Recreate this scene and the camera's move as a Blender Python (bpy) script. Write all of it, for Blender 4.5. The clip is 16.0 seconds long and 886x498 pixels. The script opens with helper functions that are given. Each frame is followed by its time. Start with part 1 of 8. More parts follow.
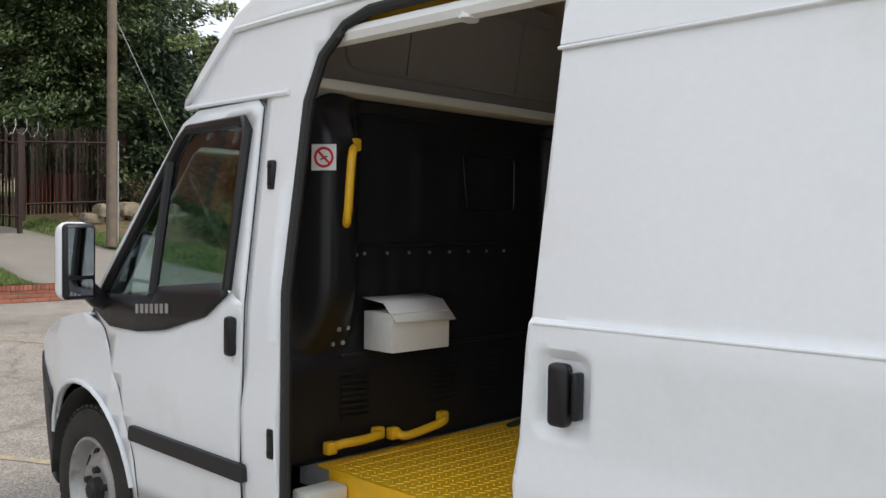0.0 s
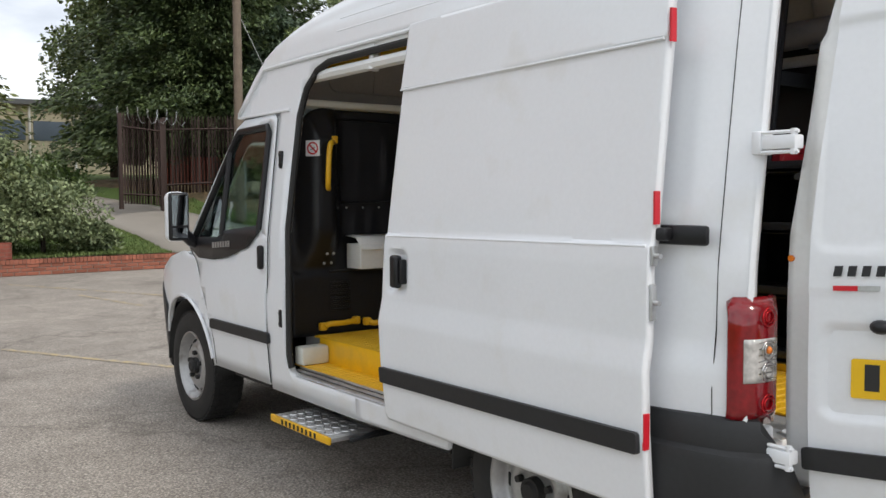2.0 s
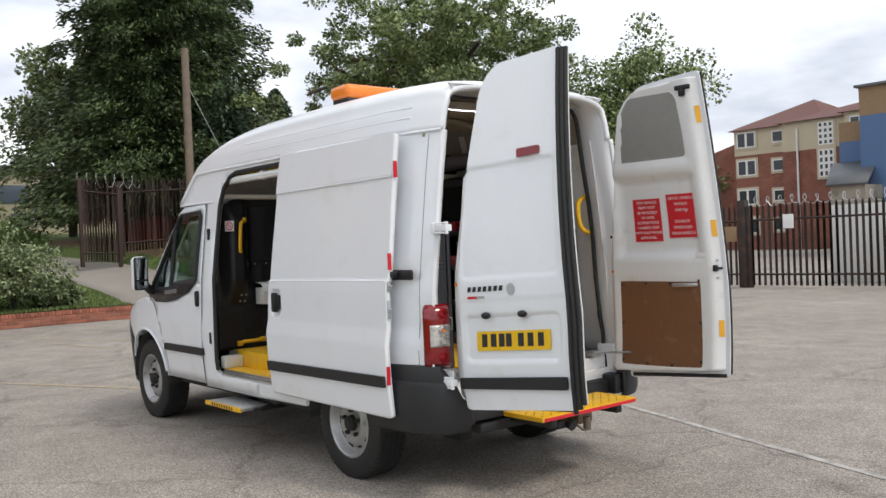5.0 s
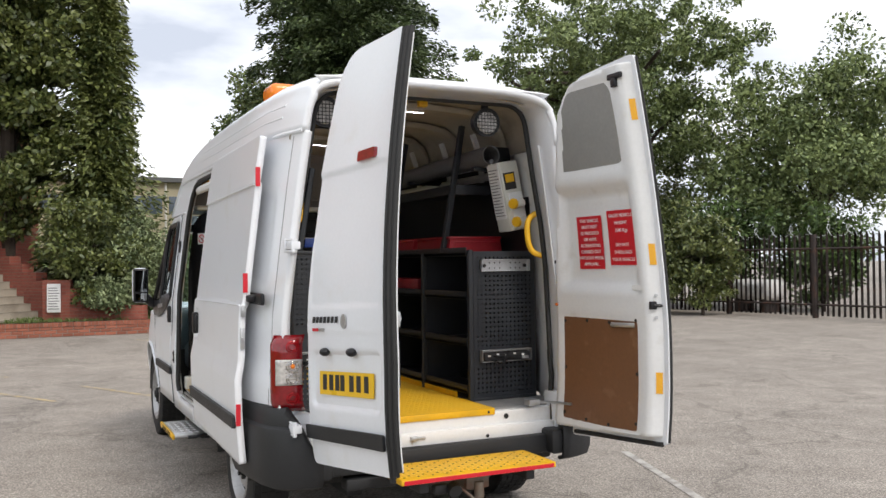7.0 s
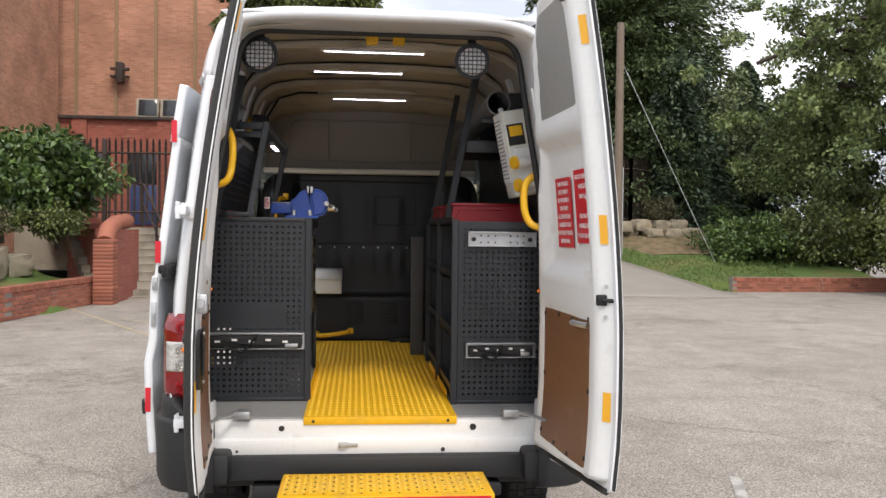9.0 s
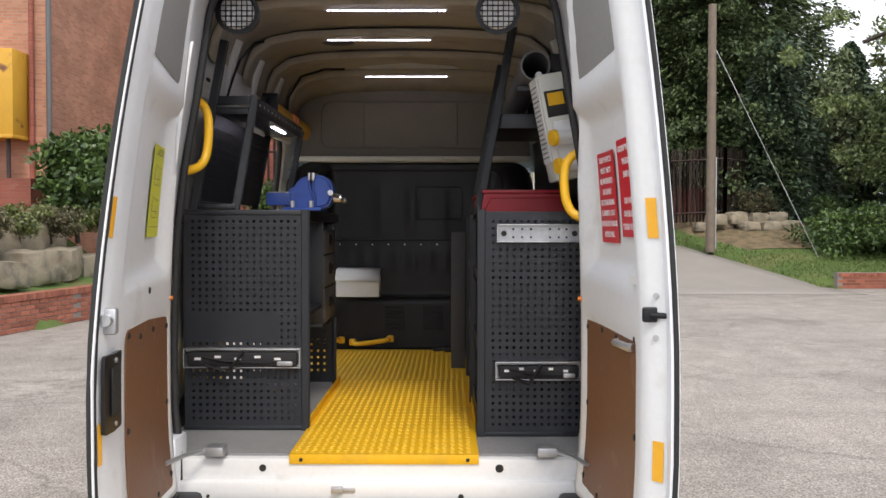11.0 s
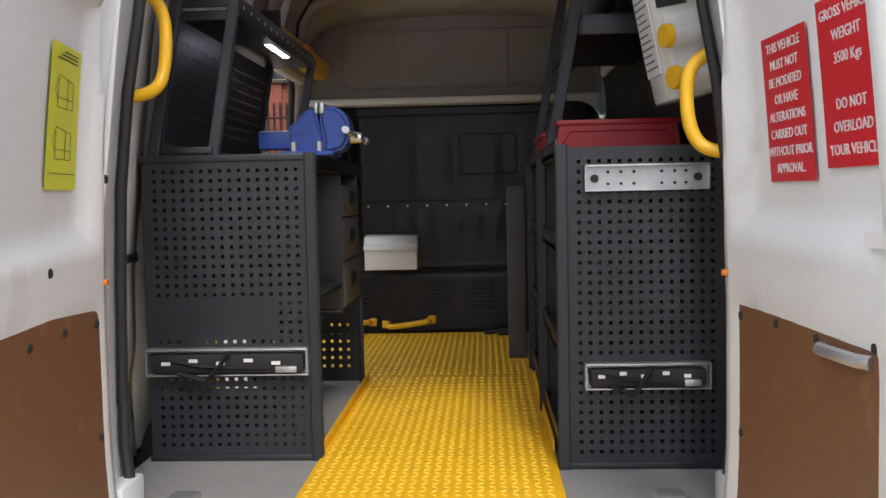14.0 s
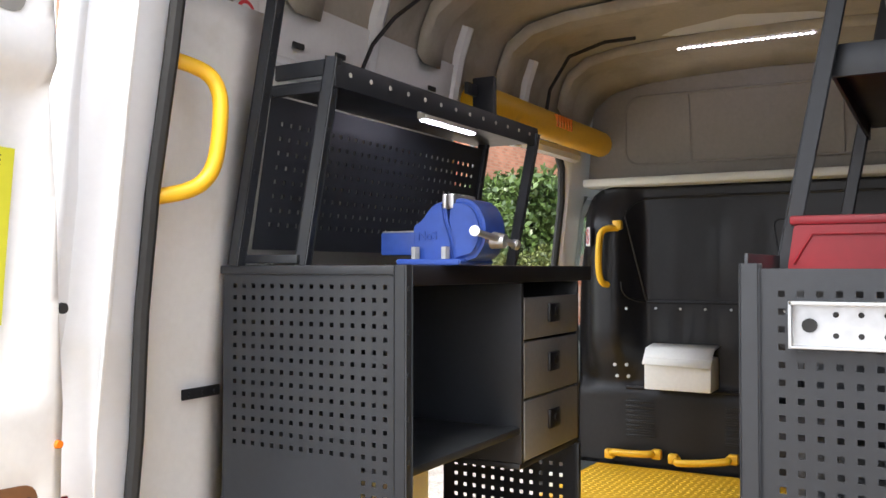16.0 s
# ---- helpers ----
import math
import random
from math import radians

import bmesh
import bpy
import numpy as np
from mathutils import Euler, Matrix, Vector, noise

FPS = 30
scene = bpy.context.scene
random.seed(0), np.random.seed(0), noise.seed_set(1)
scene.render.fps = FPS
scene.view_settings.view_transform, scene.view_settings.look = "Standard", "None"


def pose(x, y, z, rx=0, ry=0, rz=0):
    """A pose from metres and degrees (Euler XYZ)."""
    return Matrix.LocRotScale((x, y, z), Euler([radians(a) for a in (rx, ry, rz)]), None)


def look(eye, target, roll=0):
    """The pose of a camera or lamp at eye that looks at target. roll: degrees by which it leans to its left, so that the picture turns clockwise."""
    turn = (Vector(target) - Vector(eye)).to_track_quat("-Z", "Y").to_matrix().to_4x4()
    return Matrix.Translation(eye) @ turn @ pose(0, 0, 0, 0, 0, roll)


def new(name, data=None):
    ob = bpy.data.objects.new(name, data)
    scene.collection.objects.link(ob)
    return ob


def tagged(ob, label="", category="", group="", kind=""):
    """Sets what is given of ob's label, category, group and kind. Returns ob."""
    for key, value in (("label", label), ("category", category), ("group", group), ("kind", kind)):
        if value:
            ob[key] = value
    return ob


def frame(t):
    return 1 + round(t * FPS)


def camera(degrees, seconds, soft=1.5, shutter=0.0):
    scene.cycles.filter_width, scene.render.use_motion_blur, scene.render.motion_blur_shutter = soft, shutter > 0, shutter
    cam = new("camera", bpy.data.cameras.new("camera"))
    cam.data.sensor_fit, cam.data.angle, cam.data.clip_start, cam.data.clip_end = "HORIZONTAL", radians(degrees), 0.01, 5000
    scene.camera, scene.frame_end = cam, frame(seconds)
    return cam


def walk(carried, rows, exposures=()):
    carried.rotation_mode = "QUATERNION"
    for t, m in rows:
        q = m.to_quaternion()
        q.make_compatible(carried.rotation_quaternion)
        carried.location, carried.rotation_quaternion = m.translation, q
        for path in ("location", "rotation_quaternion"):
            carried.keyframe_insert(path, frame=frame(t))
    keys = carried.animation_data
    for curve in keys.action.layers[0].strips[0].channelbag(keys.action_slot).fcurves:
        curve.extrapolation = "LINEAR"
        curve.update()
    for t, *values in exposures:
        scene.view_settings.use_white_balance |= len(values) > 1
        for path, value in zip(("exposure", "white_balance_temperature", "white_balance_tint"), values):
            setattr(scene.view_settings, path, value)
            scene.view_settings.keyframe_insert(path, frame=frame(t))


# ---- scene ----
cam = camera(53.0, 16.0)
EXPOSURES = [(0.0, 0.75, 6750, 9), (0.5, 0.58, 6750, 9), (1.0, 0.57, 6800, 9), (1.5, 0.45, 6750, 9), (2.5, 0.8, 6850, 9), (3.5, 0.62, 6800, 9), (5.2, 0.62, 6800, 10), (7.4, 0.82, 6900, 11), (9.2, 1.0, 6900, 12), (11.3, 1.05, 6700, 12), (13.0, 1.08, 6650, 12), (14.0, 1.15, 6700, 12), (14.5, 1.5, 6700, 12), (15.2, 1.85, 6800, 12), (16.0, 2.3, 6700, 11)]
PATH = [
    (0, (-0.352, -2.575, 1.523), (-1.756, -1.152, 1.465), 0.7),
    (0.5, (0.147, -2.809, 1.464), (-1.321, -1.453, 1.384), -0.6),
    (1, (0.636, -2.952, 1.508), (-0.895, -1.67, 1.396), -0.4),
    (1.5, (1.07, -2.971, 1.5), (-0.507, -1.747, 1.385), 0.1),
    (2, (1.595, -3.125, 1.463), (0.002, -1.921, 1.348), -0.3),
    (2.5, (2.149, -3.261, 1.449), (0.571, -2.035, 1.35), -0.1),
    (3, (2.655, -3.425, 1.49), (1.097, -2.175, 1.419), 0.3),
    (3.5, (3.094, -3.687, 1.503), (1.552, -2.415, 1.453), 2.8),
    (4, (3.545, -3.892, 1.516), (2.012, -2.608, 1.48), 1.9),
    (4.5, (3.923, -4.122, 1.513), (2.401, -2.826, 1.487), -1.1),
    (5, (4.112, -4.127, 1.537), (2.574, -2.849, 1.52), -2.3),
    (5.2, (4.151, -4.024, 1.528), (2.602, -2.76, 1.521), -2.2),
    (7.5, (4.442, -1.498, 1.517), (2.561, -0.817, 1.526), -0.2),
    (8, (4.338, -1.028, 1.551), (2.401, -0.527, 1.528), 0.5),
    (8.5, (4.204, -0.549, 1.541), (2.235, -0.197, 1.516), 1.5),
    (9, (4.007, -0.108, 1.54), (2.017, 0.087, 1.5), 0.7),
    (9.2, (3.887, 0.0, 1.538), (1.891, 0.121, 1.495), 0.6),
    (11.3, (3.203, 0.241, 1.523), (1.205, 0.213, 1.456), 0.1),
    (11.5, (3.205, 0.237, 1.505), (1.209, 0.219, 1.391), 0.2),
    (12, (3.203, 0.209, 1.458), (1.216, 0.199, 1.227), 0.4),
    (12.5, (3.176, 0.14, 1.414), (1.197, 0.135, 1.121), 0.1),
    (13, (2.943, 0.126, 1.378), (0.966, 0.118, 1.077), -0.2),
    (13.5, (2.559, 0.173, 1.416), (0.575, 0.116, 1.17), -0.5),
    (14, (2.154, 0.165, 1.468), (0.16, 0.068, 1.346), -1.2),
    (14.5, (1.85, 0.273, 1.504), (-0.133, 0.026, 1.439), -1.0),
    (15, (1.583, 0.459, 1.563), (-0.332, -0.114, 1.536), 0.2),
    (15.5, (1.349, 0.551, 1.569), (-0.482, -0.253, 1.578), 0.5),
    (16, (1.172, 0.641, 1.59), (-0.571, -0.338, 1.634), -0.0),
]
walk(cam, [(t, look(eye, target, roll)) for t, eye, target, roll in PATH], EXPOSURES)

# ---------------------------------------------------------------- world and sun
SUN_ELEV, SUN_AZ = radians(50), radians(14)   # from behind the van
world = bpy.data.worlds.new("overcast_sky")
scene.world = world
world.use_nodes = True
wt = world.node_tree
wt.nodes.clear()
w_out = wt.nodes.new("ShaderNodeOutputWorld")
w_bg = wt.nodes.new("ShaderNodeBackground")
w_sky = wt.nodes.new("ShaderNodeTexSky")
w_sky.sky_type, w_sky.sun_disc = "NISHITA", False
w_sky.sun_elevation, w_sky.sun_rotation = SUN_ELEV, radians(90) - SUN_AZ
w_sky.dust_density, w_sky.air_density = 3.0, 1.0
w_co = wt.nodes.new("ShaderNodeTexCoord")
w_map = wt.nodes.new("ShaderNodeMapping")
w_map.inputs["Scale"].default_value = (1.6, 1.6, 5.0)
w_noise = wt.nodes.new("ShaderNodeTexNoise")
w_noise.inputs["Scale"].default_value, w_noise.inputs["Detail"].default_value = 1.7, 7.0
w_noise.inputs["Roughness"].default_value = 0.52
w_ramp = wt.nodes.new("ShaderNodeValToRGB")
w_ramp.color_ramp.elements[0].position, w_ramp.color_ramp.elements[0].color = 0.36, (4.3, 4.8, 5.8, 1)
w_ramp.color_ramp.elements[1].position, w_ramp.color_ramp.elements[1].color = 0.60, (9.2, 9.7, 10.5, 1)
w_mix = wt.nodes.new("ShaderNodeMix")
w_mix.data_type = "RGBA"
w_mix.inputs[0].default_value = 0.9
wt.links.new(w_co.outputs["Generated"], w_map.inputs["Vector"])
wt.links.new(w_map.outputs["Vector"], w_noise.inputs["Vector"])
wt.links.new(w_noise.outputs["Fac"], w_ramp.inputs["Fac"])
wt.links.new(w_sky.outputs["Color"], w_mix.inputs[6])
wt.links.new(w_ramp.outputs["Color"], w_mix.inputs[7])
wt.links.new(w_mix.outputs[2], w_bg.inputs["Color"])
w_bg.inputs["Strength"].default_value = 0.098
wt.links.new(w_bg.outputs["Background"], w_out.inputs["Surface"])

sun_data = bpy.data.lights.new("sun", "SUN")
sun_data.energy, sun_data.angle, sun_data.color = 1.05, radians(14), (1.0, 0.96, 0.9)
sun = new("sun", sun_data)
sun.matrix_basis = look((20 * math.cos(SUN_AZ) * math.cos(SUN_ELEV), 20 * math.sin(SUN_AZ) * math.cos(SUN_ELEV), 20 * math.sin(SUN_ELEV)), (0, 0, 0))

# ---------------------------------------------------------------- materials
def material(name, color, rough=0.6, metal=0.0, var=0.12, scale=6.0, fine=60.0, bump=0.0, bump_scale=80.0, rvar=0.1, spec=0.5, coat=0.0,
             second=None, second_at=(0.5, 0.62), second_scale=3.0, rand=0.0, per_object=False):
    """A surface with variation at two scales, fine relief, and an optional second colour in stains of a shape of their own."""
    m = bpy.data.materials.new(name)
    m.use_nodes = True
    nt = m.node_tree
    b = nt.nodes["Principled BSDF"]
    co = nt.nodes.new("ShaderNodeTexCoord")
    n1 = nt.nodes.new("ShaderNodeTexNoise")
    n1.inputs["Scale"].default_value, n1.inputs["Detail"].default_value = scale, 5
    n2 = nt.nodes.new("ShaderNodeTexNoise")
    n2.inputs["Scale"].default_value, n2.inputs["Detail"].default_value = fine, 3
    for n in (n1, n2):
        nt.links.new(co.outputs["Object"], n.inputs["Vector"])
    add = nt.nodes.new("ShaderNodeMath")
    add.operation = "ADD"
    nt.links.new(n1.outputs["Fac"], add.inputs[0])
    nt.links.new(n2.outputs["Fac"], add.inputs[1])
    mr = nt.nodes.new("ShaderNodeMapRange")
    mr.inputs["From Min"].default_value, mr.inputs["From Max"].default_value = 0.6, 1.4
    mr.inputs["To Min"].default_value, mr.inputs["To Max"].default_value = 1 - var, 1 + var
    nt.links.new(add.outputs[0], mr.inputs["Value"])
    value = mr.outputs["Result"]
    if rand:
        src = nt.nodes.new("ShaderNodeObjectInfo") if per_object else nt.nodes.new("ShaderNodeNewGeometry")
        rr = nt.nodes.new("ShaderNodeMapRange")
        rr.inputs["To Min"].default_value, rr.inputs["To Max"].default_value = 1 - rand, 1 + rand
        nt.links.new(src.outputs["Random" if per_object else "Random Per Island"], rr.inputs["Value"])
        mu = nt.nodes.new("ShaderNodeMath")
        mu.operation = "MULTIPLY"
        nt.links.new(value, mu.inputs[0])
        nt.links.new(rr.outputs["Result"], mu.inputs[1])
        value = mu.outputs[0]
    base = None
    if second:
        n3 = nt.nodes.new("ShaderNodeTexNoise")
        n3.inputs["Scale"].default_value, n3.inputs["Detail"].default_value = second_scale, 8
        nt.links.new(co.outputs["Object"], n3.inputs["Vector"])
        rp = nt.nodes.new("ShaderNodeMapRange")
        rp.inputs["From Min"].default_value, rp.inputs["From Max"].default_value = second_at
        nt.links.new(n3.outputs["Fac"], rp.inputs["Value"])
        mx = nt.nodes.new("ShaderNodeMix")
        mx.data_type = "RGBA"
        mx.inputs[6].default_value, mx.inputs[7].default_value = (*color, 1), (*second, 1)
        nt.links.new(rp.outputs["Result"], mx.inputs[0])
        base = mx.outputs[2]
    vm = nt.nodes.new("ShaderNodeVectorMath")
    vm.operation = "SCALE"
    vm.inputs[0].default_value = color
    if base:
        nt.links.new(base, vm.inputs[0])
    nt.links.new(value, vm.inputs["Scale"])
    nt.links.new(vm.outputs["Vector"], b.inputs["Base Color"])
    rg = nt.nodes.new("ShaderNodeMapRange")
    rg.inputs["To Min"].default_value, rg.inputs["To Max"].default_value = max(0.02, rough - rvar), min(1, rough + rvar)
    nt.links.new(n1.outputs["Fac"], rg.inputs["Value"])
    nt.links.new(rg.outputs["Result"], b.inputs["Roughness"])
    b.inputs["Metallic"].default_value = metal
    b.inputs["Specular IOR Level"].default_value = spec
    b.inputs["Coat Weight"].default_value = coat
    b.inputs["Coat Roughness"].default_value = 0.08
    if bump:
        n4 = nt.nodes.new("ShaderNodeTexNoise")
        n4.inputs["Scale"].default_value, n4.inputs["Detail"].default_value = bump_scale, 4
        nt.links.new(co.outputs["Object"], n4.inputs["Vector"])
        bp = nt.nodes.new("ShaderNodeBump")
        bp.inputs["Strength"].default_value, bp.inputs["Distance"].default_value = bump, 0.01
        nt.links.new(n4.outputs["Fac"], bp.inputs["Height"])
        nt.links.new(bp.outputs["Normal"], b.inputs["Normal"])
    return m


def glow(name, color, strength):
    m = bpy.data.materials.new(name)
    m.use_nodes = True
    b = m.node_tree.nodes["Principled BSDF"]
    b.inputs["Base Color"].default_value = (*color, 1)
    b.inputs["Emission Color"].default_value, b.inputs["Emission Strength"].default_value = (*color, 1), strength
    return m


def glass(name, color=(0.9, 0.95, 0.95), rough=0.02):
    m = bpy.data.materials.new(name)
    m.use_nodes = True
    b = m.node_tree.nodes["Principled BSDF"]
    b.inputs["Base Color"].default_value = (*color, 1)
    b.inputs["Roughness"].default_value, b.inputs["Transmission Weight"].default_value, b.inputs["IOR"].default_value = rough, 1.0, 1.45
    return m


WHITE = material("white_van_paint", (0.79, 0.81, 0.84), 0.30, var=0.025, scale=2.0, rvar=0.06, coat=0.35, second=(0.72, 0.72, 0.70), second_at=(0.58, 0.8))
WHITE_IN = material("white_inner_paint", (0.78, 0.785, 0.78), 0.42, var=0.04, scale=4, second=(0.62, 0.60, 0.56), second_at=(0.6, 0.85), second_scale=7)
CREAM = material("primed_roof_lining", (0.43, 0.395, 0.325), 0.6, var=0.08, scale=3, second=(0.30, 0.27, 0.21), second_at=(0.52, 0.75), second_scale=5)
GREY_CARD = material("grey_lining_board", (0.23, 0.215, 0.195), 0.8, var=0.08)
BLACK_PL = material("black_moulded_plastic", (0.013, 0.013, 0.015), 0.34, var=0.2, scale=9, spec=0.35, bump=0.08, bump_scale=300)
BUMPER_PL = material("dark_grey_bumper_plastic", (0.016, 0.017, 0.019), 0.55, var=0.2, bump=0.1, bump_scale=250)
RUBBER = material("black_rubber", (0.018, 0.018, 0.018), 0.7, var=0.25)
TYRE = material("tyre_rubber", (0.016, 0.016, 0.016), 0.75, var=0.3, second=(0.032, 0.030, 0.028), second_at=(0.5, 0.8), second_scale=6)
STEEL = material("silver_steel_wheel", (0.42, 0.42, 0.42), 0.4, metal=0.6, var=0.12, second=(0.2, 0.19, 0.18), second_at=(0.55, 0.75), second_scale=12)
ALU = material("bare_aluminium", (0.62, 0.62, 0.62), 0.35, metal=0.85, var=0.12, second=(0.4, 0.4, 0.39), second_at=(0.5, 0.8), second_scale=10)
GALV = material("galvanised_steel", (0.52, 0.53, 0.54), 0.42, metal=0.8, var=0.12)
YELLOW = material("yellow_painted_tread_plate", (0.80, 0.445, 0.01), 0.45, var=0.06, scale=5, second=(0.62, 0.36, 0.03), second_at=(0.55, 0.8), second_scale=7)
# paler yellow puts the glint of the bars' glossy edges into their colour
YELLOW_GLINT = material("raised_tread_glint", (0.90, 0.56, 0.07), 0.30, var=0.08, scale=5)
TOW = material("rusty_tow_steel", (0.15, 0.125, 0.10), 0.6, metal=0.3, var=0.2, second=(0.16, 0.07, 0.04), second_at=(0.5, 0.7), second_scale=9)
STRAP = material("black_webbing", (0.014, 0.014, 0.015), 0.75, var=0.3, scale=30, bump=0.3, bump_scale=250)
YELLOW_PL = material("yellow_plastic", (0.82, 0.46, 0.02), 0.4, var=0.05, second=(0.6, 0.33, 0.03), second_at=(0.62, 0.85), second_scale=12)
CAB = material("charcoal_powder_coat", (0.022, 0.025, 0.030), 0.40, var=0.12, scale=8, bump=0.06, bump_scale=400)
GREY_BOARD = material("dull_grey_board", (0.085, 0.085, 0.088), 0.6, var=0.12)
DRAWER = material("grey_drawer_front", (0.17, 0.17, 0.17), 0.5, var=0.1)
BROWN = material("brown_hardboard", (0.19, 0.085, 0.038), 0.55, var=0.12, scale=5, second=(0.26, 0.14, 0.08), second_at=(0.6, 0.75), second_scale=9)
RED_SIGN = material("red_sign_vinyl", (0.62, 0.02, 0.03), 0.4, var=0.04)
RED_BOX = material("red_plastic_lid", (0.30, 0.008, 0.016), 0.42, var=0.08)
RED_LENS = material("red_lamp_lens", (0.21, 0.004, 0.008), 0.12, var=0.3, scale=14, coat=0.6)
CLEAR_LENS = material("clear_lamp_lens", (0.52, 0.50, 0.48), 0.12, var=0.35, scale=45, coat=0.6)
CUP = material("silvered_lamp_cup", (0.62, 0.60, 0.58), 0.12, metal=1.0, var=0.3, scale=60)
RED_CUP = material("red_lamp_cup", (0.50, 0.008, 0.014), 0.15, metal=0.5, var=0.3, scale=60)
AMBER = material("amber_lens", (0.85, 0.22, 0.02), 0.25, var=0.08, coat=0.3)
REFLECT_Y = material("amber_reflective_tape", (0.85, 0.42, 0.03), 0.35, var=0.05)
REFLECT_R = material("red_reflective_tape", (0.6, 0.015, 0.03), 0.3, var=0.05)
BLUE = material("blue_cast_enamel", (0.03, 0.08, 0.36), 0.38, var=0.1, second=(0.02, 0.05, 0.2), second_at=(0.5, 0.8), second_scale=14)
CARD_W = material("white_cardboard", (0.74, 0.73, 0.70), 0.7, var=0.05)
PAPER = material("white_sticker", (0.8, 0.8, 0.79), 0.5, var=0.02)
YEL_STK = material("yellow_sticker", (0.72, 0.72, 0.05), 0.5, var=0.04)
INK = material("black_ink", (0.02, 0.02, 0.02), 0.5, var=0.05)
WHITE_INK = material("white_ink", (0.75, 0.73, 0.72), 0.5, var=0.05)
PLATE_Y = material("yellow_number_plate", (0.82, 0.50, 0.02), 0.3, var=0.03)
GLASS = glass("window_glass", (0.58, 0.70, 0.69))
MIRROR = material("mirror_glass", (0.55, 0.58, 0.6), 0.03, metal=1.0, var=0.02, rvar=0.0)
BLANK = material("grey_blanked_window", (0.27, 0.265, 0.25), 0.6, var=0.08, scale=14)
FLOOR_GREY = material("grey_floor_ply", (0.24, 0.24, 0.24), 0.65, var=0.12, scale=12)
LED = glow("led_strip_lit", (0.78, 0.76, 1.0), 8.0)
OFFW = material("off_white_casing", (0.66, 0.66, 0.60), 0.45, var=0.05)
PIPE = material("grey_plastic_pipe", (0.15, 0.15, 0.155), 0.45, var=0.08)
SEAT = material("grey_blue_seat_cloth", (0.12, 0.16, 0.18), 0.9, var=0.2, fine=200)
CAB_TRIM = material("grey_blue_cab_trim", (0.17, 0.22, 0.23), 0.7, var=0.1)

# ---------------------------------------------------------------- building helpers
def thing(name, at, label, category, group="", kind=""):
    ob = new(name)
    ob.location = at
    ob.empty_display_size = 0.2
    return tagged(ob, label, category, group, kind)


def finish(bm, angle=38):
    me = bpy.data.meshes.new("mesh")
    bm.normal_update()
    bm.to_mesh(me)
    bm.free()
    me.shade_smooth()
    me.set_sharp_from_angle(angle=radians(angle))
    return me


def base_of(parent):
    m = parent.matrix_basis.copy()
    return m if parent.parent is None else base_of(parent.parent) @ parent.matrix_parent_inverse @ m


def part(name, bm, mat, parent, label="", solid=0.0, off=1.0, angle=38):
    """Links a bmesh, drawn in world metres, as one mesh under a thing or a part."""
    me = finish(bm, angle) if isinstance(bm, bmesh.types.BMesh) else bm
    for m in (mat if isinstance(mat, (list, tuple)) else [mat]):
        me.materials.append(m)
    ob = new(name, me)
    ob.parent = parent
    ob.matrix_parent_inverse = base_of(parent).inverted()
    if solid:
        sm = ob.modifiers.new("thickness", "SOLIDIFY")
        sm.thickness, sm.offset = solid, off
    return tagged(ob, label)


def solo(name, bm, mat, label, category, kind="", group="", solid=0.0, angle=38):
    """One mesh that is a thing of its own."""
    me = finish(bm, angle) if isinstance(bm, bmesh.types.BMesh) else bm
    for m in (mat if isinstance(mat, (list, tuple)) else [mat]):
        me.materials.append(m)
    ob = new(name, me)
    if solid:
        sm = ob.modifiers.new("thickness", "SOLIDIFY")
        sm.thickness = solid
    return tagged(ob, label, category, group, kind)


def B():
    return bmesh.new()


def box(bm, x0, x1, y0, y1, z0, z1, bev=0.0, mi=0, m=None, seg=2):
    r = bmesh.ops.create_cube(bm, size=1)
    vs = r["verts"]
    for v in vs:
        v.co = Vector(((x0 + x1) / 2 + v.co.x * abs(x1 - x0), (y0 + y1) / 2 + v.co.y * abs(y1 - y0), (z0 + z1) / 2 + v.co.z * abs(z1 - z0)))
        if m is not None:
            v.co = m @ v.co
    faces = list({f for v in vs for f in v.link_faces})
    for f in faces:
        f.material_index = mi
    if bev:
        es = list({e for f in faces for e in f.edges})
        bmesh.ops.bevel(bm, geom=es, offset=bev, segments=seg, affect="EDGES", profile=0.5, material=-1)
    return bm


def cyl(bm, a, b, r, r2=None, seg=16, mi=0, caps=True):
    a, b = Vector(a), Vector(b)
    d = b - a
    res = bmesh.ops.create_cone(bm, cap_ends=caps, segments=seg, radius1=r, radius2=r if r2 is None else r2, depth=d.length)
    m = Matrix.Translation((a + b) / 2) @ d.to_track_quat("Z", "Y").to_matrix().to_4x4()
    for v in res["verts"]:
        v.co = m @ v.co
    for f in {f for v in res["verts"] for f in v.link_faces}:
        f.material_index = mi
    return bm


def tube(bm, pts, r, seg=10, mi=0, flat=1.0):
    """A round bar along points, with mitred bends."""
    pts = [Vector(p) for p in pts]
    rings = []
    up = None
    for i, p in enumerate(pts):
        d = (pts[min(i + 1, len(pts) - 1)] - pts[max(i - 1, 0)]).normalized()
        if up is None:
            up = Vector((0, 0, 1)) if abs(d.z) < 0.9 else Vector((1, 0, 0))
        s = d.cross(up).normalized()
        up = s.cross(d).normalized()
        rings.append([bm.verts.new(p + r * math.cos(2 * math.pi * k / seg) * s + flat * r * math.sin(2 * math.pi * k / seg) * up) for k in range(seg)])
    for r0, r1 in zip(rings, rings[1:]):
        for k in range(seg):
            f = bm.faces.new((r0[k], r0[(k + 1) % seg], r1[(k + 1) % seg], r1[k]))
            f.material_index = mi
    for ring, flip in ((rings[0], True), (rings[-1], False)):
        f = bm.faces.new(ring[::-1] if flip else ring)
        f.material_index = mi
    return bm


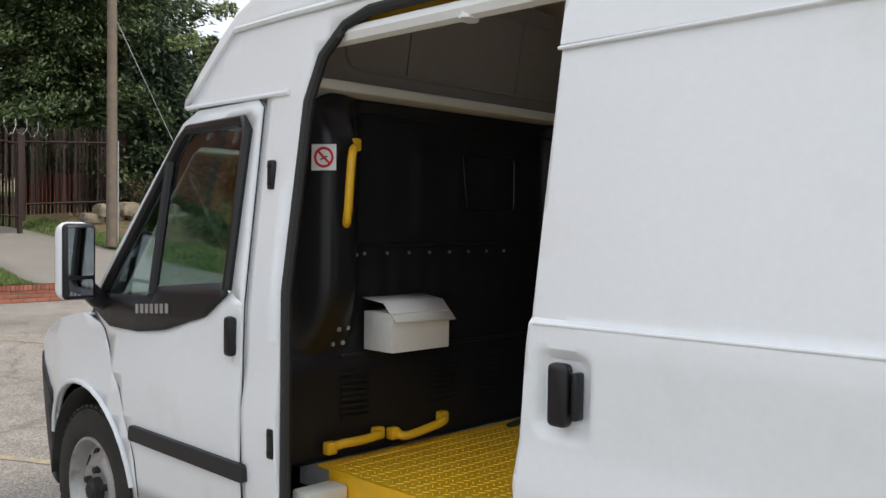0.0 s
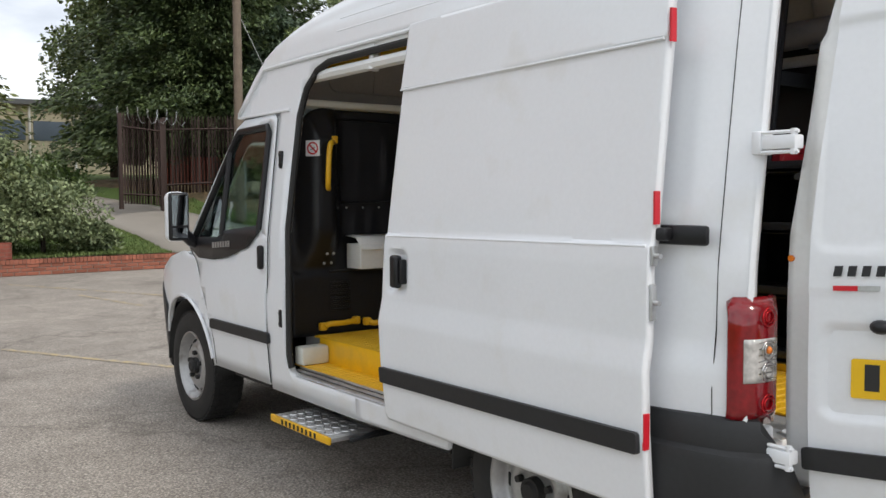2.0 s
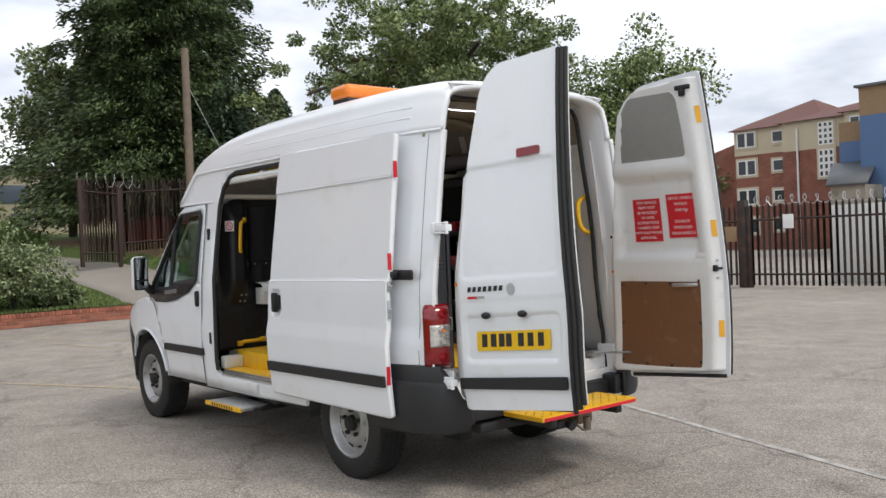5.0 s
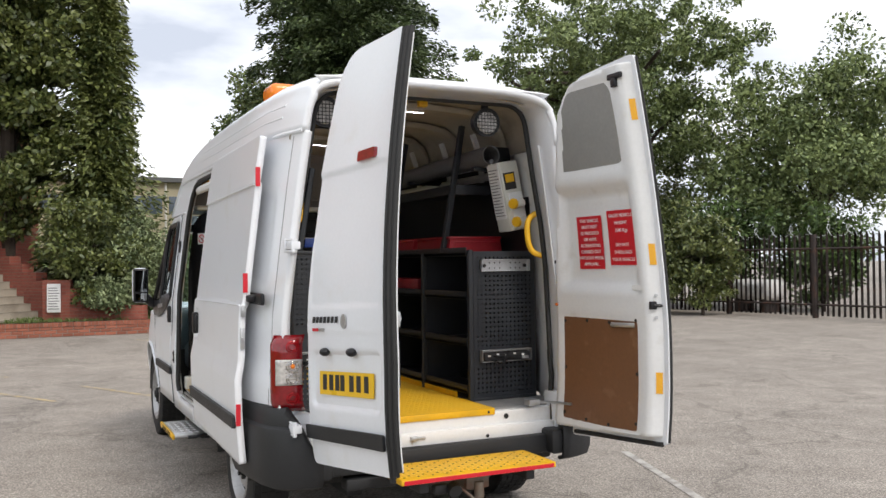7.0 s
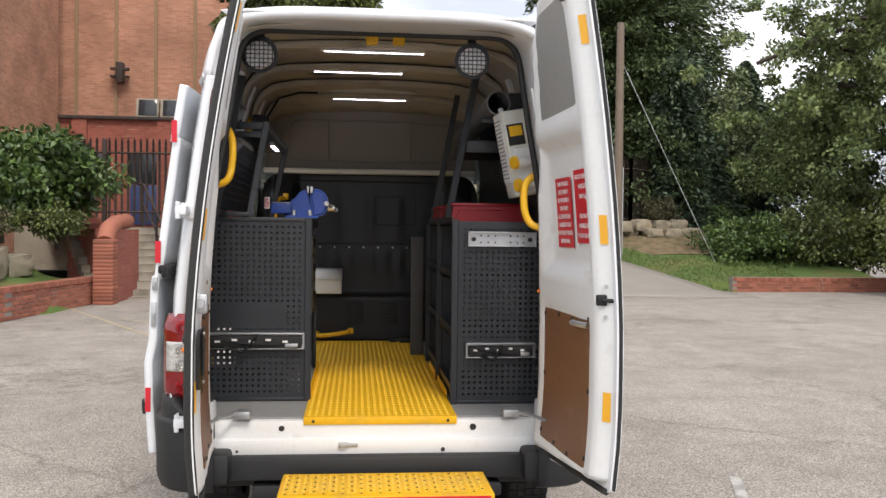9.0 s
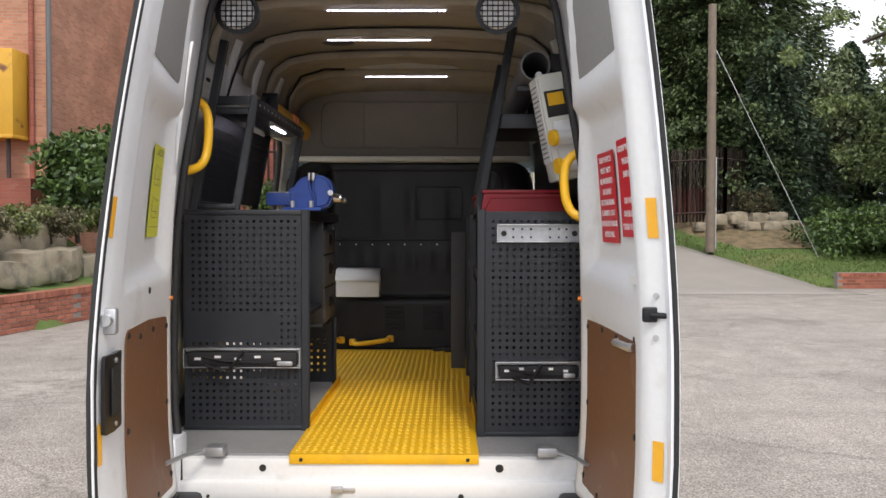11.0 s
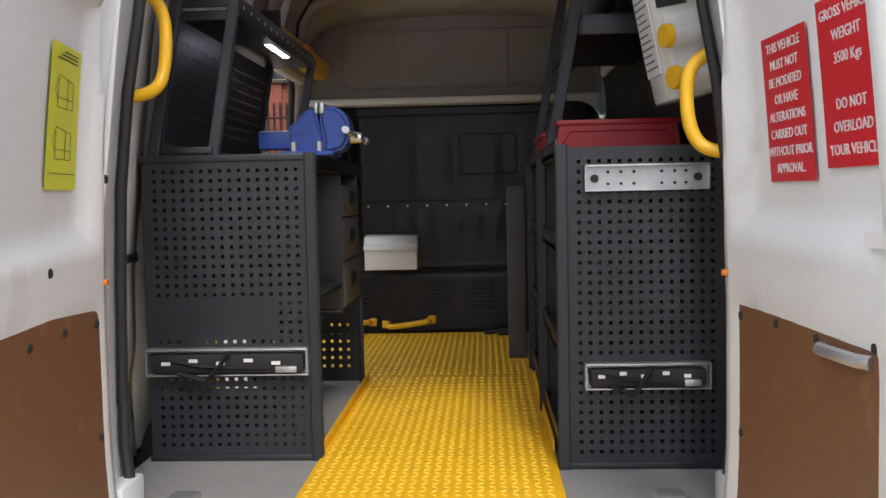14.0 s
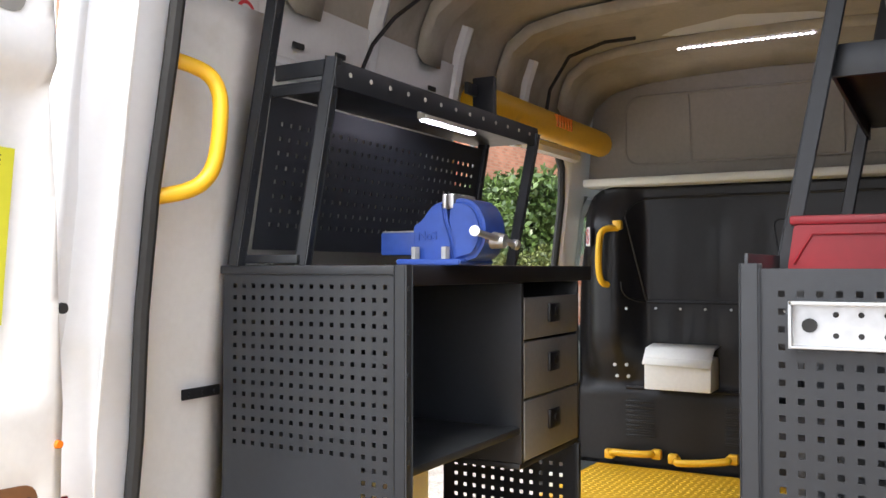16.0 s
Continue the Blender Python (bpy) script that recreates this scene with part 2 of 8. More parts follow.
def rounded(pts, r=0.05, n=5):
    """A polygon's corners rounded; r is a number or one for each corner."""
    out = []
    for i, p in enumerate(pts):
        ri = r[i] if isinstance(r, (list, tuple)) else r
        p, a, b = Vector(p), Vector(pts[i - 1]), Vector(pts[(i + 1) % len(pts)])
        if ri <= 0:
            out.append(tuple(p))
            continue
        da, db = (a - p), (b - p)
        ra = min(ri, da.length * 0.49, db.length * 0.49)
        s, e = p + da.normalized() * ra, p + db.normalized() * ra
        for k in range(n + 1):
            t = k / n
            out.append(tuple((1 - t) ** 2 * s + 2 * t * (1 - t) * p + t * t * e))
    return out


def sheet(bm, poly, place, step=0.08, mi=0, depth=0.0):
    """A polygon (u, v) cut in a grid and laid on a surface: place(u, v) gives the point. depth: a second skin that far along +w, place(u, v, w)."""
    tmp = bmesh.new()
    f = tmp.faces.new([tmp.verts.new((u, v, 0)) for u, v in poly])
    us, vs = [p[0] for p in poly], [p[1] for p in poly]
    if step:
        for k in range(1, int((max(us) - min(us)) / step) + 1):
            bmesh.ops.bisect_plane(tmp, geom=tmp.verts[:] + tmp.edges[:] + tmp.faces[:], plane_co=(min(us) + k * step, 0, 0), plane_no=(1, 0, 0))
        for k in range(1, int((max(vs) - min(vs)) / step) + 1):
            bmesh.ops.bisect_plane(tmp, geom=tmp.verts[:] + tmp.edges[:] + tmp.faces[:], plane_co=(0, min(vs) + k * step, 0), plane_no=(0, 1, 0))
    if depth:
        r = bmesh.ops.extrude_face_region(tmp, geom=tmp.faces[:])
        for g in r["geom"]:
            if isinstance(g, bmesh.types.BMVert):
                g.co.z = depth
    tmp.normal_update()
    vmap = {v: bm.verts.new(place(v.co.x, v.co.y, v.co.z)) for v in tmp.verts}
    for fa in tmp.faces:
        try:
            nf = bm.faces.new([vmap[v] for v in fa.verts])
            nf.material_index = mi
        except ValueError:
            pass
    tmp.free()
    bmesh.ops.recalc_face_normals(bm, faces=bm.faces[:])
    return bm


def words(text, size, place, mi=0, bm=None, align="CENTER", thick=0.0006):
    """Lettering in the built-in font; place is a matrix that takes the flat text (x right, y up) to its surface."""
    cu = bpy.data.curves.new("lettering", "FONT")
    cu.body, cu.size, cu.align_x, cu.align_y, cu.extrude, cu.space_line = text, size, align, "CENTER", thick, 1.0
    cu.resolution_u = 2
    ob = bpy.data.objects.new("lettering", cu)
    me = bpy.data.meshes.new_from_object(ob)
    me.transform(place)
    start = len(bm.faces)
    bm.from_mesh(me)
    bm.faces.ensure_lookup_table()
    for f in bm.faces[start:]:
        f.material_index = mi
    bpy.data.objects.remove(ob)
    bpy.data.curves.remove(cu)
    bpy.data.meshes.remove(me)
    return bm


def frame_at(origin, right, up):
    """A matrix whose x is right, y is up and z is the outward normal."""
    r, u = Vector(right).normalized(), Vector(up).normalized()
    n = r.cross(u)
    return Matrix(((r.x, u.x, n.x, origin[0]), (r.y, u.y, n.y, origin[1]), (r.z, u.z, n.z, origin[2]), (0, 0, 0, 1)))


def perforated(bm, w, h, place, pitch=0.038, hole=0.011, margin=0.03, thick=0.002, skip=None, mi=0):
    """A steel sheet with square punched holes; place(u, v, w) gives the point."""
    nu, nv = int((w - 2 * margin) / pitch), int((h - 2 * margin) / pitch)
    mu, mv = (w - nu * pitch) / 2, (h - nv * pitch) / 2
    cache = {}

    def vert(u, v, d=0.0):
        key = (round(u, 5), round(v, 5), d)
        if key not in cache:
            cache[key] = bm.verts.new(place(u, v, d))
        return cache[key]

    def quad(*c):
        f = bm.faces.new([vert(*p) for p in c])
        f.material_index = mi
    g = (pitch - hole) / 2
    for i in range(nu):
        for j in range(nv):
            u0, v0 = mu + i * pitch, mv + j * pitch
            u1, v1 = u0 + pitch, v0 + pitch
            if skip and skip(i, j, nu, nv):
                quad((u0, v0), (u1, v0), (u1, v1), (u0, v1))
                continue
            a, b, c, d = u0 + g, u1 - g, v0 + g, v1 - g
            quad((u0, v0), (u1, v0), (b, c), (a, c))
            quad((u1, v0), (u1, v1), (b, d), (b, c))
            quad((u1, v1), (u0, v1), (a, d), (b, d))
            quad((u0, v1), (u0, v0), (a, c), (a, d))
            for p, q in (((a, c), (b, c)), ((b, c), (b, d)), ((b, d), (a, d)), ((a, d), (a, c))):
                quad(p, q, (*q, -thick), (*p, -thick))
    e0, e1, f0, f1 = mu, w - mu, mv, h - mv
    for c in (((0, 0), (w, 0), (w, f0), (0, f0)), ((0, f1), (w, f1), (w, h), (0, h)), ((0, f0), (e0, f0), (e0, f1), (0, f1)), ((e1, f0), (w, f0), (w, f1), (e1, f1))):
        quad(*c)
    return bm


def bars(bm, x0, x1, y0, y1, z, pitch, r, m=None, mi=0):
    """Raised lozenges of a tread plate on a flat floor, in crossing rows."""
    nx, ny = int((x1 - x0) / pitch), int((y1 - y0) / pitch)
    for i in range(nx):
        for j in range(ny):
            cx, cy = x0 + (i + 0.5) * pitch, y0 + (j + 0.5) * pitch
            a = radians(45 if i % 2 else -45)
            ca, sa = math.cos(a), math.sin(a)
            ring = []
            for u, v in ((-r, 0), (-r * 0.4, -r * 0.34), (r * 0.4, -r * 0.34), (r, 0), (r * 0.4, r * 0.34), (-r * 0.4, r * 0.34)):
                ring.append((cx + u * ca - v * sa, cy + u * sa + v * ca, z))
            pts = [Vector(p) for p in ring]
            top = [Vector((cx + (p.x - cx) * 0.6, cy + (p.y - cy) * 0.6, z + r * 0.16)) for p in pts]
            if m is not None:
                pts, top = [m @ p for p in pts], [m @ p for p in top]
            lo, hi = [bm.verts.new(p) for p in pts], [bm.verts.new(p) for p in top]
            for k in range(6):
                bm.faces.new((lo[k], lo[(k + 1) % 6], hi[(k + 1) % 6], hi[k])).material_index = mi
            bm.faces.new(hi).material_index = mi
    return bm

# ---------------------------------------------------------------- ground
def asphalt_material(name, dark, light):
    m = bpy.data.materials.new(name)
    m.use_nodes = True
    nt = m.node_tree
    b = nt.nodes["Principled BSDF"]
    co = nt.nodes.new("ShaderNodeTexCoord")

    def tex(kind, scale, detail=4, stretch=None):
        n = nt.nodes.new(kind)
        n.inputs["Scale"].default_value = scale
        if kind == "ShaderNodeTexNoise":
            n.inputs["Detail"].default_value = detail
        if stretch:
            mp = nt.nodes.new("ShaderNodeMapping")
            mp.inputs["Scale"].default_value, mp.inputs["Rotation"].default_value = stretch, (0, 0, 0.35)
            nt.links.new(co.outputs["Object"], mp.inputs["Vector"])
            nt.links.new(mp.outputs["Vector"], n.inputs["Vector"])
        else:
            nt.links.new(co.outputs["Object"], n.inputs["Vector"])
        return n

    def remap(sock, a, b_, c, d):
        r = nt.nodes.new("ShaderNodeMapRange")
        for k, v in zip(("From Min", "From Max", "To Min", "To Max"), (a, b_, c, d)):
            r.inputs[k].default_value = v
        nt.links.new(sock, r.inputs["Value"])
        return r.outputs["Result"]

    def mul(x, y):
        q = nt.nodes.new("ShaderNodeMath")
        q.operation = "MULTIPLY"
        nt.links.new(x, q.inputs[0])
        nt.links.new(y, q.inputs[1])
        return q.outputs[0]
    big = tex("ShaderNodeTexNoise", 0.22, 6)
    streak = tex("ShaderNodeTexNoise", 0.9, 5, (0.25, 1.6, 1.0))
    mid = tex("ShaderNodeTexNoise", 2.6, 6)
    grit = tex("ShaderNodeTexNoise", 70, 5)
    stones = tex("ShaderNodeTexVoronoi", 75)
    crack = tex("ShaderNodeTexVoronoi", 0.55)
    crack.feature = "DISTANCE_TO_EDGE"
    warp = nt.nodes.new("ShaderNodeMix")
    warp.data_type = "VECTOR"
    warp.inputs[0].default_value = 0.35
    nt.links.new(co.outputs["Object"], warp.inputs[4])
    nt.links.new(mid.outputs["Color"], warp.inputs[5])
    nt.links.new(warp.outputs[1], crack.inputs["Vector"])
    v = mul(remap(big.outputs["Fac"], 0.3, 0.7, 0.88, 1.10), remap(mid.outputs["Fac"], 0.3, 0.7, 0.95, 1.05))
    v = mul(v, remap(streak.outputs["Fac"], 0.35, 0.7, 1.03, 0.95))
    v = mul(v, remap(grit.outputs["Fac"], 0.3, 0.7, 0.55, 1.42))
    v = mul(v, remap(stones.outputs["Distance"], 0.0, 0.7, 1.28, 0.62))
    chips = tex("ShaderNodeTexVoronoi", 42)
    v = mul(v, remap(chips.outputs["Color"], 0.0, 1.0, 0.80, 1.17))
    stain = tex("ShaderNodeTexNoise", 0.75, 7)
    v = mul(v, remap(stain.outputs["Fac"], 0.56, 0.68, 1.0, 0.80))
    dust = tex("ShaderNodeTexNoise", 0.5, 8, (1.3, 0.7, 1.0))
    v = mul(v, remap(dust.outputs["Fac"], 0.55, 0.72, 1.0, 1.16))
    v = mul(v, remap(crack.outputs["Distance"], 0.0, 0.012, 0.72, 1.0))
    mx = nt.nodes.new("ShaderNodeMix")
    mx.data_type = "RGBA"
    mx.inputs[6].default_value, mx.inputs[7].default_value = (*dark, 1), (*light, 1)
    nt.links.new(remap(mid.outputs["Fac"], 0.35, 0.65, 0, 1), mx.inputs[0])
    vm = nt.nodes.new("ShaderNodeVectorMath")
    vm.operation = "SCALE"
    nt.links.new(mx.outputs[2], vm.inputs[0])
    nt.links.new(v, vm.inputs["Scale"])
    nt.links.new(vm.outputs["Vector"], b.inputs["Base Color"])
    b.inputs["Roughness"].default_value = 0.9
    bp = nt.nodes.new("ShaderNodeBump")
    bp.inputs["Strength"].default_value, bp.inputs["Distance"].default_value = 0.6, 0.008
    nt.links.new(stones.outputs["Distance"], bp.inputs["Height"])
    nt.links.new(bp.outputs["Normal"], b.inputs["Normal"])
    return m


ASPHALT = asphalt_material("worn_grey_asphalt", (0.350, 0.310, 0.270), (0.395, 0.352, 0.308))
bm = B()
bmesh.ops.create_grid(bm, x_segments=8, y_segments=8, size=600)
solo("ground", bm, ASPHALT, "worn grey asphalt of a car park", "ground", kind="structure")

# ---------------------------------------------------------------- the van's body
van = thing("panel_van", (-2.4, 0, 0), "white high-roof panel van with its side and rear doors open", "van")
PZ = (0.30, 0.45, 0.60, 0.75, 0.93, 1.03, 1.25, 1.35, 1.60, 1.94, 2.20, 2.33, 2.43, 2.50, 2.545, 2.57)
PY = (0.945, 0.962, 0.975, 0.986, 0.990, 0.971, 0.966, 0.955, 0.925, 0.882, 0.842, 0.815, 0.775, 0.70, 0.58, 0.40)


def half(x, z):
    """Half the body's width at a station and a height."""
    w = float(np.interp(z, PZ, PY))
    if x < -3.95:
        w -= 0.26 * ((-3.95 - x) / 1.1) ** 2.4
    if x > -0.5:
        w -= 0.25 * (x + 0.5) ** 2
    return w


def smooth_step(a, b, x):
    t = max(0.0, min(1.0, (x - a) / (b - a)))
    return t * t * (3 - 2 * t)


def press(u, v, u0, u1, v0, v1, r=0.05, soft=0.012):
    """1 inside a field with rounded corners, falling to 0 over a soft edge."""
    cu, cv, hu, hv = (u0 + u1) / 2, (v0 + v1) / 2, (u1 - u0) / 2, (v1 - v0) / 2
    qx, qy = abs(u - cu) - hu + r, abs(v - cv) - hv + r
    d = math.hypot(max(qx, 0), max(qy, 0)) + min(max(qx, qy), 0) - r
    t = max(0.0, min(1.0, -d / soft))
    return t * t * (3 - 2 * t)


def side(sign, off=0.0):
    return lambda x, z, d=0.0: Vector((x, sign * (half(x, z) + off - d), z))


def arch(cx, cz, r, a0, a1, n=14):
    return [(cx + r * math.cos(radians(a0 + (a1 - a0) * k / n)), cz + r * math.sin(radians(a0 + (a1 - a0) * k / n))) for k in range(n + 1)]


REAR_X, R_AX, F_AX = 0.10, -0.82, -4.06
# side panels: behind the door opening, and the pillar, rail and sill round it
bm = B()
quarter = [(-1.95, 2.20), (REAR_X, 2.20), (REAR_X, 0.44)] + arch(R_AX, 0.36, 0.43, 10, 170) + [(-1.95, 0.42), (-1.95, 0.53), (-1.32, 0.53)] + [(-1.32, 2.10), (-1.36, 2.16), (-1.95, 2.165)]
sheet(bm, quarter, lambda x, z, d=0.0: side(-1)(x, z, d + 0.008 * press(x, z, -1.2, -0.10, 1.42, 1.895)), step=0.026)
post = [(-1.95, 2.20), (-1.95, 2.165), (-2.40, 2.16), (-2.50, 2.13), (-2.60, 2.05), (-2.645, 1.9), (-2.655, 1.3), (-2.63, 0.60), (-2.61, 0.55), (-2.56, 0.53), (-1.95, 0.53), (-1.95, 0.42),
        (-2.83, 0.42), (-2.83, 0.7), (-2.83, 1.3), (-2.845, 1.94), (-3.37, 1.932), (-3.09, 2.197), (-2.61, 2.20)]
sheet(bm, post, side(-1))
bmesh.ops.remove_doubles(bm, verts=bm.verts[:], dist=0.0005)
part("side_panel", bm, WHITE, van, solid=0.04, off=-1)
bm = B()
right = [(-2.61, 2.20), (REAR_X, 2.20), (REAR_X, 0.44)] + arch(R_AX, 0.36, 0.43, 10, 170) + [(-2.83, 0.42), (-2.845, 1.94), (-3.37, 1.932), (-3.09, 2.197)]
sheet(bm, right, side(1))
part("side_panel", bm, WHITE, van, solid=0.03, off=1)
for s in (-1, 1):
    bm = B()
    tube(bm, [side(s, -0.0005)(0.0, z) for z in np.linspace(0.80, 2.18, 16)], 0.002, 6)
    part("panel_seam", bm, RUBBER, van)

# the high roof and its front cap
ROOF = [(REAR_X, 2.20, 2.485), (0.075, 2.20, 2.505), (0.03, 2.20, 2.525), (-0.1, 2.20, 2.545), (-0.4, 2.20, 2.56), (-1.0, 2.20, 2.57), (-1.6, 2.20, 2.57), (-2.1, 2.20, 2.56), (-2.4, 2.20, 2.54), (-2.62, 2.20, 2.505),
        (-2.82, 2.20, 2.445), (-2.98, 2.20, 2.37), (-3.09, 2.197, 2.29), (-3.19, 2.105, 2.205), (-3.29, 2.01, 2.10), (-3.37, 1.935, 1.99)]
bm = B()
rows_ = []
for x, zl, zt in ROOF:
    ring = []
    n = 22
    zs = zt - (0.105 + 0.045 * smooth_step(0.1, -0.3, x) * smooth_step(-2.9, -2.3, x)) * min(1, (zt - zl) / 0.25)
    fwd = 0.17 * smooth_step(-2.5, -3.2, x)
    for k in range(-n, n + 1):
        s = abs(k) / n
        if s > 0.72:
            z = zl + (zs - zl) * (1 - (s - 0.72) / 0.28)
            y = half(x, z) + 0.012
        else:
            ys = half(x, zs) + 0.012
            y = ys * math.sin(s / 0.72 * math.pi / 2) ** (2 / 2.6)
            z = zs + (zt - zs) * max(0.0, 1 - (y / ys) ** 5.0) ** (1 / 1.9)
        ring.append(bm.verts.new((x - fwd * (1 - min(1, y / 0.86) ** 2), y if k > 0 else -y, z)))
    rows_.append(ring)
for r0, r1 in zip(rows_, rows_[1:]):
    for k in range(len(r0) - 1):
        bm.faces.new((r0[k], r1[k], r1[k + 1], r0[k + 1]))
bmesh.ops.recalc_face_normals(bm, faces=bm.faces[:])
part("roof", bm, WHITE, van, solid=0.035, off=-1)
# drip ledges along the roof's foot, and long pressings above them
for s in (-1, 1):
    bm = B()
    tube(bm, [(x, s * (half(x, z) + 0.008), z) for x, z in ((0.09, 2.2), (-0.1, 2.2), (-0.6, 2.2), (-1.2, 2.2), (-1.8, 2.2), (-2.3, 2.2), (-2.8, 2.2), (-3.09, 2.195))], 0.011, 8)
    tube(bm, [(x, s * (half(x, 1.938) + 0.004), 1.938) for x in (-2.72, -2.8, -3.0, -3.2, -3.36)], 0.009, 8)
    part("drip_ledge", bm, WHITE, van)
for s, za in ((-1, 2.295), (-1, 2.36), (1, 2.295)):
    bm = B()
    tube(bm, [(x, s * (half(x, za) + 0.006), za) for x in (-0.15, -0.4, -1.0, -1.6, -2.0, -2.3)], 0.008, 8)
    part("pressing", bm, WHITE, van)

# windscreen, bonnet, wings and nose
bm = B()
ring = []
for x, z, w in ((-3.37, 1.95, 0.84), (-3.55, 1.78, 0.85), (-3.8, 1.52, 0.87), (-4.1, 1.2, 0.88), (-4.2, 1.1, 0.88)):
    ring.append([bm.verts.new((x - 0.14 * (1 - (k / 6) ** 2), w * k / 6, z)) for k in range(-6, 7)])
for r0, r1 in zip(ring, ring[1:]):
    for k in range(12):
        bm.faces.new((r0[k], r1[k], r1[k + 1], r0[k + 1]))
bmesh.ops.recalc_face_normals(bm, faces=bm.faces[:])
part("windscreen", bm, GLASS, van, solid=0.006)
bm = B()
ring = []
for x, z, w in ((-4.18, 1.12, 0.93), (-4.4, 1.07, 0.90), (-4.65, 0.99, 0.84), (-4.85, 0.88, 0.76), (-4.97, 0.72, 0.70), (-5.02, 0.55, 0.68), (-5.0, 0.30, 0.68)):
    ring.append([bm.verts.new((x - 0.07 * (1 - (k / 8) ** 2), w * k / 8, z - 0.03 * (k / 8) ** 4)) for k in range(-8, 9)])
for r0, r1 in zip(ring, ring[1:]):
    for k in range(16):
        bm.faces.new((r0[k], r1[k], r1[k + 1], r0[k + 1]))
bmesh.ops.recalc_face_normals(bm, faces=bm.faces[:])
part("bonnet", bm, WHITE, van, solid=0.02)
for s in (-1, 1):
    bm = B()
    wing = arch(F_AX, 0.40, 0.43, 168, 4) + [(-3.575, 0.44), (-3.585, 0.6), (-3.68, 0.86), (-3.84, 1.08), (-4.1, 1.125), (-4.4, 1.07), (-4.65, 0.99), (-4.86, 0.88), (-4.9, 0.62), (-4.7, 0.6)]
    sheet(bm, wing, side(s))
    part("front_wing", bm, WHITE, van, solid=0.02, off=s)
    bm = B()
    bump = [(-4.9, 0.86), (-4.62, 0.82), (-4.45, 0.74)] + [(-4.50, 0.44), (-4.47, 0.30), (-4.95, 0.28)]
    sheet(bm, bump, side(s, 0.012))
    part("front_bumper_corner", bm, BUMPER_PL, van, solid=0.03, off=s)
    # flared lip of the front arch
    bm = B()
    tube(bm, [side(s, 0.006)(x, z) for x, z in arch(F_AX, 0.40, 0.437, 160, 10)], 0.011, 8)
    part("arch_lip", bm, WHITE, van)
    # front door with its window
    low = [(-2.845, 0.44), (-2.845, 0.7), (-2.85, 1.25), (-2.93, 1.285), (-3.08, 1.20), (-3.36, 1.125), (-3.56, 1.10), (-3.80, 1.10), (-3.98, 1.16), (-3.86, 1.07), (-3.70, 0.86), (-3.60, 0.6), (-3.59, 0.44)]
    upr = [(-2.85, 1.25), (-2.86, 1.90), (-2.895, 1.928), (-3.28, 1.922), (-3.38, 1.88), (-4.0, 1.165), (-3.93, 1.15), (-3.37, 1.82), (-3.32, 1.865), (-2.95, 1.873), (-2.915, 1.84), (-2.93, 1.285)]
    bm = B()
    sheet(bm, low, side(s, 0.004))
    sheet(bm, upr, side(s, 0.004))
    bmesh.ops.remove_doubles(bm, verts=bm.verts[:], dist=0.0005)
    fd = part("front_door", bm, WHITE, van, solid=0.03, off=s)
    bm = B()
    sheet(bm, [(-3.95, 1.155), (-3.80, 1.095), (-3.56, 1.095), (-3.36, 1.12), (-3.08, 1.19), (-2.935, 1.28), (-2.97, 1.315), (-3.42, 1.275), (-3.50, 1.235), (-3.86, 1.225)], side(s, 0.008))
    tube(bm, [side(s, 0.008)(x, z) for x, z in ((-3.91, 1.18), (-3.37, 1.815), (-3.32, 1.855), (-2.96, 1.863), (-2.925, 1.83), (-2.945, 1.29))], 0.020, 8)
    tube(bm, [side(s, 0.008)(x, z) for x, z in ((-3.45, 1.25), (-3.43, 1.74))], 0.020, 8)
    part("window_surround", bm, BLACK_PL, fd, "glossy black window surround", solid=0.004)
    bm = B()
    sheet(bm, [(-3.87, 1.22), (-3.45, 1.715), (-3.45, 1.23)], side(s, 0.002), depth=0.004)
    part("quarter_light", bm, GLASS, fd, "small fixed quarter light")
    bm = B()
    sheet(bm, [(-3.43, 1.265), (-3.43, 1.745), (-3.34, 1.84), (-2.95, 1.855), (-2.93, 1.83), (-2.95, 1.30)], side(s, 0.002), depth=0.004)
    part("pane", bm, GLASS, fd, "greenish reflecting side window")
    bm = B()
    sheet(bm, rounded([(-3.60, 0.675), (-2.80, 0.675), (-2.80, 0.735), (-3.58, 0.735)], 0.015), side(s, 0.022), depth=0.02)
    part("rubbing_strip", bm, BUMPER_PL, fd, "black side rubbing strip")
    bm = B()
    sheet(bm, rounded([(-2.95, 1.045), (-2.86, 1.045), (-2.86, 1.235), (-2.95, 1.235)], 0.02), side(s, 0.007), depth=0.003)
    part("handle_recess", bm, WHITE, fd)
    bm = B()
    y = s * (half(-2.98, 1.22) + 0.02)
    box(bm, -2.925, -2.878, y - 0.016, y + 0.016, 1.075, 1.208, 0.014)
    part("handle", bm, BLACK_PL, fd, "black upright door handle")
    bm = B()
    tube(bm, [side(s, 0.004)(x, z) for x, z in ((-3.582, 0.45), (-3.592, 0.6), (-3.69, 0.86), (-3.85, 1.075), (-3.97, 1.155))], 0.0028, 6)
    tube(bm, [side(s, 0.003)(x, z) for x, z in ((-2.838, 0.45), (-2.838, 0.7), (-2.842, 1.25), (-2.852, 1.90), (-2.89, 1.933), (-3.28, 1.928))], 0.0028, 6)
    part("door_gap", bm, BUMPER_PL, fd)
    # mirror on its arm
    bm = B()
    ym = s * 1.095
    box(bm, -3.92, -3.82, ym - 0.068, ym + 0.068, 1.20, 1.51, 0.042, seg=4)
    mir = part("door_mirror", bm, WHITE, van, "white door mirror with a black arm")
    bm = B()
    box(bm, -3.845, -3.805, ym - 0.064, ym + 0.064, 1.205, 1.505, 0.018, seg=3)
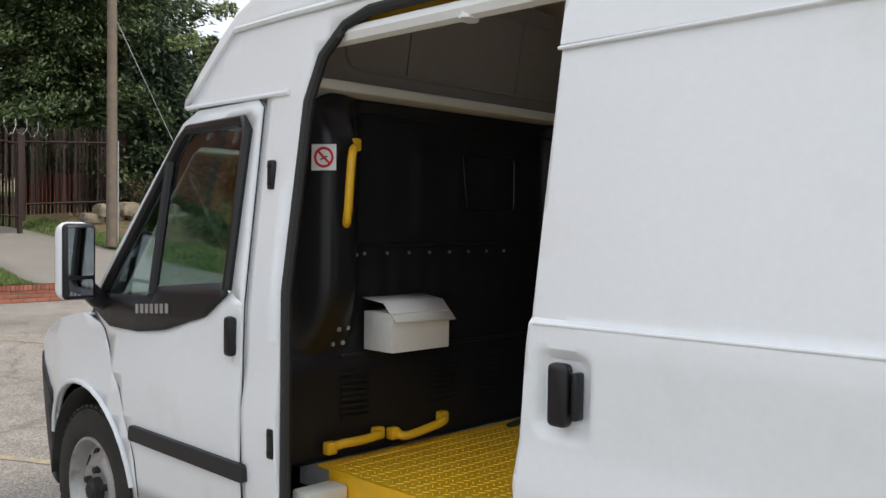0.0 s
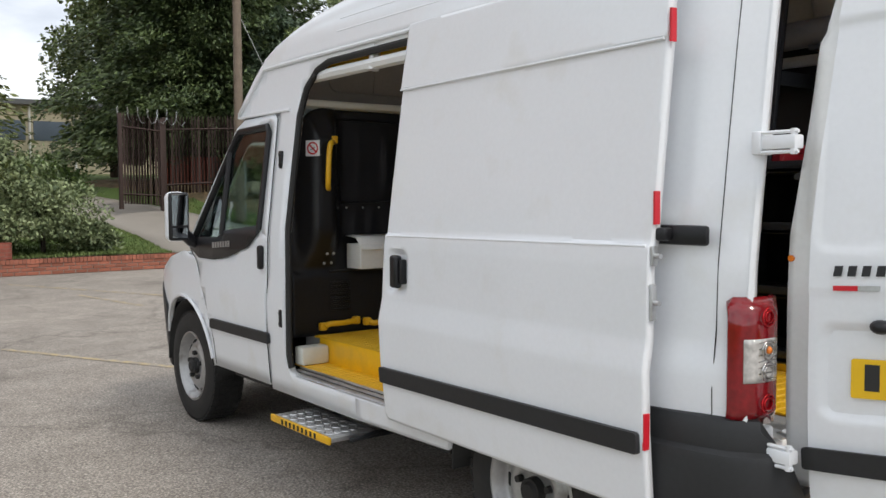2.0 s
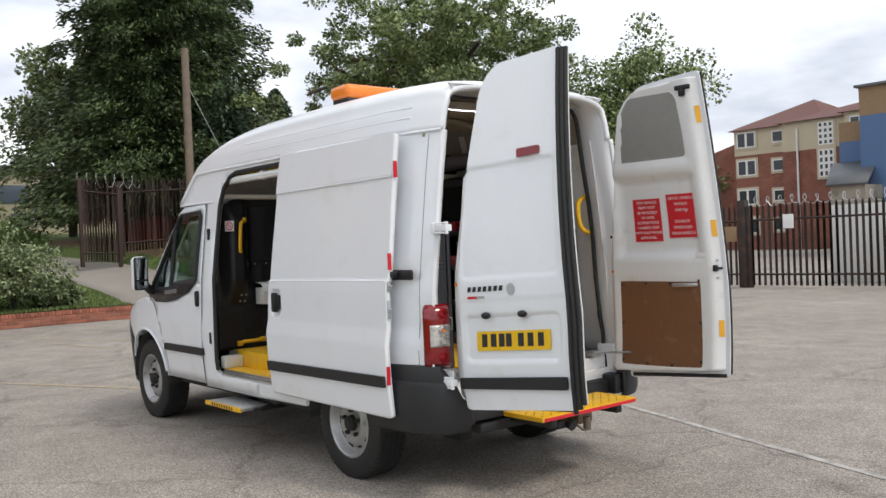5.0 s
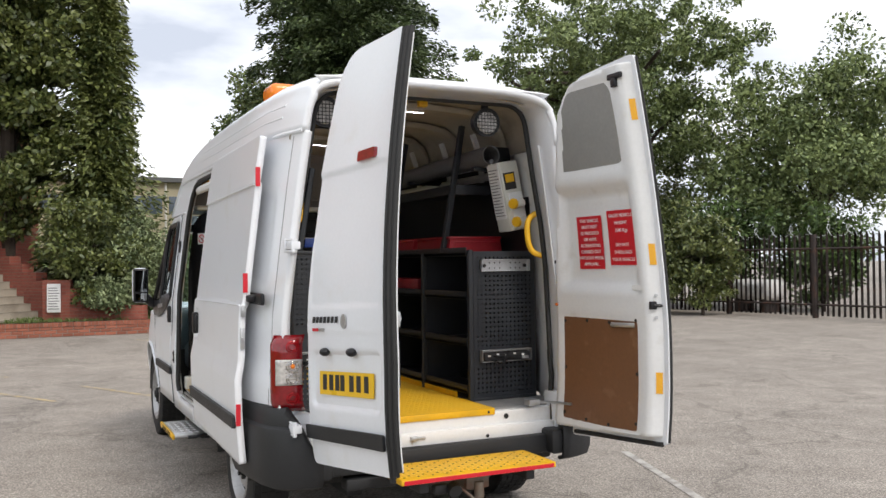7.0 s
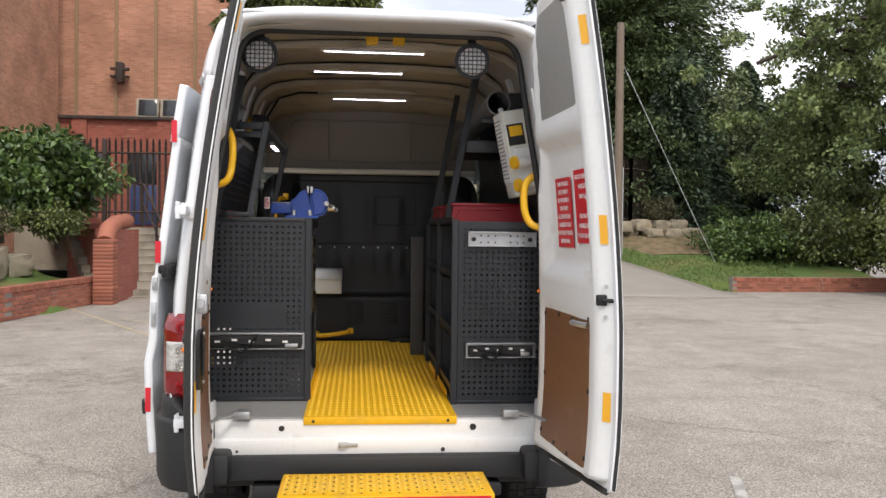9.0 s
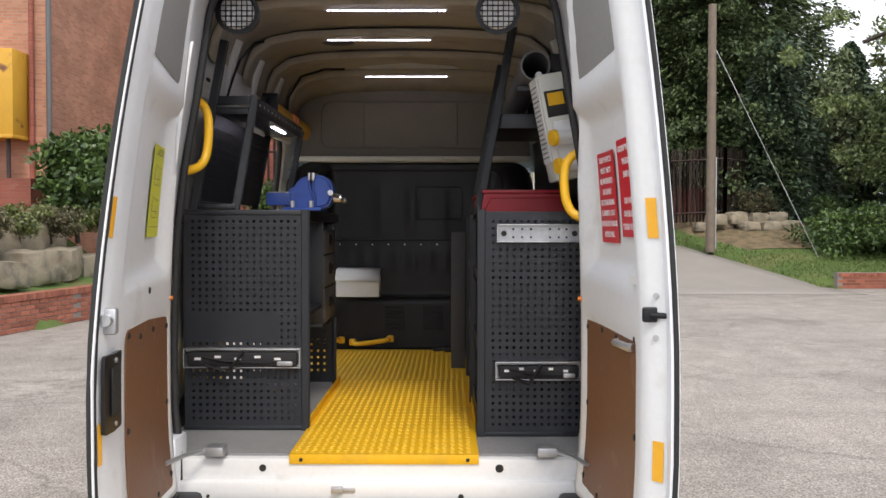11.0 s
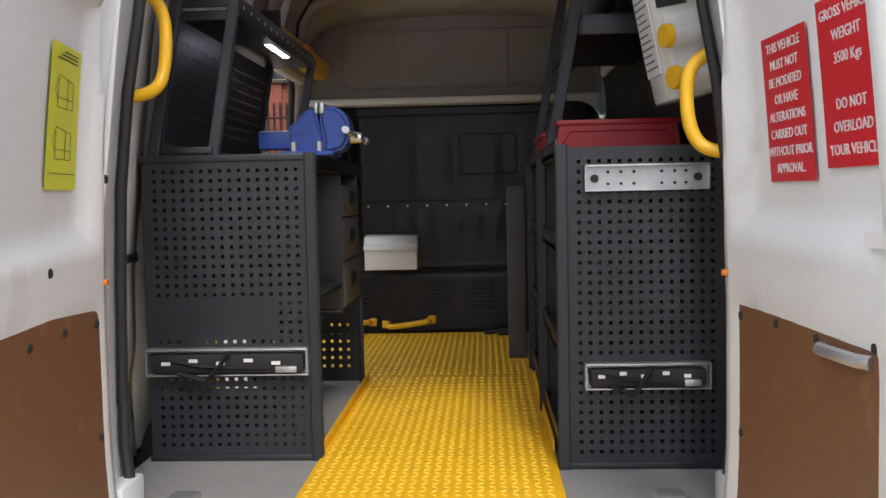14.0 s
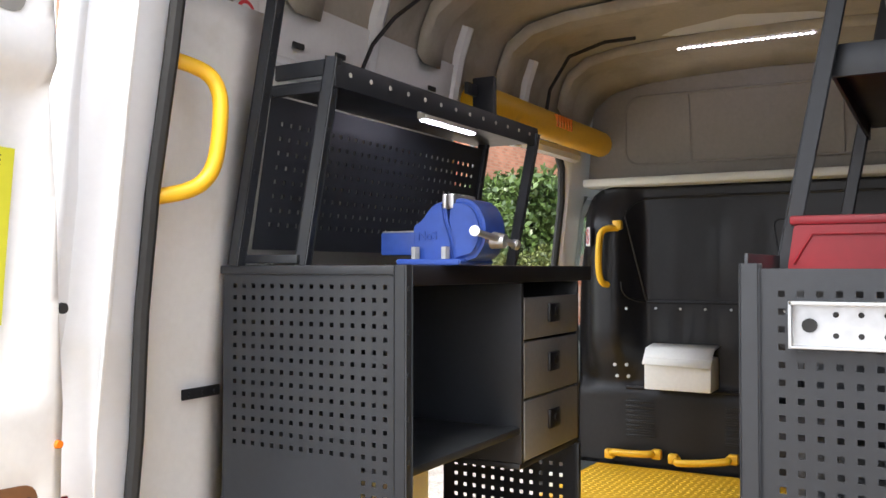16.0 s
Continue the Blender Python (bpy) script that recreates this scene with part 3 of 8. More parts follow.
    part("bezel", bm, BLACK_PL, mir)
    bm = B()
    box(bm, -3.807, -3.802, ym - 0.050, ym + 0.050, 1.30, 1.488, 0.0)
    box(bm, -3.807, -3.802, ym - 0.048, ym + 0.048, 1.222, 1.285, 0.0)
    part("mirror_glass", bm, MIRROR, mir)
    bm = B()
    tube(bm, [(-3.88, s * 0.93, 1.17), (-3.87, s * 1.0, 1.20), (-3.86, s * 1.06, 1.26)], 0.038, 10)
    part("arm", bm, BLACK_PL, mir)
# indicator on the wing
bm = B()
box(bm, -4.03, -3.99, -0.965, -0.945, 1.06, 1.095, 0.012)
part("side_repeater", bm, CLEAR_LENS, van)
# front bumper
bm = B()
ring = []
for z, f in ((0.26, 0.96), (0.42, 1.0), (0.6, 1.0), (0.7, 0.98)):
    ring.append([bm.verts.new((-5.06 * f + 0.03 - 0.0 + 0.30 * abs(k / 8) ** 3, 0.80 * k / 8, z)) for k in range(-8, 9)])
for r0, r1 in zip(ring, ring[1:]):
    for k in range(16):
        bm.faces.new((r0[k], r1[k], r1[k + 1], r0[k + 1]))
part("front_bumper", bm, BUMPER_PL, van, solid=0.04)
# number-free lettering badge on the window triangle, as slanted bars
bm = B()
for k in range(7):
    x = -3.56 + k * 0.038
    p = side(-1, 0.015)(x, 1.18)
    box(bm, x - 0.012, x + 0.012, p.y - 0.002, p.y, 1.165 + 0.003 * k, 1.20 + 0.003 * k, 0)
part("badge", bm, GALV, van, "silver badge as plain bars")

# underside and sills
bm = B()
box(bm, -4.8, -0.1, -0.80, 0.80, 0.36, 0.42, 0.02)
box(bm, -3.55, -1.35, -0.87, -0.80, 0.37, 0.44, 0.02)
box(bm, -3.55, -1.35, 0.80, 0.87, 0.37, 0.44, 0.02)
box(bm, -3.4, -0.2, -0.45, -0.35, 0.25, 0.36, 0.02)
box(bm, -3.4, -0.2, 0.35, 0.45, 0.25, 0.36, 0.02)
cyl(bm, (R_AX, -0.8, 0.34), (R_AX, 0.8, 0.34), 0.05)
cyl(bm, (R_AX, -0.13, 0.34), (R_AX, 0.13, 0.34), 0.14)
part("underbody", bm, RUBBER, van, "dark underbody")
for cx in (R_AX, F_AX):
    for s in (-1, 1):
        bm = B()
        prof = arch(cx, 0.385, 0.425, -4, 184, 16)
        v0 = [bm.verts.new((x, s * 0.94, z)) for x, z in prof]
        v1 = [bm.verts.new((x, s * 0.62, z)) for x, z in prof]
        for k in range(len(prof) - 1):
            bm.faces.new((v0[k], v0[k + 1], v1[k + 1], v1[k]))
        bm.faces.new(v1)
        part("wheel_housing", bm, RUBBER, van, solid=0.01)


# wheels
def spun(cx, cz, y_of, prof, n=48):
    """A form turned about a wheel's axle: pairs of depth and radius."""
    bm = B()
    rings = [[bm.verts.new((cx + r * math.cos(2 * math.pi * k / n), y_of(a), cz + r * math.sin(2 * math.pi * k / n))) for a, r in prof] for k in range(n)]
    for k in range(n):
        r0, r1 = rings[k], rings[(k + 1) % n]
        for j in range(len(prof) - 1):
            bm.faces.new((r0[j], r0[j + 1], r1[j + 1], r1[j]))
    bmesh.ops.remove_doubles(bm, verts=bm.verts[:], dist=0.0004)
    return bm


def wheel(cx, s):
    yo = s * 0.94 if cx < -3 else s * 0.90
    w, R, cz = 0.215, 0.362, 0.362
    n = 48
    y_t = lambda a: yo - s * w * (0.5 + a)
    bm = spun(cx, cz, y_t, [(-0.46, 0.222), (-0.5, 0.232), (-0.53, 0.27), (-0.53, 0.30), (-0.47, R - 0.015), (-0.36, R - 0.003), (0.36, R - 0.003), (0.47, R - 0.015), (0.53, 0.30), (0.5, 0.232)])
    for k in range(n):   # tread blocks
        a = 2 * math.pi * (k + 0.5) / n
        for row in (-0.38, -0.19, 0.0, 0.19, 0.38):
            m = Matrix.Translation((cx, y_t(row), cz)) @ Matrix.Rotation(-a + (0.03 if row > 0 else 0), 4, "Y") @ Matrix.Translation((R - 0.001, 0, 0))
            box(bm, -0.008, 0.003, -0.016, 0.016, -0.018, 0.018, 0, m=m)
    bmesh.ops.recalc_face_normals(bm, faces=bm.faces[:])
    tyre = part("wheel", bm, TYRE, van, "black tyre on a silver steel wheel")
    y_r = lambda a: yo - s * a
    bm = spun(cx, cz, y_r, [(0.03, 0.218), (0.002, 0.225), (0.0, 0.218), (0.010, 0.208), (0.045, 0.200), (0.058, 0.188), (0.060, 0.172), (0.045, 0.150), (0.030, 0.128), (0.026, 0.115), (0.032, 0.098), (0.038, 0.085), (0.038, 0.0)])
    bmesh.ops.recalc_face_normals(bm, faces=bm.faces[:])
    part("rim", bm, STEEL, tyre, "silver steel rim", solid=0.004)
    for k in range(10):   # oval hand holes
        a = 2 * math.pi * k / 10
        bm = B()
        m = Matrix.Translation((cx, yo - s * 0.050, cz)) @ Matrix.Rotation(-a, 4, "Y") @ Matrix.Translation((0.162, 0, 0)) @ Matrix.Rotation(-s * 0.55, 4, "Z")
        box(bm, -0.010, 0.010, -0.004, 0.004, -0.021, 0.021, 0.0035, m=m)
        part("rim_slot", bm, RUBBER, tyre)
    bm = B()
    cyl(bm, (cx, y_r(0.06), cz), (cx, y_r(0.0), cz), 0.056, 0.05, 24)
    cyl(bm, (cx, y_r(0.0), cz), (cx, y_r(-0.012), cz), 0.04, 0.03, 24)
    part("hub", bm, RUBBER, tyre, "dark hub cap")
    for k in range(5):
        a = 2 * math.pi * k / 5 + 0.3
        bm = B()
        cyl(bm, (cx + 0.085 * math.cos(a), y_r(0.045), cz + 0.085 * math.sin(a)), (cx + 0.085 * math.cos(a), y_r(0.008), cz + 0.085 * math.sin(a)), 0.017, 0.014, seg=8)
        part("wheel_nut", bm, RUBBER, tyre)


for cx in (R_AX, F_AX):
    for s in (-1, 1):
        wheel(cx, s)

# ---- rear frame: pillars, header, sill
HALF_OPEN = [(0.735, 0.66), (0.775, 0.95), (0.782, 1.25), (0.770, 1.50), (0.742, 1.74), (0.700, 1.97), (0.625, 2.45)]
OPEN = rounded([(-0.735, 0.66)] + HALF_OPEN + [(-y, z) for y, z in HALF_OPEN[:0:-1]], [0.02, 0.02, 0, 0, 0, 0, 0.2, 0.13, 0.13, 0.2, 0, 0, 0, 0], 6)


def seal_x(z):
    return -0.015 - 0.082 * smooth_step(0.72, 1.15, z)


bm = B()
outer, mid, inner = [], [], []
for y, z in OPEN:
    d = Vector((y, z - 1.5))
    f = max(0.0, min(1.0, (z - 2.05) / 0.4))
    zo = min(2.50, z + 0.07 * f) if z > 1 else z
    hw = half(0.1, min(zo, 2.5)) - 0.004
    yo = math.copysign(hw if abs(y) > 0.56 else hw * abs(y) / 0.60, y)
    if z > 2.40:
        zo = 2.478
        yo = y * 1.16
    outer.append(bm.verts.new((0.095, yo, zo)))
    mid.append(bm.verts.new((0.055, y * 1.075 if z < 2.40 else y * 1.06, z + 0.03 * f)))
    inner.append(bm.verts.new((seal_x(z) - 0.025, y * 1.005, z - 0.015 * f)))
n = len(OPEN)
for k in range(n):
    j = (k + 1) % n
    if OPEN[k][1] < 0.70 and OPEN[j][1] < 0.70:
        continue
    bm.faces.new((outer[k], outer[j], mid[j], mid[k]))
    bm.faces.new((mid[k], mid[j], inner[j], inner[k]))
bmesh.ops.recalc_face_normals(bm, faces=bm.faces[:])
rear = part("rear_frame", bm, WHITE, van, "white frame of the rear opening", solid=0.012)
bm = B()   # black rubber seal
loop = [p for p in OPEN if p[1] > 0.68]
i0 = max(range(len(OPEN)), key=lambda k: OPEN[k][0] - 10 * OPEN[k][1])
loop = [OPEN[(i0 + k) % n] for k in range(n)]
tube(bm, [(seal_x(z), y * 1.0, z - (0.008 if z > 2 else 0)) for y, z in loop if z > 0.70], 0.015, 8)
for s in (-1, 1):
    tube(bm, [(seal_x(1.0), s * 0.776, 1.0), (seal_x(0.85), s * 0.762, 0.85), (-0.016, s * 0.744, 0.74), (0.016, s * 0.737, 0.69), (0.018, s * 0.735, 0.60), (0.05, s * 0.733, 0.54)], 0.015, 8)
part("door_seal", bm, RUBBER, rear)
# lower rear corners down to the bumper, and the white sill
for s in (-1, 1):
    bm = B()
    box(bm, -0.06, 0.080, s * 0.725, s * 0.84, 0.5, 0.77, 0.01)
    part("rear_corner", bm, WHITE, van)
bm = B()
box(bm, -0.06, 0.012, -0.74, 0.74, 0.60, 0.685, 0.008)
box(bm, -0.06, 0.05, -0.74, 0.74, 0.535, 0.61, 0.012)
sill = part("rear_sill", bm, WHITE_IN, van, "white painted rear sill with plugged holes")
for y, z, r, x in ((-0.43, 0.652, 0.013, 0.012), (0.43, 0.652, 0.015, 0.012), (0.29, 0.56, 0.010, 0.05), (-0.56, 0.60, 0.010, 0.02), (0.55, 0.60, 0.010, 0.02), (-0.62, 0.56, 0.006, 0.05), (0.30, 0.60, 0.006, 0.04)):
    bm = B()
    cyl(bm, (x - 0.004, y, z), (x + 0.003, y, z), r, seg=14)
    part("plug", bm, RUBBER, sill)
bm = B()
box(bm, 0.045, 0.068, -0.175, -0.135, 0.575, 0.597, 0.003)
box(bm, 0.045, 0.058, -0.14, -0.09, 0.577, 0.592, 0.002)
part("door_striker", bm, GALV, van)
# bumper: a bar across and two moulded corners
bm = B()
box(bm, 0.0, 0.10, -0.74, 0.74, 0.44, 0.545, 0.015)
for s in (-1, 1):
    box(bm, 0.02, 0.165, s * 0.64, s * 0.82, 0.44, 0.575, 0.02)
part("rear_bumper", bm, BUMPER_PL, van)
for s in (-1, 1):
    bm = B()
    path = [(-0.43, 0.968), (-0.2, 0.952), (-0.03, 0.930), (0.055, 0.907), (0.110, 0.868), (0.136, 0.805), (0.143, 0.745), (0.143, 0.70)]
    prof = [(-0.012, 0.802), (0.006, 0.797), (0.012, 0.78), (0.014, 0.715), (0.030, 0.702), (0.032, 0.69), (0.032, 0.47), (0.02, 0.435), (-0.02, 0.42)]
    ring = []
    for i, (x, y) in enumerate(path):
        a, b = Vector(path[max(0, i - 1)]), Vector(path[min(len(path) - 1, i + 1)])
        t = (b - a).normalized()
        nrm = Vector((-t.y, t.x))
        nrm = nrm if nrm.dot(Vector((x + 0.3, y - 0.3))) > 0 else -nrm
        ring.append([bm.verts.new((x + nrm.x * o, s * (y + nrm.y * o), min(z, 9.0 if i < 5 else (0.70 if i == 5 else 0.58)))) for o, z in prof])
    for r0, r1 in zip(ring, ring[1:]):
        for k in range(len(prof) - 1):
            bm.faces.new((r0[k], r1[k], r1[k + 1], r0[k + 1]))
    bmesh.ops.recalc_face_normals(bm, faces=bm.faces[:])
    part("rear_bumper_corner", bm, BUMPER_PL, van, solid=0.02)
# tail lamps wrapped round the corners
LAMP = [(0.040, 0.914), (0.054, 0.930), (0.076, 0.930), (0.098, 0.914), (0.116, 0.884), (0.125, 0.845), (0.126, 0.810), (0.121, 0.784), (0.098, 0.778)]


def lamp_skin(s, z0, z1, grow, k0, k1):
    bm = B()
    rows = []
    for i in range(9):
        z = z0 + (z1 - z0) * i / 8
        row = []
        for k in range(k0, k1 + 1):
            x, y = LAMP[k]
            e = max(0.0, 1.0 - min(z - 0.795, 1.172 - z) / 0.022)
            x, y = x - 0.018 * e * e + grow * 0.7, y - 0.018 * e * e + grow * 0.7
            row.append(bm.verts.new((x, s * y, z - (0.03 * max(0, 2 - k) / 2 if z > 1.15 else 0))))
        rows.append(row)
    for r0, r1 in zip(rows, rows[1:]):
        for k in range(len(r0) - 1):
            bm.faces.new((r0[k], r1[k], r1[k + 1], r0[k + 1]))
    bmesh.ops.recalc_face_normals(bm, faces=bm.faces[:])
    return bm


for s in (-1, 1):
    tl = part("tail_lamp", lamp_skin(s, 0.795, 1.172, 0.0, 0, 8), RED_LENS, van, "red tail lamp with clear middle", solid=0.006, off=s)
    cl = part("clear_lens", lamp_skin(s, 0.925, 1.052, 0.003, 3, 7), CLEAR_LENS, tl, "clear middle lens over an amber bulb", solid=0.003, off=s)
    # facets behind the lenses, bulbs in round cups
    for z, mat in ((0.86, RED_CUP), (0.955, CUP), (1.018, CUP), (1.115, RED_CUP)):
        bm = B()
        for r0, r1 in ((0.034, 0.029), (0.022, 0.017)):
            n = 20
            a = [bm.verts.new((0.1275, s * (0.836 + r0 * math.cos(2 * math.pi * k / n)), z + r0 * 0.86 * math.sin(2 * math.pi * k / n))) for k in range(n)]
            b = [bm.verts.new((0.1305, s * (0.836 + r1 * math.cos(2 * math.pi * k / n)), z + r1 * 0.86 * math.sin(2 * math.pi * k / n))) for k in range(n)]
            for k in range(n):
                bm.faces.new((a[k], a[(k + 1) % n], b[(k + 1) % n], b[k]))
        bmesh.ops.recalc_face_normals(bm, faces=bm.faces[:])
        part("reflector_cup", bm, mat, tl, solid=0.002)
    bm = B()
    bmesh.ops.create_uvsphere(bm, u_segments=12, v_segments=8, radius=0.012, matrix=Matrix.Translation((0.126, s * 0.836, 1.018)))
    part("bulb", bm, AMBER, cl, "amber bulb")
    for k in range(7):
        bm = B()
        z = 0.932 + k * 0.018
        tube(bm, [(0.128, s * 0.80, z), (0.129, s * 0.84, z + 0.004), (0.121, s * 0.874, z)], 0.0025, 5)
        part("facet", bm, CUP, cl)

# ---- sliding door, pushed back along the side
def slid(x, z, d=0.0):
    return Vector((x, -(float(np.interp(z, PZ, PY)) + 0.045 + 0.03 * (x + 1.6) / 1.5 - d), z))


def slid_skin(x, z, d=0.0):
    """The door's outer skin: a sunken middle field between two creases, and a dished handle recess."""
    k = (x + 1.62) / 1.46
    field = smooth_step(1.300 + 0.015 * k, 1.312 + 0.015 * k, z) * (1 - smooth_step(1.925 + 0.012 * k, 1.933 + 0.012 * k, z))
    dish = press(x, z, -1.605, -1.44, 1.045, 1.25, 0.04, 0.028)
    return slid(x, z, d + 0.011 * field + 0.020 * dish)


bm = B()
outl = rounded([(-1.62, 0.50), (-0.145, 0.50), (-0.16, 2.20), (-1.60, 2.215), (-1.625, 1.3), (-1.643, 0.95)], [0.03, 0.02, 0.02, 0.02, 0, 0], 4)
sheet(bm, outl, slid_skin, step=0.0125)
sd = part("sliding_door", bm, WHITE, van, "white sliding door standing open", solid=0.035, off=-1)
for z, dz, r, o in ((1.929, 0.012, 0.0045, 0.002), (1.300, 0.015, 0.0045, 0.001)):
    bm = B()
    tube(bm, [slid(x, z + dz * (x + 1.62) / 1.46, o) for x in np.linspace(-1.612, -0.165, 10)], r, 8)
    part("pressing", bm, WHITE, sd)
bm = B()
sheet(bm, rounded([(-1.625, 0.665), (-0.16, 0.685), (-0.16, 0.752), (-1.625, 0.732)], 0.012), lambda x, z, d=0: slid(x, z, d - 0.018), depth=0.018)
part("rubbing_strip", bm, BUMPER_PL, sd, "black rubbing strip")
bm = B()
p = slid(-1.52, 1.15)
box(bm, -1.548, -1.495, p.y - 0.026, p.y + 0.012, 1.082, 1.222, 0.014, seg=3)
box(bm, -1.489, -1.473, p.y - 0.014, p.y + 0.018, 1.10, 1.205, 0.006)
part("handle", bm, BLACK_PL, sd, "black upright handle")
for z0, z1 in ((0.70, 0.81), (1.38, 1.48), (1.93, 2.03)):
    bm = B()
    p = slid(-0.15, (z0 + z1) / 2)
    box(bm, -0.149, -0.142, p.y + 0.002, p.y + 0.026, z0, z1, 0)
    part("reflector", bm, REFLECT_R, sd)
for z0, z1 in ((1.255, 1.315), (1.09, 1.20)):
    bm = B()
    p = slid(-0.14, z0)
    box(bm, -0.150, -0.138, p.y + 0.010, p.y + 0.034, z0, z1, 0.003)
    cyl(bm, (-0.14, p.y + 0.022, (z0 + z1) / 2), (-0.118, p.y + 0.022, (z0 + z1) / 2), 0.008, seg=10)
    part("latch", bm, GALV, sd)
# track of the sliding door
bm = B()
y = -half(-0.4, 1.36)
box(bm, -1.28, 0.0, y - 0.010, y + 0.012, 1.318, 1.378, 0.01)
box(bm, -0.22, -0.12, y - 0.05, y, 1.33, 1.37, 0.01)
part("door_track", bm, BLACK_PL, van, "black sliding door track")

# ---------------------------------------------------------------- open rear doors
def rear_door(s, width, label, swing, hinge):
    """One rear door standing open; s is its side, u runs from hinge to free edge, w grows towards the opening."""
    def place(u, z, w=0.0):
        k = max(0.0, z - 1.15) / 1.35
        lean = (0.155 if s < 0 else 0.125) * k ** 1.7
        low = 0.03 * max(0.0, (0.95 - z) / 0.4) ** 2
        x = 0.19 + u * (1.0 - 0.02 * k) - (0.14 if s < 0 else 0.055) * k * u / width
        y = hinge + swing * u - lean - low - w * 0.78 - 0.035 * math.sin(math.pi * min(1, max(0, u / width)) * 0.5) ** 2
        return Vector((x, s * y, z))
    W_ = width
    lip = W_ + 0.075 if s < 0 else W_ - 0.012    # edge of the inner panel; the left one laps past its skin
    lip_w = 0.03 if s < 0 else 0.006

    def base(u):
        return 0.095 - 0.065 * max(0.0, u) if s < 0 else 0.085
    top = 0.07 if s < 0 else 0.03
    outl = rounded([(0.03, 0.555), (W_, 0.62), (W_, 2.515 + top), (0.25, 2.475 + top), (0.14, 2.36 + top), (0.075, 1.95), (0.03, 1.35)], [0.04, 0.02, 0.04, 0.10, 0.15, 0, 0], 6)
    def skin(u, z, w=0.0):
        if s < 0 and w < 0.001:
            zz = z - 0.067 * u
            w += 0.024 * press(u, zz, 0.055, 0.715, 0.825, 1.105, 0.05, 0.03) + 0.007 * press(u, z - 0.05 * u, 0.045, 0.735, 1.305, 1.945, 0.04, 0.012)
            w += 0.005 * smooth_step(1.950, 1.940, z - 0.05 * u) + 0.005 * smooth_step(1.190, 1.178, z - 0.055 * u)
        return place(u, z, w)
    bm = B()
    sheet(bm, outl, skin, step=0.0125 if s < 0 else 0.08, depth=0.03)
    door = part("rear_door", bm, WHITE, van, label)
    # inner frame: rim boxes round sunken fields
    bm = B()
    inn = rounded([(-0.07, 0.60), (lip, 0.655), (lip, 2.48 + top), (0.22, 2.44 + top), (0.10, 2.33 + top), (0.0, 1.95), (-0.07, 1.35)], [0.05, 0.02, 0.03, 0.10, 0.15, 0, 0], 6)
    lo, hi = 0.0, W_ - 0.145

    # the inner panel is one skin with pressed-in fields
    cells = B()
    sheet(cells, inn, lambda u, z, d=0: Vector((u, 0, z)), step=0.0215)

    def depth_at(u, z):
        hl = lo + 0.13 * max(0.0, (z - 1.5) / 0.9) ** 1.3

        def inside(u0, u1, z0, z1, soft):
            a = min(u - u0, u1 - u, z - z0, z1 - z)
            return max(0.0, min(1.0, a / soft))
        d = base(u)
        d -= 0.055 * inside(lo - 0.03, hi + 0.02, 1.36, 1.93, 0.055)
        d -= 0.016 * inside(hl - 0.02, hi + 0.0, 1.985, 2.465, 0.02)
        d -= 0.010 * inside(lo - 0.03, hi, 0.635, 1.235, 0.015)
        d = max(d, 0.038) if s < 0 else d
        e = min(1.0, max(0.0, (lip - u) / 0.075))
        return lip_w + (d - lip_w) * e
    for v in cells.verts:
        v.co = place(v.co.x, v.co.z, depth_at(v.co.x, v.co.z))
    part("inner_panel", cells, WHITE_IN, door, "white pressed inner panel", solid=0.004, angle=60)
    # blanked window, hardboard
    bm = B()
    sheet(bm, rounded([(lo + 0.07, 2.0), (hi - 0.02, 2.02), (hi - 0.04, 2.40), (hi - 0.10, 2.45), (lo + 0.19, 2.43), (lo + 0.11, 2.33)], 0.04), lambda u, z, d=0: place(u, z, base(u) - 0.014 + d), depth=0.004)
    part("blanked_window", bm, BLANK, door, "grey blanked window panel")
    bm = B()
    bl, bh = (lo - 0.022, hi - 0.06) if s < 0 else (lo - 0.02, hi - 0.01)
    sheet(bm, rounded([(bl, 0.635), (bh, 0.665), (bh, 1.255 if s < 0 else 1.235), (bl, 1.22)], 0.035), lambda u, z, d=0: place(u, z, base(u) - 0.008 + d), depth=0.005)
    board = part("hardboard_panel", bm, BROWN, door, "brown scuffed hardboard panel")
    for i, (u, z) in enumerate([(bl + 0.02, z) for z in (0.68, 0.93, 1.19)] + [(bh - 0.02, z) for z in (0.70, 0.95, 1.22)] + [(lo + k, 0.665) for k in (0.19, 0.38)] + [(lo + k, 1.20) for k in (0.19, 0.38)]):
        bm = B()
        cyl(bm, place(u, z, base(u) - 0.005), place(u, z, base(u) + 0.002), 0.010, 0.008, 12)
        part("clip", bm, RUBBER, board)
    bm = B()
    tube(bm, [place(hi - 0.22, 1.19, 0.084), place(hi - 0.20, 1.19, 0.10), place(hi - 0.06, 1.195, 0.10), place(hi - 0.04, 1.195, 0.084)], 0.012, 8)
    if s > 0:
        part("pull_handle", bm, GALV, door)
    else:
        bm.free()
    # rubber along the free edge and the outside
    bm = B()
    if s < 0:
        for du, w, r in ((0.006, 0.006, 0.014), (0.032, 0.013, 0.015), (0.058, 0.020, 0.013)):
            tube(bm, [place(W_ + du, z, w) for z in np.linspace(0.60 + du, 2.50 + top, 14)], r, 8)
    else:
        tube(bm, [place(W_ + 0.002, z, 0.012) for z in np.linspace(0.63, 2.50 + top, 14)], 0.007, 8)
    tube(bm, [place(u, 0.575 + 0.06 * u, 0.035) for u in np.linspace(0.06, W_ - 0.02, 8)], 0.012, 8)
    part("edge_seal", bm, RUBBER, door, "black rubber edge seal")
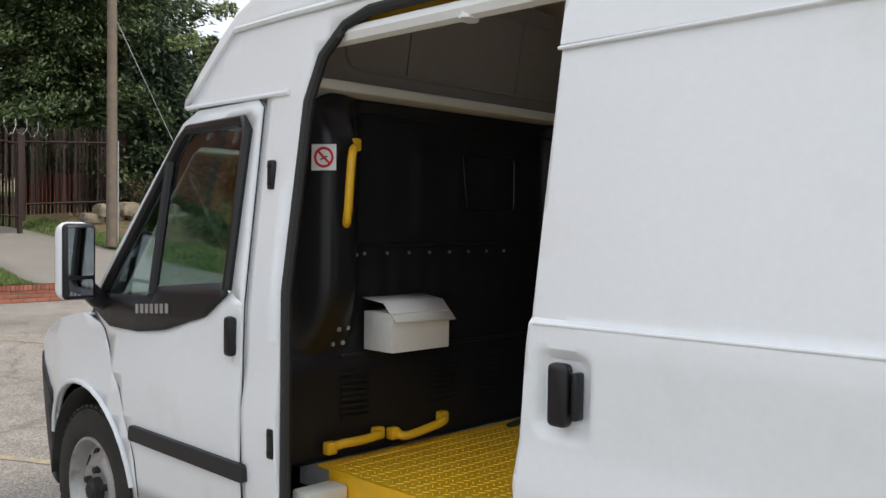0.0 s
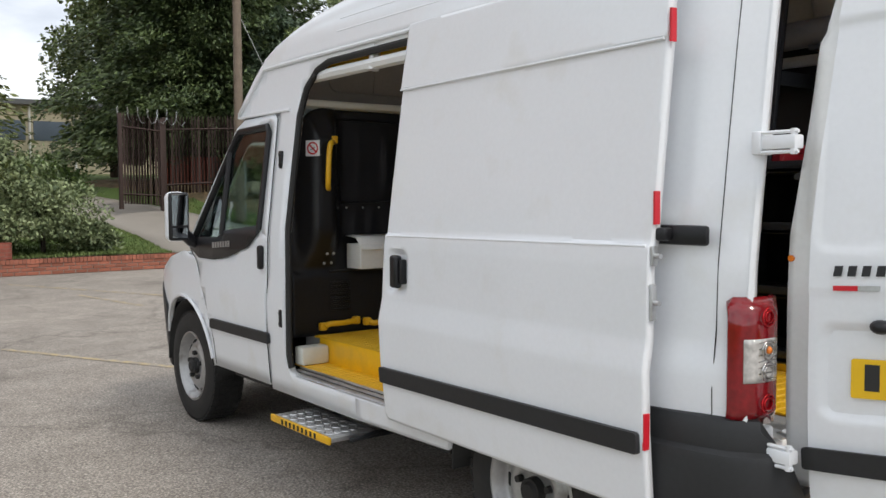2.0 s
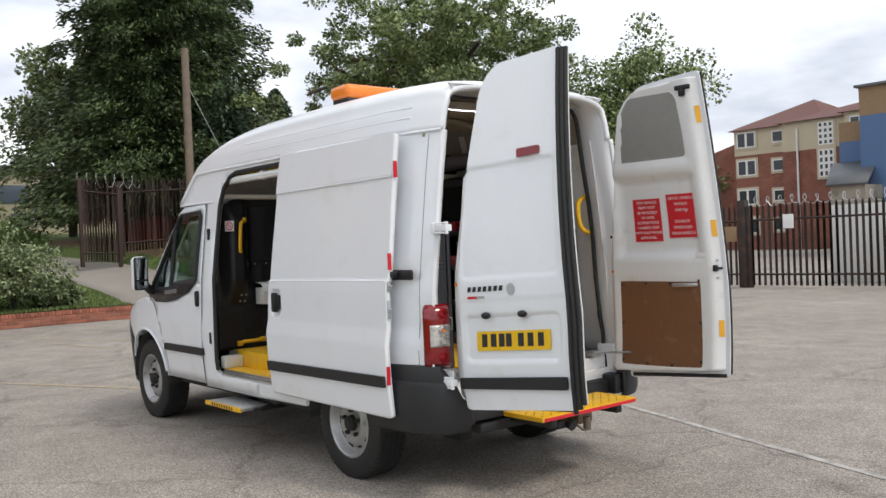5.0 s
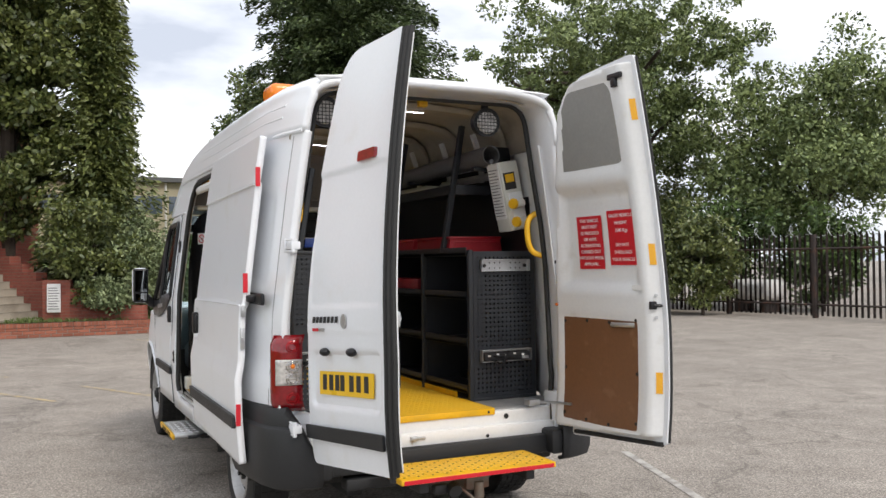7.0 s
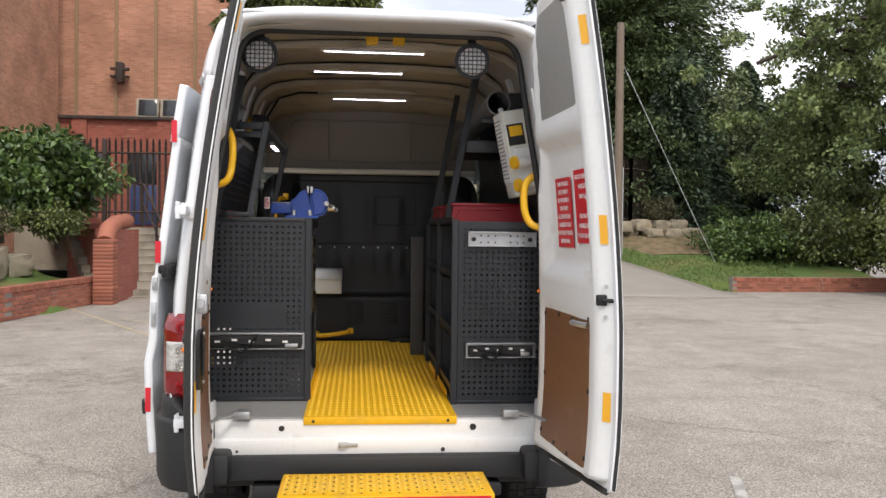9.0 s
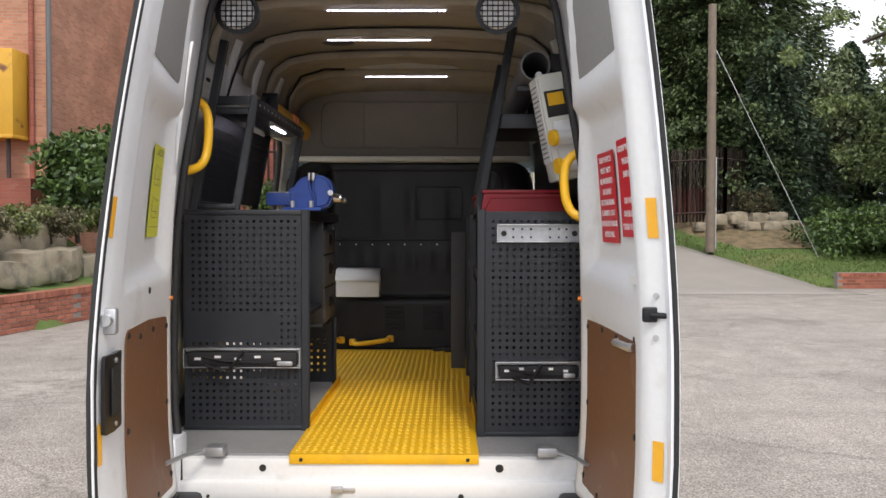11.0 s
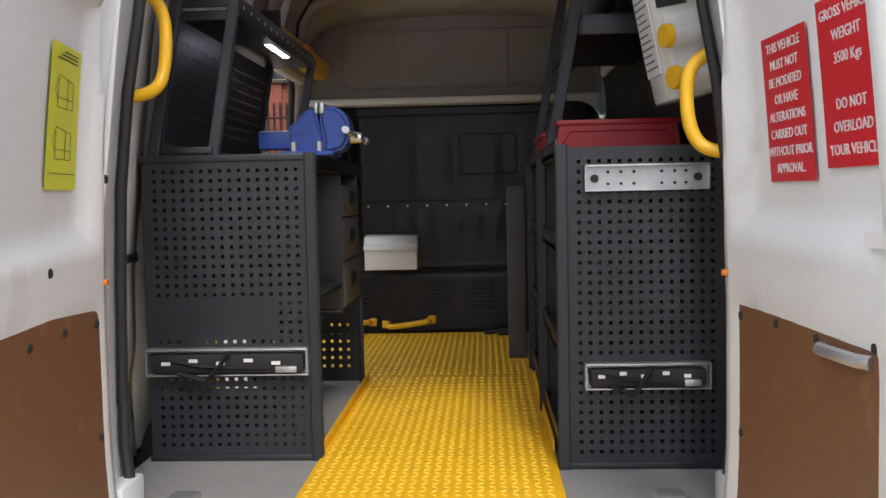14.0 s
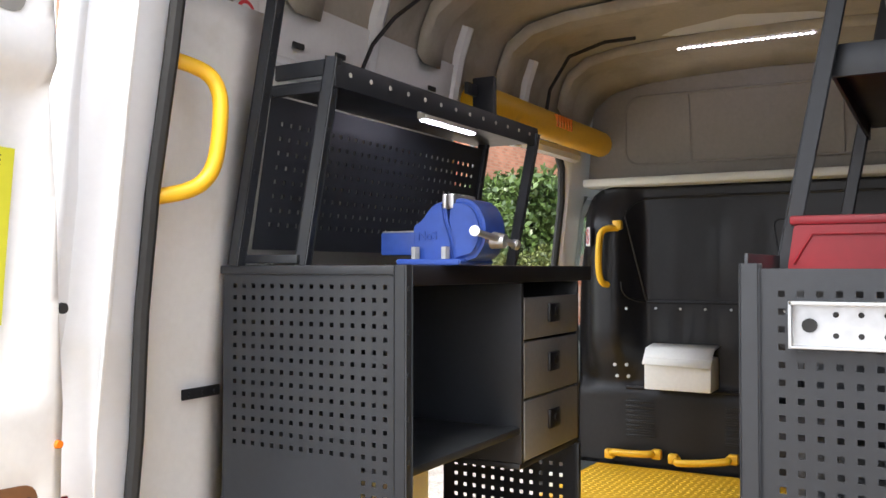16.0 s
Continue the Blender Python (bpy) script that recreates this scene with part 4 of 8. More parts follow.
    # reflective tapes on the inner edge
    for z0, z1 in ((0.925 if s < 0 else 0.865, 1.03 if s < 0 else 0.97), (1.50, 1.605), (2.22, 2.325)):
        bm = B()
        sheet(bm, [(lip - 0.044, z0), (lip - 0.020, z0), (lip - 0.020, z1), (lip - 0.044, z1)], lambda u, z, d=0: place(u, z, (depth_at(u, z) + 0.006 if s < 0 else 0.018 + 0.079 * (lip - u) / 0.075) + d), depth=0.001)
        part("reflector", bm, REFLECT_Y, door, "amber reflective strip")
    # dark locating holes
    for u, z in ((-0.06, 1.52), (0.28, 1.33)):
        bm = B()
        cyl(bm, place(u, z, base(u) - 0.005), place(u, z, base(u) + 0.003), 0.010, seg=12)
        part("plug", bm, RUBBER, door)
    bm = B()
    cyl(bm, place(-0.06, 1.28, 0.08), place(-0.06, 1.28, 0.105), 0.010, 0.007, 12)
    part("buffer", bm, AMBER, door, "small orange rubber buffer")
    # two hinges
    for z in (0.72, 1.615):
        bm = B()
        x = 0.13
        box(bm, x - 0.05, x - 0.02, s * 0.80, s * 0.868, z - 0.034, z + 0.034, 0.006)
        box(bm, x - 0.03, x + 0.085, s * 0.815, s * 0.862, z - 0.020, z + 0.020, 0.006)
        for dz in (-0.028, 0.028):
            tube(bm, [(x - 0.035, s * 0.858, z + dz), (x + 0.09, s * 0.852, z + dz)], 0.006, 6)
        cyl(bm, (x + 0.075, s * 0.85, z - 0.036), (x + 0.075, s * 0.85, z + 0.036), 0.010)
        part("hinge", bm, WHITE, door, "white painted hinge")
    # check strap at the foot
    bm = B()
    tube(bm, [(0.02, s * 0.62, 0.72), (0.12, s * 0.68, 0.725), place(0.06, 0.73, 0.09)], 0.008, 6)
    box(bm, -0.02, 0.05, s * 0.60 - 0.035, s * 0.60 + 0.035, 0.70, 0.735, 0.006)
    part("check_strap", bm, GALV, door, "galvanised door check")
    return door, place, lo, hi


ld, lplace, llo, lhi = rear_door(-1, 0.765, "white left rear door open to a right angle", -0.115, 0.795)
rd, rplace, rlo, rhi = rear_door(1, 0.77, "white right rear door open past a right angle", 0.11, 0.785)
bm = B()
sheet(bm, rounded([(0.02, 0.68), (0.745, 0.73), (0.745, 0.80), (0.02, 0.745)], 0.012), lambda u, z, d=0: lplace(u, z, d - 0.016), depth=0.016)
part("rubbing_strip", bm, BUMPER_PL, ld, "black rubbing strip")
bm = B()
sheet(bm, rounded([(0.475, 1.985), (0.635, 1.995), (0.635, 2.043), (0.475, 2.033)], 0.012), lambda u, z, d=0: lplace(u, z, d - 0.02), depth=0.02)
part("brake_light", bm, RED_LENS, ld, "red high-level brake light")
bm = B()
sheet(bm, rounded([(0.145, 0.905), (0.635, 0.938), (0.635, 1.047), (0.145, 1.014)], 0.008), lambda u, z, d=0: lplace(u, z, d + 0.016), depth=0.006)
pl = part("number_plate", bm, PLATE_Y, ld, "yellow number plate with plain black bars")
for u in (0.20, 0.262, 0.318, 0.365, 0.445, 0.508, 0.575):
    bm = B()
    sheet(bm, [(u - 0.019, 0.926 + 0.067 * (u - 0.145)), (u + 0.019, 0.928 + 0.067 * (u - 0.145)), (u + 0.019, 1.001 + 0.067 * (u - 0.145)), (u - 0.019, 0.999 + 0.067 * (u - 0.145))], lambda u, z, d=0: lplace(u, z, d + 0.0145), step=0, depth=0.001)
    part("plate_bar", bm, INK, pl)
for k in range(7):
    bm = B()
    u = 0.10 + k * 0.0375
    sheet(bm, [(u, 1.240 + 0.05 * k * 0.038), (u + 0.021, 1.241 + 0.05 * k * 0.038), (u + 0.026, 1.270 + 0.05 * k * 0.038), (u + 0.005, 1.269 + 0.05 * k * 0.038)], lambda u, z, d=0: lplace(u, z, d - 0.004), step=0, depth=0.004)
    part("badge_bar", bm, BUMPER_PL, ld, "dark badge bar")
bm = B()
sheet(bm, [(0.404 + 0.027 * math.cos(a * math.pi / 10), 1.262 + 0.033 * math.sin(a * math.pi / 10)) for a in range(20)], lambda u, z, d=0: lplace(u, z, d - 0.004), step=0, depth=0.004)
part("badge", bm, GALV, ld, "small silver badge")
bm = B()
sheet(bm, [(0.10, 1.20), (0.165, 1.2035), (0.165, 1.2175), (0.10, 1.214)], lambda u, z, d=0: lplace(u, z, d - 0.003), step=0, depth=0.003)
part("badge", bm, REFLECT_R, ld, "thin red badge strip")
bm = B()
sheet(bm, [(0.167, 1.2035), (0.222, 1.2065), (0.222, 1.2205), (0.167, 1.2175)], lambda u, z, d=0: lplace(u, z, d - 0.003), step=0, depth=0.003)
part("badge", bm, GALV, ld, "thin grey badge strip")
for u in (0.225, 0.47):
    bm = B()
    p = lplace(u, 1.095 + 0.067 * u, 0)
    bmesh.ops.create_uvsphere(bm, u_segments=14, v_segments=8, radius=1.0, matrix=Matrix.Translation(p) @ Matrix.Diagonal((0.03, 0.026, 0.020, 1)))
    part("plate_lamp", bm, BLACK_PL, ld)
# lever and latch pocket on the inner free edge of the left door
bm = B()
def flange(place, width):
    return lambda u, z, d=0: place(u, z, 0.014 + 0.079 * (width - 0.012 - u) / 0.075 + d)


def LF(u, z, d=0.0):
    return lplace(u, z, 0.036 + 0.022 * min(1.0, (0.84 - u) / 0.075) + d)


RF = flange(rplace, 0.77)
sheet(bm, rounded([(0.672, 1.0), (0.808, 1.0), (0.808, 1.20), (0.672, 1.20)], 0.01), LF, depth=0.012)
lc = part("latch_cover", bm, BLACK_PL, ld, "black latch cover on the white door edge")
bm = B()
sheet(bm, rounded([(0.70, 1.04), (0.772, 1.04), (0.772, 1.165), (0.70, 1.165)], 0.006), lambda u, z, d=0: LF(u, z, d + 0.013), depth=0.004)
part("latch_pull", bm, RUBBER, lc)
for z in (1.018, 1.182):
    bm = B()
    cyl(bm, LF(0.74, z, 0.012), LF(0.74, z, 0.017), 0.007, seg=10)
    part("screw", bm, GALV, lc)
bm = B()
p = Vector(LF(0.778, 1.285, 0.0))
box(bm, p.x - 0.012, p.x + 0.014, p.y - 0.026, p.y + 0.022, 1.252, 1.32, 0.008)
cyl(bm, (p.x, p.y, 1.29), (p.x + 0.035, p.y, 1.29), 0.016)
box(bm, p.x + 0.01, p.x + 0.03, p.y - 0.04, p.y - 0.015, 1.25, 1.30, 0.005)
part("latch", bm, GALV, ld)
bm = B()
p = Vector(RF(0.715, 1.30, 0.0))
box(bm, p.x - 0.008, p.x + 0.012, p.y - 0.03, p.y + 0.008, 1.28, 1.32, 0.005)
tube(bm, [(p.x + 0.01, p.y - 0.01, 1.30), (p.x + 0.03, p.y + 0.04, 1.298)], 0.008, 8)
part("latch", bm, BLACK_PL, rd)
for dz in (-0.06, 0.05):
    bm = B()
    cyl(bm, (p.x + 0.004, p.y + 0.006, 1.30 + dz), (p.x + 0.012, p.y + 0.002, 1.30 + dz), 0.008, seg=10)
    part("bolt", bm, GALV, rd)
bm = B()
p = rplace(0.655, 2.42, 0.085)
box(bm, p.x - 0.05, p.x + 0.06, p.y - 0.02, p.y, 2.43, 2.46, 0.006)
box(bm, p.x - 0.02, p.x + 0.02, p.y - 0.02, p.y, 2.39, 2.44, 0.006)
part("upper_catch", bm, BLACK_PL, rd)


# warning signs in the sunken field of the right door
def sign(place, u0, u1, z0, z1, w, lines, size, name, label, parent, s):
    bm = B()
    sheet(bm, [(u0, z0), (u1, z0), (u1, z1), (u0, z1)], lambda u, z, d=0: place(u, z, w + d), step=0.1, depth=0.001)
    a, b, c = place(u0, z0, w + 0.0022), place(u1, z0, w + 0.0022), place(u0, z1, w + 0.0022)
    right, up = (b - a), (c - a)
    if s > 0:
        o, r = a, right
    else:
        o, r = b, -right
    n = len(lines)
    for k, t in enumerate(lines):
        if t:
            words(t, size, frame_at(o + r * 0.5 + up * (1 - (k + 0.75) / (n + 0.5)), r, up), 1, bm)
    return part(name, bm, [RED_SIGN, WHITE_INK], parent, label)


sign(rplace, 0.115, 0.335, 1.48, 1.765, 0.043, ["THIS VEHICLE", "MUST NOT", "BE MODIFIED", "OR HAVE", "ALTERATIONS", "CARRIED OUT", "WITHOUT PRIOR", "APPROVAL."], 0.0265, "warning_sign", "red sign with white capital lettering", rd, 1)
sign(rplace, 0.388, 0.608, 1.50, 1.785, 0.043, ["GROSS VEHICLE", "WEIGHT", "3500 Kgs", "", "DO NOT", "OVERLOAD", "YOUR VEHICLE"], 0.0265, "warning_sign", "red weight sign with white lettering", rd, 1)
bm = B()
sheet(bm, [(0.595, 1.375), (0.675, 1.375), (0.675, 1.40), (0.595, 1.40)], lambda u, z, d=0: rplace(u, z, 0.094 + d), step=0, depth=0.001)
part("sticker", bm, PAPER, rd)
# yellow instruction sheet on the left door
def on_sheet(u, z, d=0.0):
    v = 0.045 + (u - 0.265) * 1.536
    return lplace(v, 1.495 + (z - 1.48) * 0.656, max(0.040 - 0.065 * v, 0.038) + 0.009 + d)


bm = B()
sheet(bm, [(0.265, 1.48), (0.405, 1.48), (0.405, 1.93), (0.265, 1.93)], lambda u, z, d=0: on_sheet(u, z, d), depth=0.001)
ins = part("instruction_sheet", bm, YEL_STK, ld, "yellow instruction sticker with a black drawing")


def stroke(bm, pts, w=0.0022):
    for (u0, z0), (u1, z1) in zip(pts, pts[1:]):
        du, dz = u1 - u0, z1 - z0
        n = math.hypot(du, dz) or 1.0
        nu, nz = -dz / n * w / 2, du / n * w / 2
        sheet(bm, [(u0 - nu, z0 - nz), (u1 - nu, z1 - nz), (u1 + nu, z1 + nz), (u0 + nu, z0 + nz)], lambda u, z, d=0: on_sheet(u, z, d + 0.0035), step=0)


bm = B()
for z0 in (1.575, 1.735):   # two small line drawings of a van with its doors open
    stroke(bm, [(0.30, z0), (0.37, z0), (0.37, z0 + 0.10), (0.30, z0 + 0.085), (0.30, z0)])
    stroke(bm, [(0.30, z0 + 0.03), (0.37, z0 + 0.03)])
    stroke(bm, [(0.325, z0), (0.325, z0 + 0.09)])
    stroke(bm, [(0.37, z0 + 0.02), (0.385, z0 + 0.05), (0.37, z0 + 0.09)])
stroke(bm, [(0.275, 1.53), (0.395, 1.53)])
for k in range(3):
    stroke(bm, [(0.285, 1.885 + 0.012 * k), (0.38 - 0.015 * k, 1.885 + 0.012 * k)], 0.004)
part("drawing", bm, INK, ins, "black line drawing")["kind"] = "stuff"

# ---------------------------------------------------------------- inside the load space: linings and floor
bm = B()
box(bm, -2.84, -0.03, -0.745, 0.86, 0.62, 0.695, 0.0)
box(bm, -1.32, -0.03, -0.86, -0.745, 0.62, 0.695, 0.0)
part("load_floor", bm, FLOOR_GREY, van, "grey load floor")
# yellow tread plate down the gangway, across the front, over the side step
bm = B()
box(bm, -1.55, 0.018, -0.333, 0.355, 0.696, 0.704, 0.0)
box(bm, 0.012, 0.020, -0.333, 0.355, 0.668, 0.704, 0.002)
box(bm, -2.74, -1.55, -0.745, 0.355, 0.696, 0.704, 0.0)
box(bm, -2.67, -1.32, -0.752, -0.744, 0.575, 0.704, 0.002)
box(bm, -2.68, -1.32, -0.90, -0.752, 0.568, 0.576, 0.0)
for y0, y1 in ((-0.338, -0.331), (0.352, 0.359)):
    box(bm, -1.50, -0.46, y0, y1, 0.70, 0.735, 0.002)
part("tread_plate", bm, YELLOW, van, "yellow painted tread plate")
# raised bars, coloured lighter than the plate as a painted glint
bm = B()
bars(bm, -1.55, 0.01, -0.325, 0.35, 0.704, 0.030, 0.013)
bars(bm, -2.73, -1.55, -0.74, 0.35, 0.704, 0.030, 0.013)
bars(bm, -2.66, -1.33, -0.90, -0.755, 0.576, 0.030, 0.013)
tp = part("tread_pattern", bm, YELLOW_GLINT, van)
tp["kind"] = "stuff"
for y in (-0.29, 0.315):
    bm = B()
    cyl(bm, (0.018, y, 0.684), (0.023, y, 0.684), 0.007, seg=10)
    part("screw", bm, RUBBER, van)
# white corner block and the ribbed aluminium sill at the side step
bm = B()
box(bm, -2.655, -2.565, -0.915, -0.752, 0.578, 0.675, 0.012)
part("step_corner", bm, OFFW, van, "off-white plastic corner block")
for k in range(4):
    bm = B()
    y = -half(-2, 0.53) + 0.005
    box(bm, -2.62, -1.34, y + 0.0 + 0.02 * k, y + 0.016 + 0.02 * k, 0.518 + 0.013 * k, 0.532 + 0.013 * k, 0.003)
    part("sill_rib", bm, ALU, van)
bm = B()
loop = [(-2.60, 0.57), (-2.615, 0.64), (-2.64, 1.3), (-2.63, 1.9), (-2.585, 2.04), (-2.49, 2.125), (-2.38, 2.155), (-1.36, 2.158)]
tube(bm, [side(-1, -0.012)(x, z) for x, z in loop], 0.018, 8)
part("door_seal", bm, RUBBER, van)
for xs, z0 in ((-2.665, 0.78), (-2.765, 1.625)):
    bm = B()
    y = -half(-2.69, z0)
    box(bm, xs - 0.016, xs + 0.016, y - 0.008, y + 0.01, z0, z0 + 0.095, 0.006)
    for k in (0.02, 0.075):
        cyl(bm, (xs, y - 0.012, z0 + k), (xs, y, z0 + k), 0.008, seg=10)
    part("striker", bm, BLACK_PL, van)
bm = B()
cyl(bm, (-2.50, -0.862, 2.10), (-2.50, -0.85, 2.10), 0.016, seg=14)
part("plug", bm, RUBBER, van)

# bulkhead: moulded black, with ribs, vents and side swells
def bulk(y, z, d=0.0):
    a = smooth_step(0.52, 0.65, abs(y)) * (1 - smooth_step(0.735, 0.835, abs(y)))
    x = -2.81 + 0.13 * a * smooth_step(1.0, 1.3, z) * (1 - 0.6 * smooth_step(1.78, 1.95, z)) + 0.03 * (1 - smooth_step(1.03, 1.07, z))
    x += 0.006 * (0.5 - 0.5 * math.cos(2 * math.pi * (y + 0.6) / 0.11)) ** 2 * math.sin(math.pi * min(1, max(0, (z - 1.20) / 0.2))) * (1 - smooth_step(0.40, 0.50, abs(y)))
    x += 0.007 * (0.5 + 0.5 * math.cos(2 * math.pi * y / 0.21)) ** 4 * math.sin(math.pi * min(1, max(0, (z - 1.45) / 0.4))) * (1 - smooth_step(0.34, 0.44, abs(y)))
    return Vector((x + d, y, z))


bm = B()
sheet(bm, rounded([(-0.86, 0.695), (0.86, 0.695), (0.85, 1.5), (0.80, 1.965), (-0.80, 1.965), (-0.85, 1.5)], [0, 0, 0.1, 0.16, 0.16, 0.1], 6), bulk, step=0.022)
bh = part("bulkhead", bm, BLACK_PL, van, "black moulded plastic bulkhead", solid=0.01, angle=70)
bm = B()
tube(bm, [bulk(y, z, 0.004) for y, z in rounded([(-0.62, 1.44), (0.62, 1.44), (0.60, 1.91), (-0.60, 1.91)], 0.09) + [(-0.62 + 0.09, 1.44)]], 0.006, 6)
tube(bm, [bulk(y, z, 0.004) for y, z in rounded([(0.02, 1.58), (0.34, 1.58), (0.34, 1.80), (0.02, 1.80)], 0.03) + [(0.05, 1.58)]], 0.004, 6)
tube(bm, [bulk(y, 1.05, 0.004) for y in np.linspace(-0.62, 0.62, 12)], 0.008, 6)
part("rib", bm, BLACK_PL, bh)
for y0 in (-0.62, -0.18, 0.08):
    for k in range(8):
        bm = B()
        p = bulk(y0 + 0.07, 0.83 + k * 0.022, 0.004)
        box(bm, p.x, p.x + 0.006, y0, y0 + 0.13, p.z, p.z + 0.010, 0.002)
        part("vent_slat", bm, BLACK_PL, bh)
for y in (-0.66, -0.61):
    for z in (1.10, 1.155):
        bm = B()
        p = bulk(y, z, 0.0)
        cyl(bm, p, p + Vector((0.008, 0, 0)), 0.008, seg=10)
        part("rivet", bm, GALV, bh)
for k in range(9):
    bm = B()
    p = bulk(-0.60 + k * 0.11, 1.41, 0.0)
    cyl(bm, p, p + Vector((0.006, 0, 0)), 0.006, seg=8)
    part("rivet", bm, GALV, bh)
# board above the bulkhead
bm = B()
sheet(bm, rounded([(-0.80, 2.0), (0.80, 2.0), (0.74, 2.44), (-0.74, 2.44)], [0, 0, 0.14, 0.14], 6), lambda y, z, d=0: Vector((-2.80 + d + 0.16 * (z - 2.0), y, z)), depth=0.012)
ub = part("upper_board", bm, GREY_CARD, van, "grey board above the bulkhead")
bm = B()
loop = rounded([(-0.62, 2.06), (0.62, 2.06), (0.60, 2.36), (-0.60, 2.36)], 0.08)
tube(bm, [(-2.785 + 0.16 * (z - 2.0), y, z) for y, z in loop + loop[:1]], 0.006, 6)
for y in (-0.32, 0.30):
    tube(bm, [(-2.785 + 0.16 * (z - 2.0), y, z) for z in (2.06, 2.2, 2.36)], 0.004, 6)
part("rib", bm, GREY_CARD, ub)
bm = B()
box(bm, -2.84, -2.70, -0.80, 0.80, 1.962, 2.0, 0.012)
part("ledge", bm, OFFW, van)
# roof lining skin with crosswise bows
bm = B()
ring = []
for x in (-0.03, -0.3, -0.8, -1.3, -1.8, -2.3, -2.6, -2.72):
    dz = float(np.interp(x, (-2.72, -2.4, -0.8, -0.3, -0.03), (-0.09, -0.005, -0.005, -0.015, -0.055)))
    ring.append([bm.verts.new((x, y, z + dz)) for y, z in ((-0.79, 2.22), (-0.775, 2.32), (-0.74, 2.41), (-0.66, 2.475), (-0.5, 2.505), (-0.25, 2.52), (0, 2.525), (0.25, 2.52), (0.5, 2.505), (0.66, 2.475), (0.74, 2.41), (0.775, 2.32), (0.79, 2.22))])
for r0, r1 in zip(ring, ring[1:]):
    for k in range(12):
        bm.faces.new((r0[k], r1[k], r1[k + 1], r0[k + 1]))
bmesh.ops.recalc_face_normals(bm, faces=bm.faces[:])
rl = part("roof_lining", bm, CREAM, van, "cream primed inside of the roof", solid=0.006)
for x in (-0.62, -1.25, -1.80, -2.40):
    bm = B()
    prev = None
    for y, z in ((-0.77, 2.26), (-0.755, 2.33), (-0.72, 2.405), (-0.64, 2.46), (-0.5, 2.487), (-0.25, 2.50), (0, 2.503), (0.25, 2.50), (0.5, 2.487), (0.64, 2.46), (0.72, 2.405), (0.755, 2.33), (0.77, 2.26)):
        cur = [bm.verts.new((x + dx, y * f, z + dz - (0.012 if x > -2 else 0.004))) for dx, f, dz in ((-0.075, 1.0, 0.012), (-0.05, 0.985, -0.018), (0.05, 0.985, -0.018), (0.075, 1.0, 0.012))]
        if prev:
            for k in range(3):
                bm.faces.new((prev[k], prev[k + 1], cur[k + 1], cur[k]))
        prev = cur
    bmesh.ops.recalc_face_normals(bm, faces=bm.faces[:])
    part("roof_bow", bm, CREAM, rl, solid=0.004)
for x, yc in ((-0.645, -0.03), (-1.25, -0.11), (-2.39, -0.027)):
    zl = 2.464 if x > -2 else 2.474
    bm = B()
    box(bm, x - 0.012, x + 0.012, yc - 0.27, yc + 0.27, zl, zl + 0.010, 0.003)
    ls = part("led_strip", bm, OFFW, van, "thin led strip light, lit")
    for k in range(26):
        bm = B()
        box(bm, x - 0.005, x + 0.005, yc - 0.25 + k * 0.02, yc - 0.25 + k * 0.02 + 0.010, zl - 0.0035, zl - 0.0005, 0)
        part("diode", bm, LED, ls)
bm = B()
cyl(bm, (-1.42, -0.33, 2.515), (-1.42, -0.33, 2.485), 0.10, 0.085, 28)
part("roof_vent", bm, BLACK_PL, van, "round black roof vent")
# side linings and the ribbed upper walls
for s in (-1, 1):
    bm = B()
    sheet(bm, [(-0.46, 0.70), (-0.02, 0.70), (-0.02, 2.2), (-0.46, 2.2)], lambda x, z, d=0, s=s: Vector((x, s * (half(-0.3, z) - 0.065 - 0.085 * max(0, (x + 0.22) / 0.2) ** 2), z)))
    part("pillar_lining", bm, WHITE_IN, van, solid=0.006)
    bm = B()
    sheet(bm, [(-1.30 if s < 0 else -2.7, 0.70), (-0.46, 0.70), (-0.46, 2.08), (-1.30 if s < 0 else -2.7, 2.08)], lambda x, z, d=0, s=s: Vector((x, s * (half(-1, z) - 0.055), z)), step=0.3)
    part("side_lining", bm, BLACK_PL if s > 0 else OFFW, van, solid=0.006)
    bm = B()
    tube(bm, [(x, s * 0.815, 2.10) for x in (-0.45, -1.3, -2.0, -2.65)], 0.03, 8)
    part("side_rail", bm, WHITE_IN, van)
    for x in (-0.95, -1.45, -2.0):
        bm = B()
        tube(bm, [(x, s * (half(-1, z) - 0.045), z) for z in (2.07, 2.13, 2.2, 2.3, 2.4)], 0.028, 8)
        part("roof_stay", bm, WHITE_IN, van)
bm = B()
tube(bm, [(-0.86, -0.77, 2.12), (-0.9, -0.75, 2.22), (-1.0, -0.74, 2.32), (-1.12, -0.70, 2.42), (-1.3, -0.6, 2.48)], 0.006, 6)
part("cable", bm, RUBBER, van)
bm = B()
tube(bm, [(-2.05, -0.72, 2.12), (-2.1, -0.71, 2.3), (-2.13, -0.64, 2.43), (-2.15, -0.5, 2.475), (-2.16, -0.38, 2.478)], 0.008, 6)
part("cable", bm, RUBBER, van)
bm = B()   # white inner side above the racking, with its slots
sheet(bm, [(-1.48, 2.03), (-0.44, 2.03), (-0.44, 2.27), (-1.48, 2.27)], lambda x, z, d=0: Vector((x, -(half(-1, z) - 0.052), z)), step=0.12)
uw = part("upper_side", bm, WHITE_IN, van, "white painted upper side wall", solid=0.006)
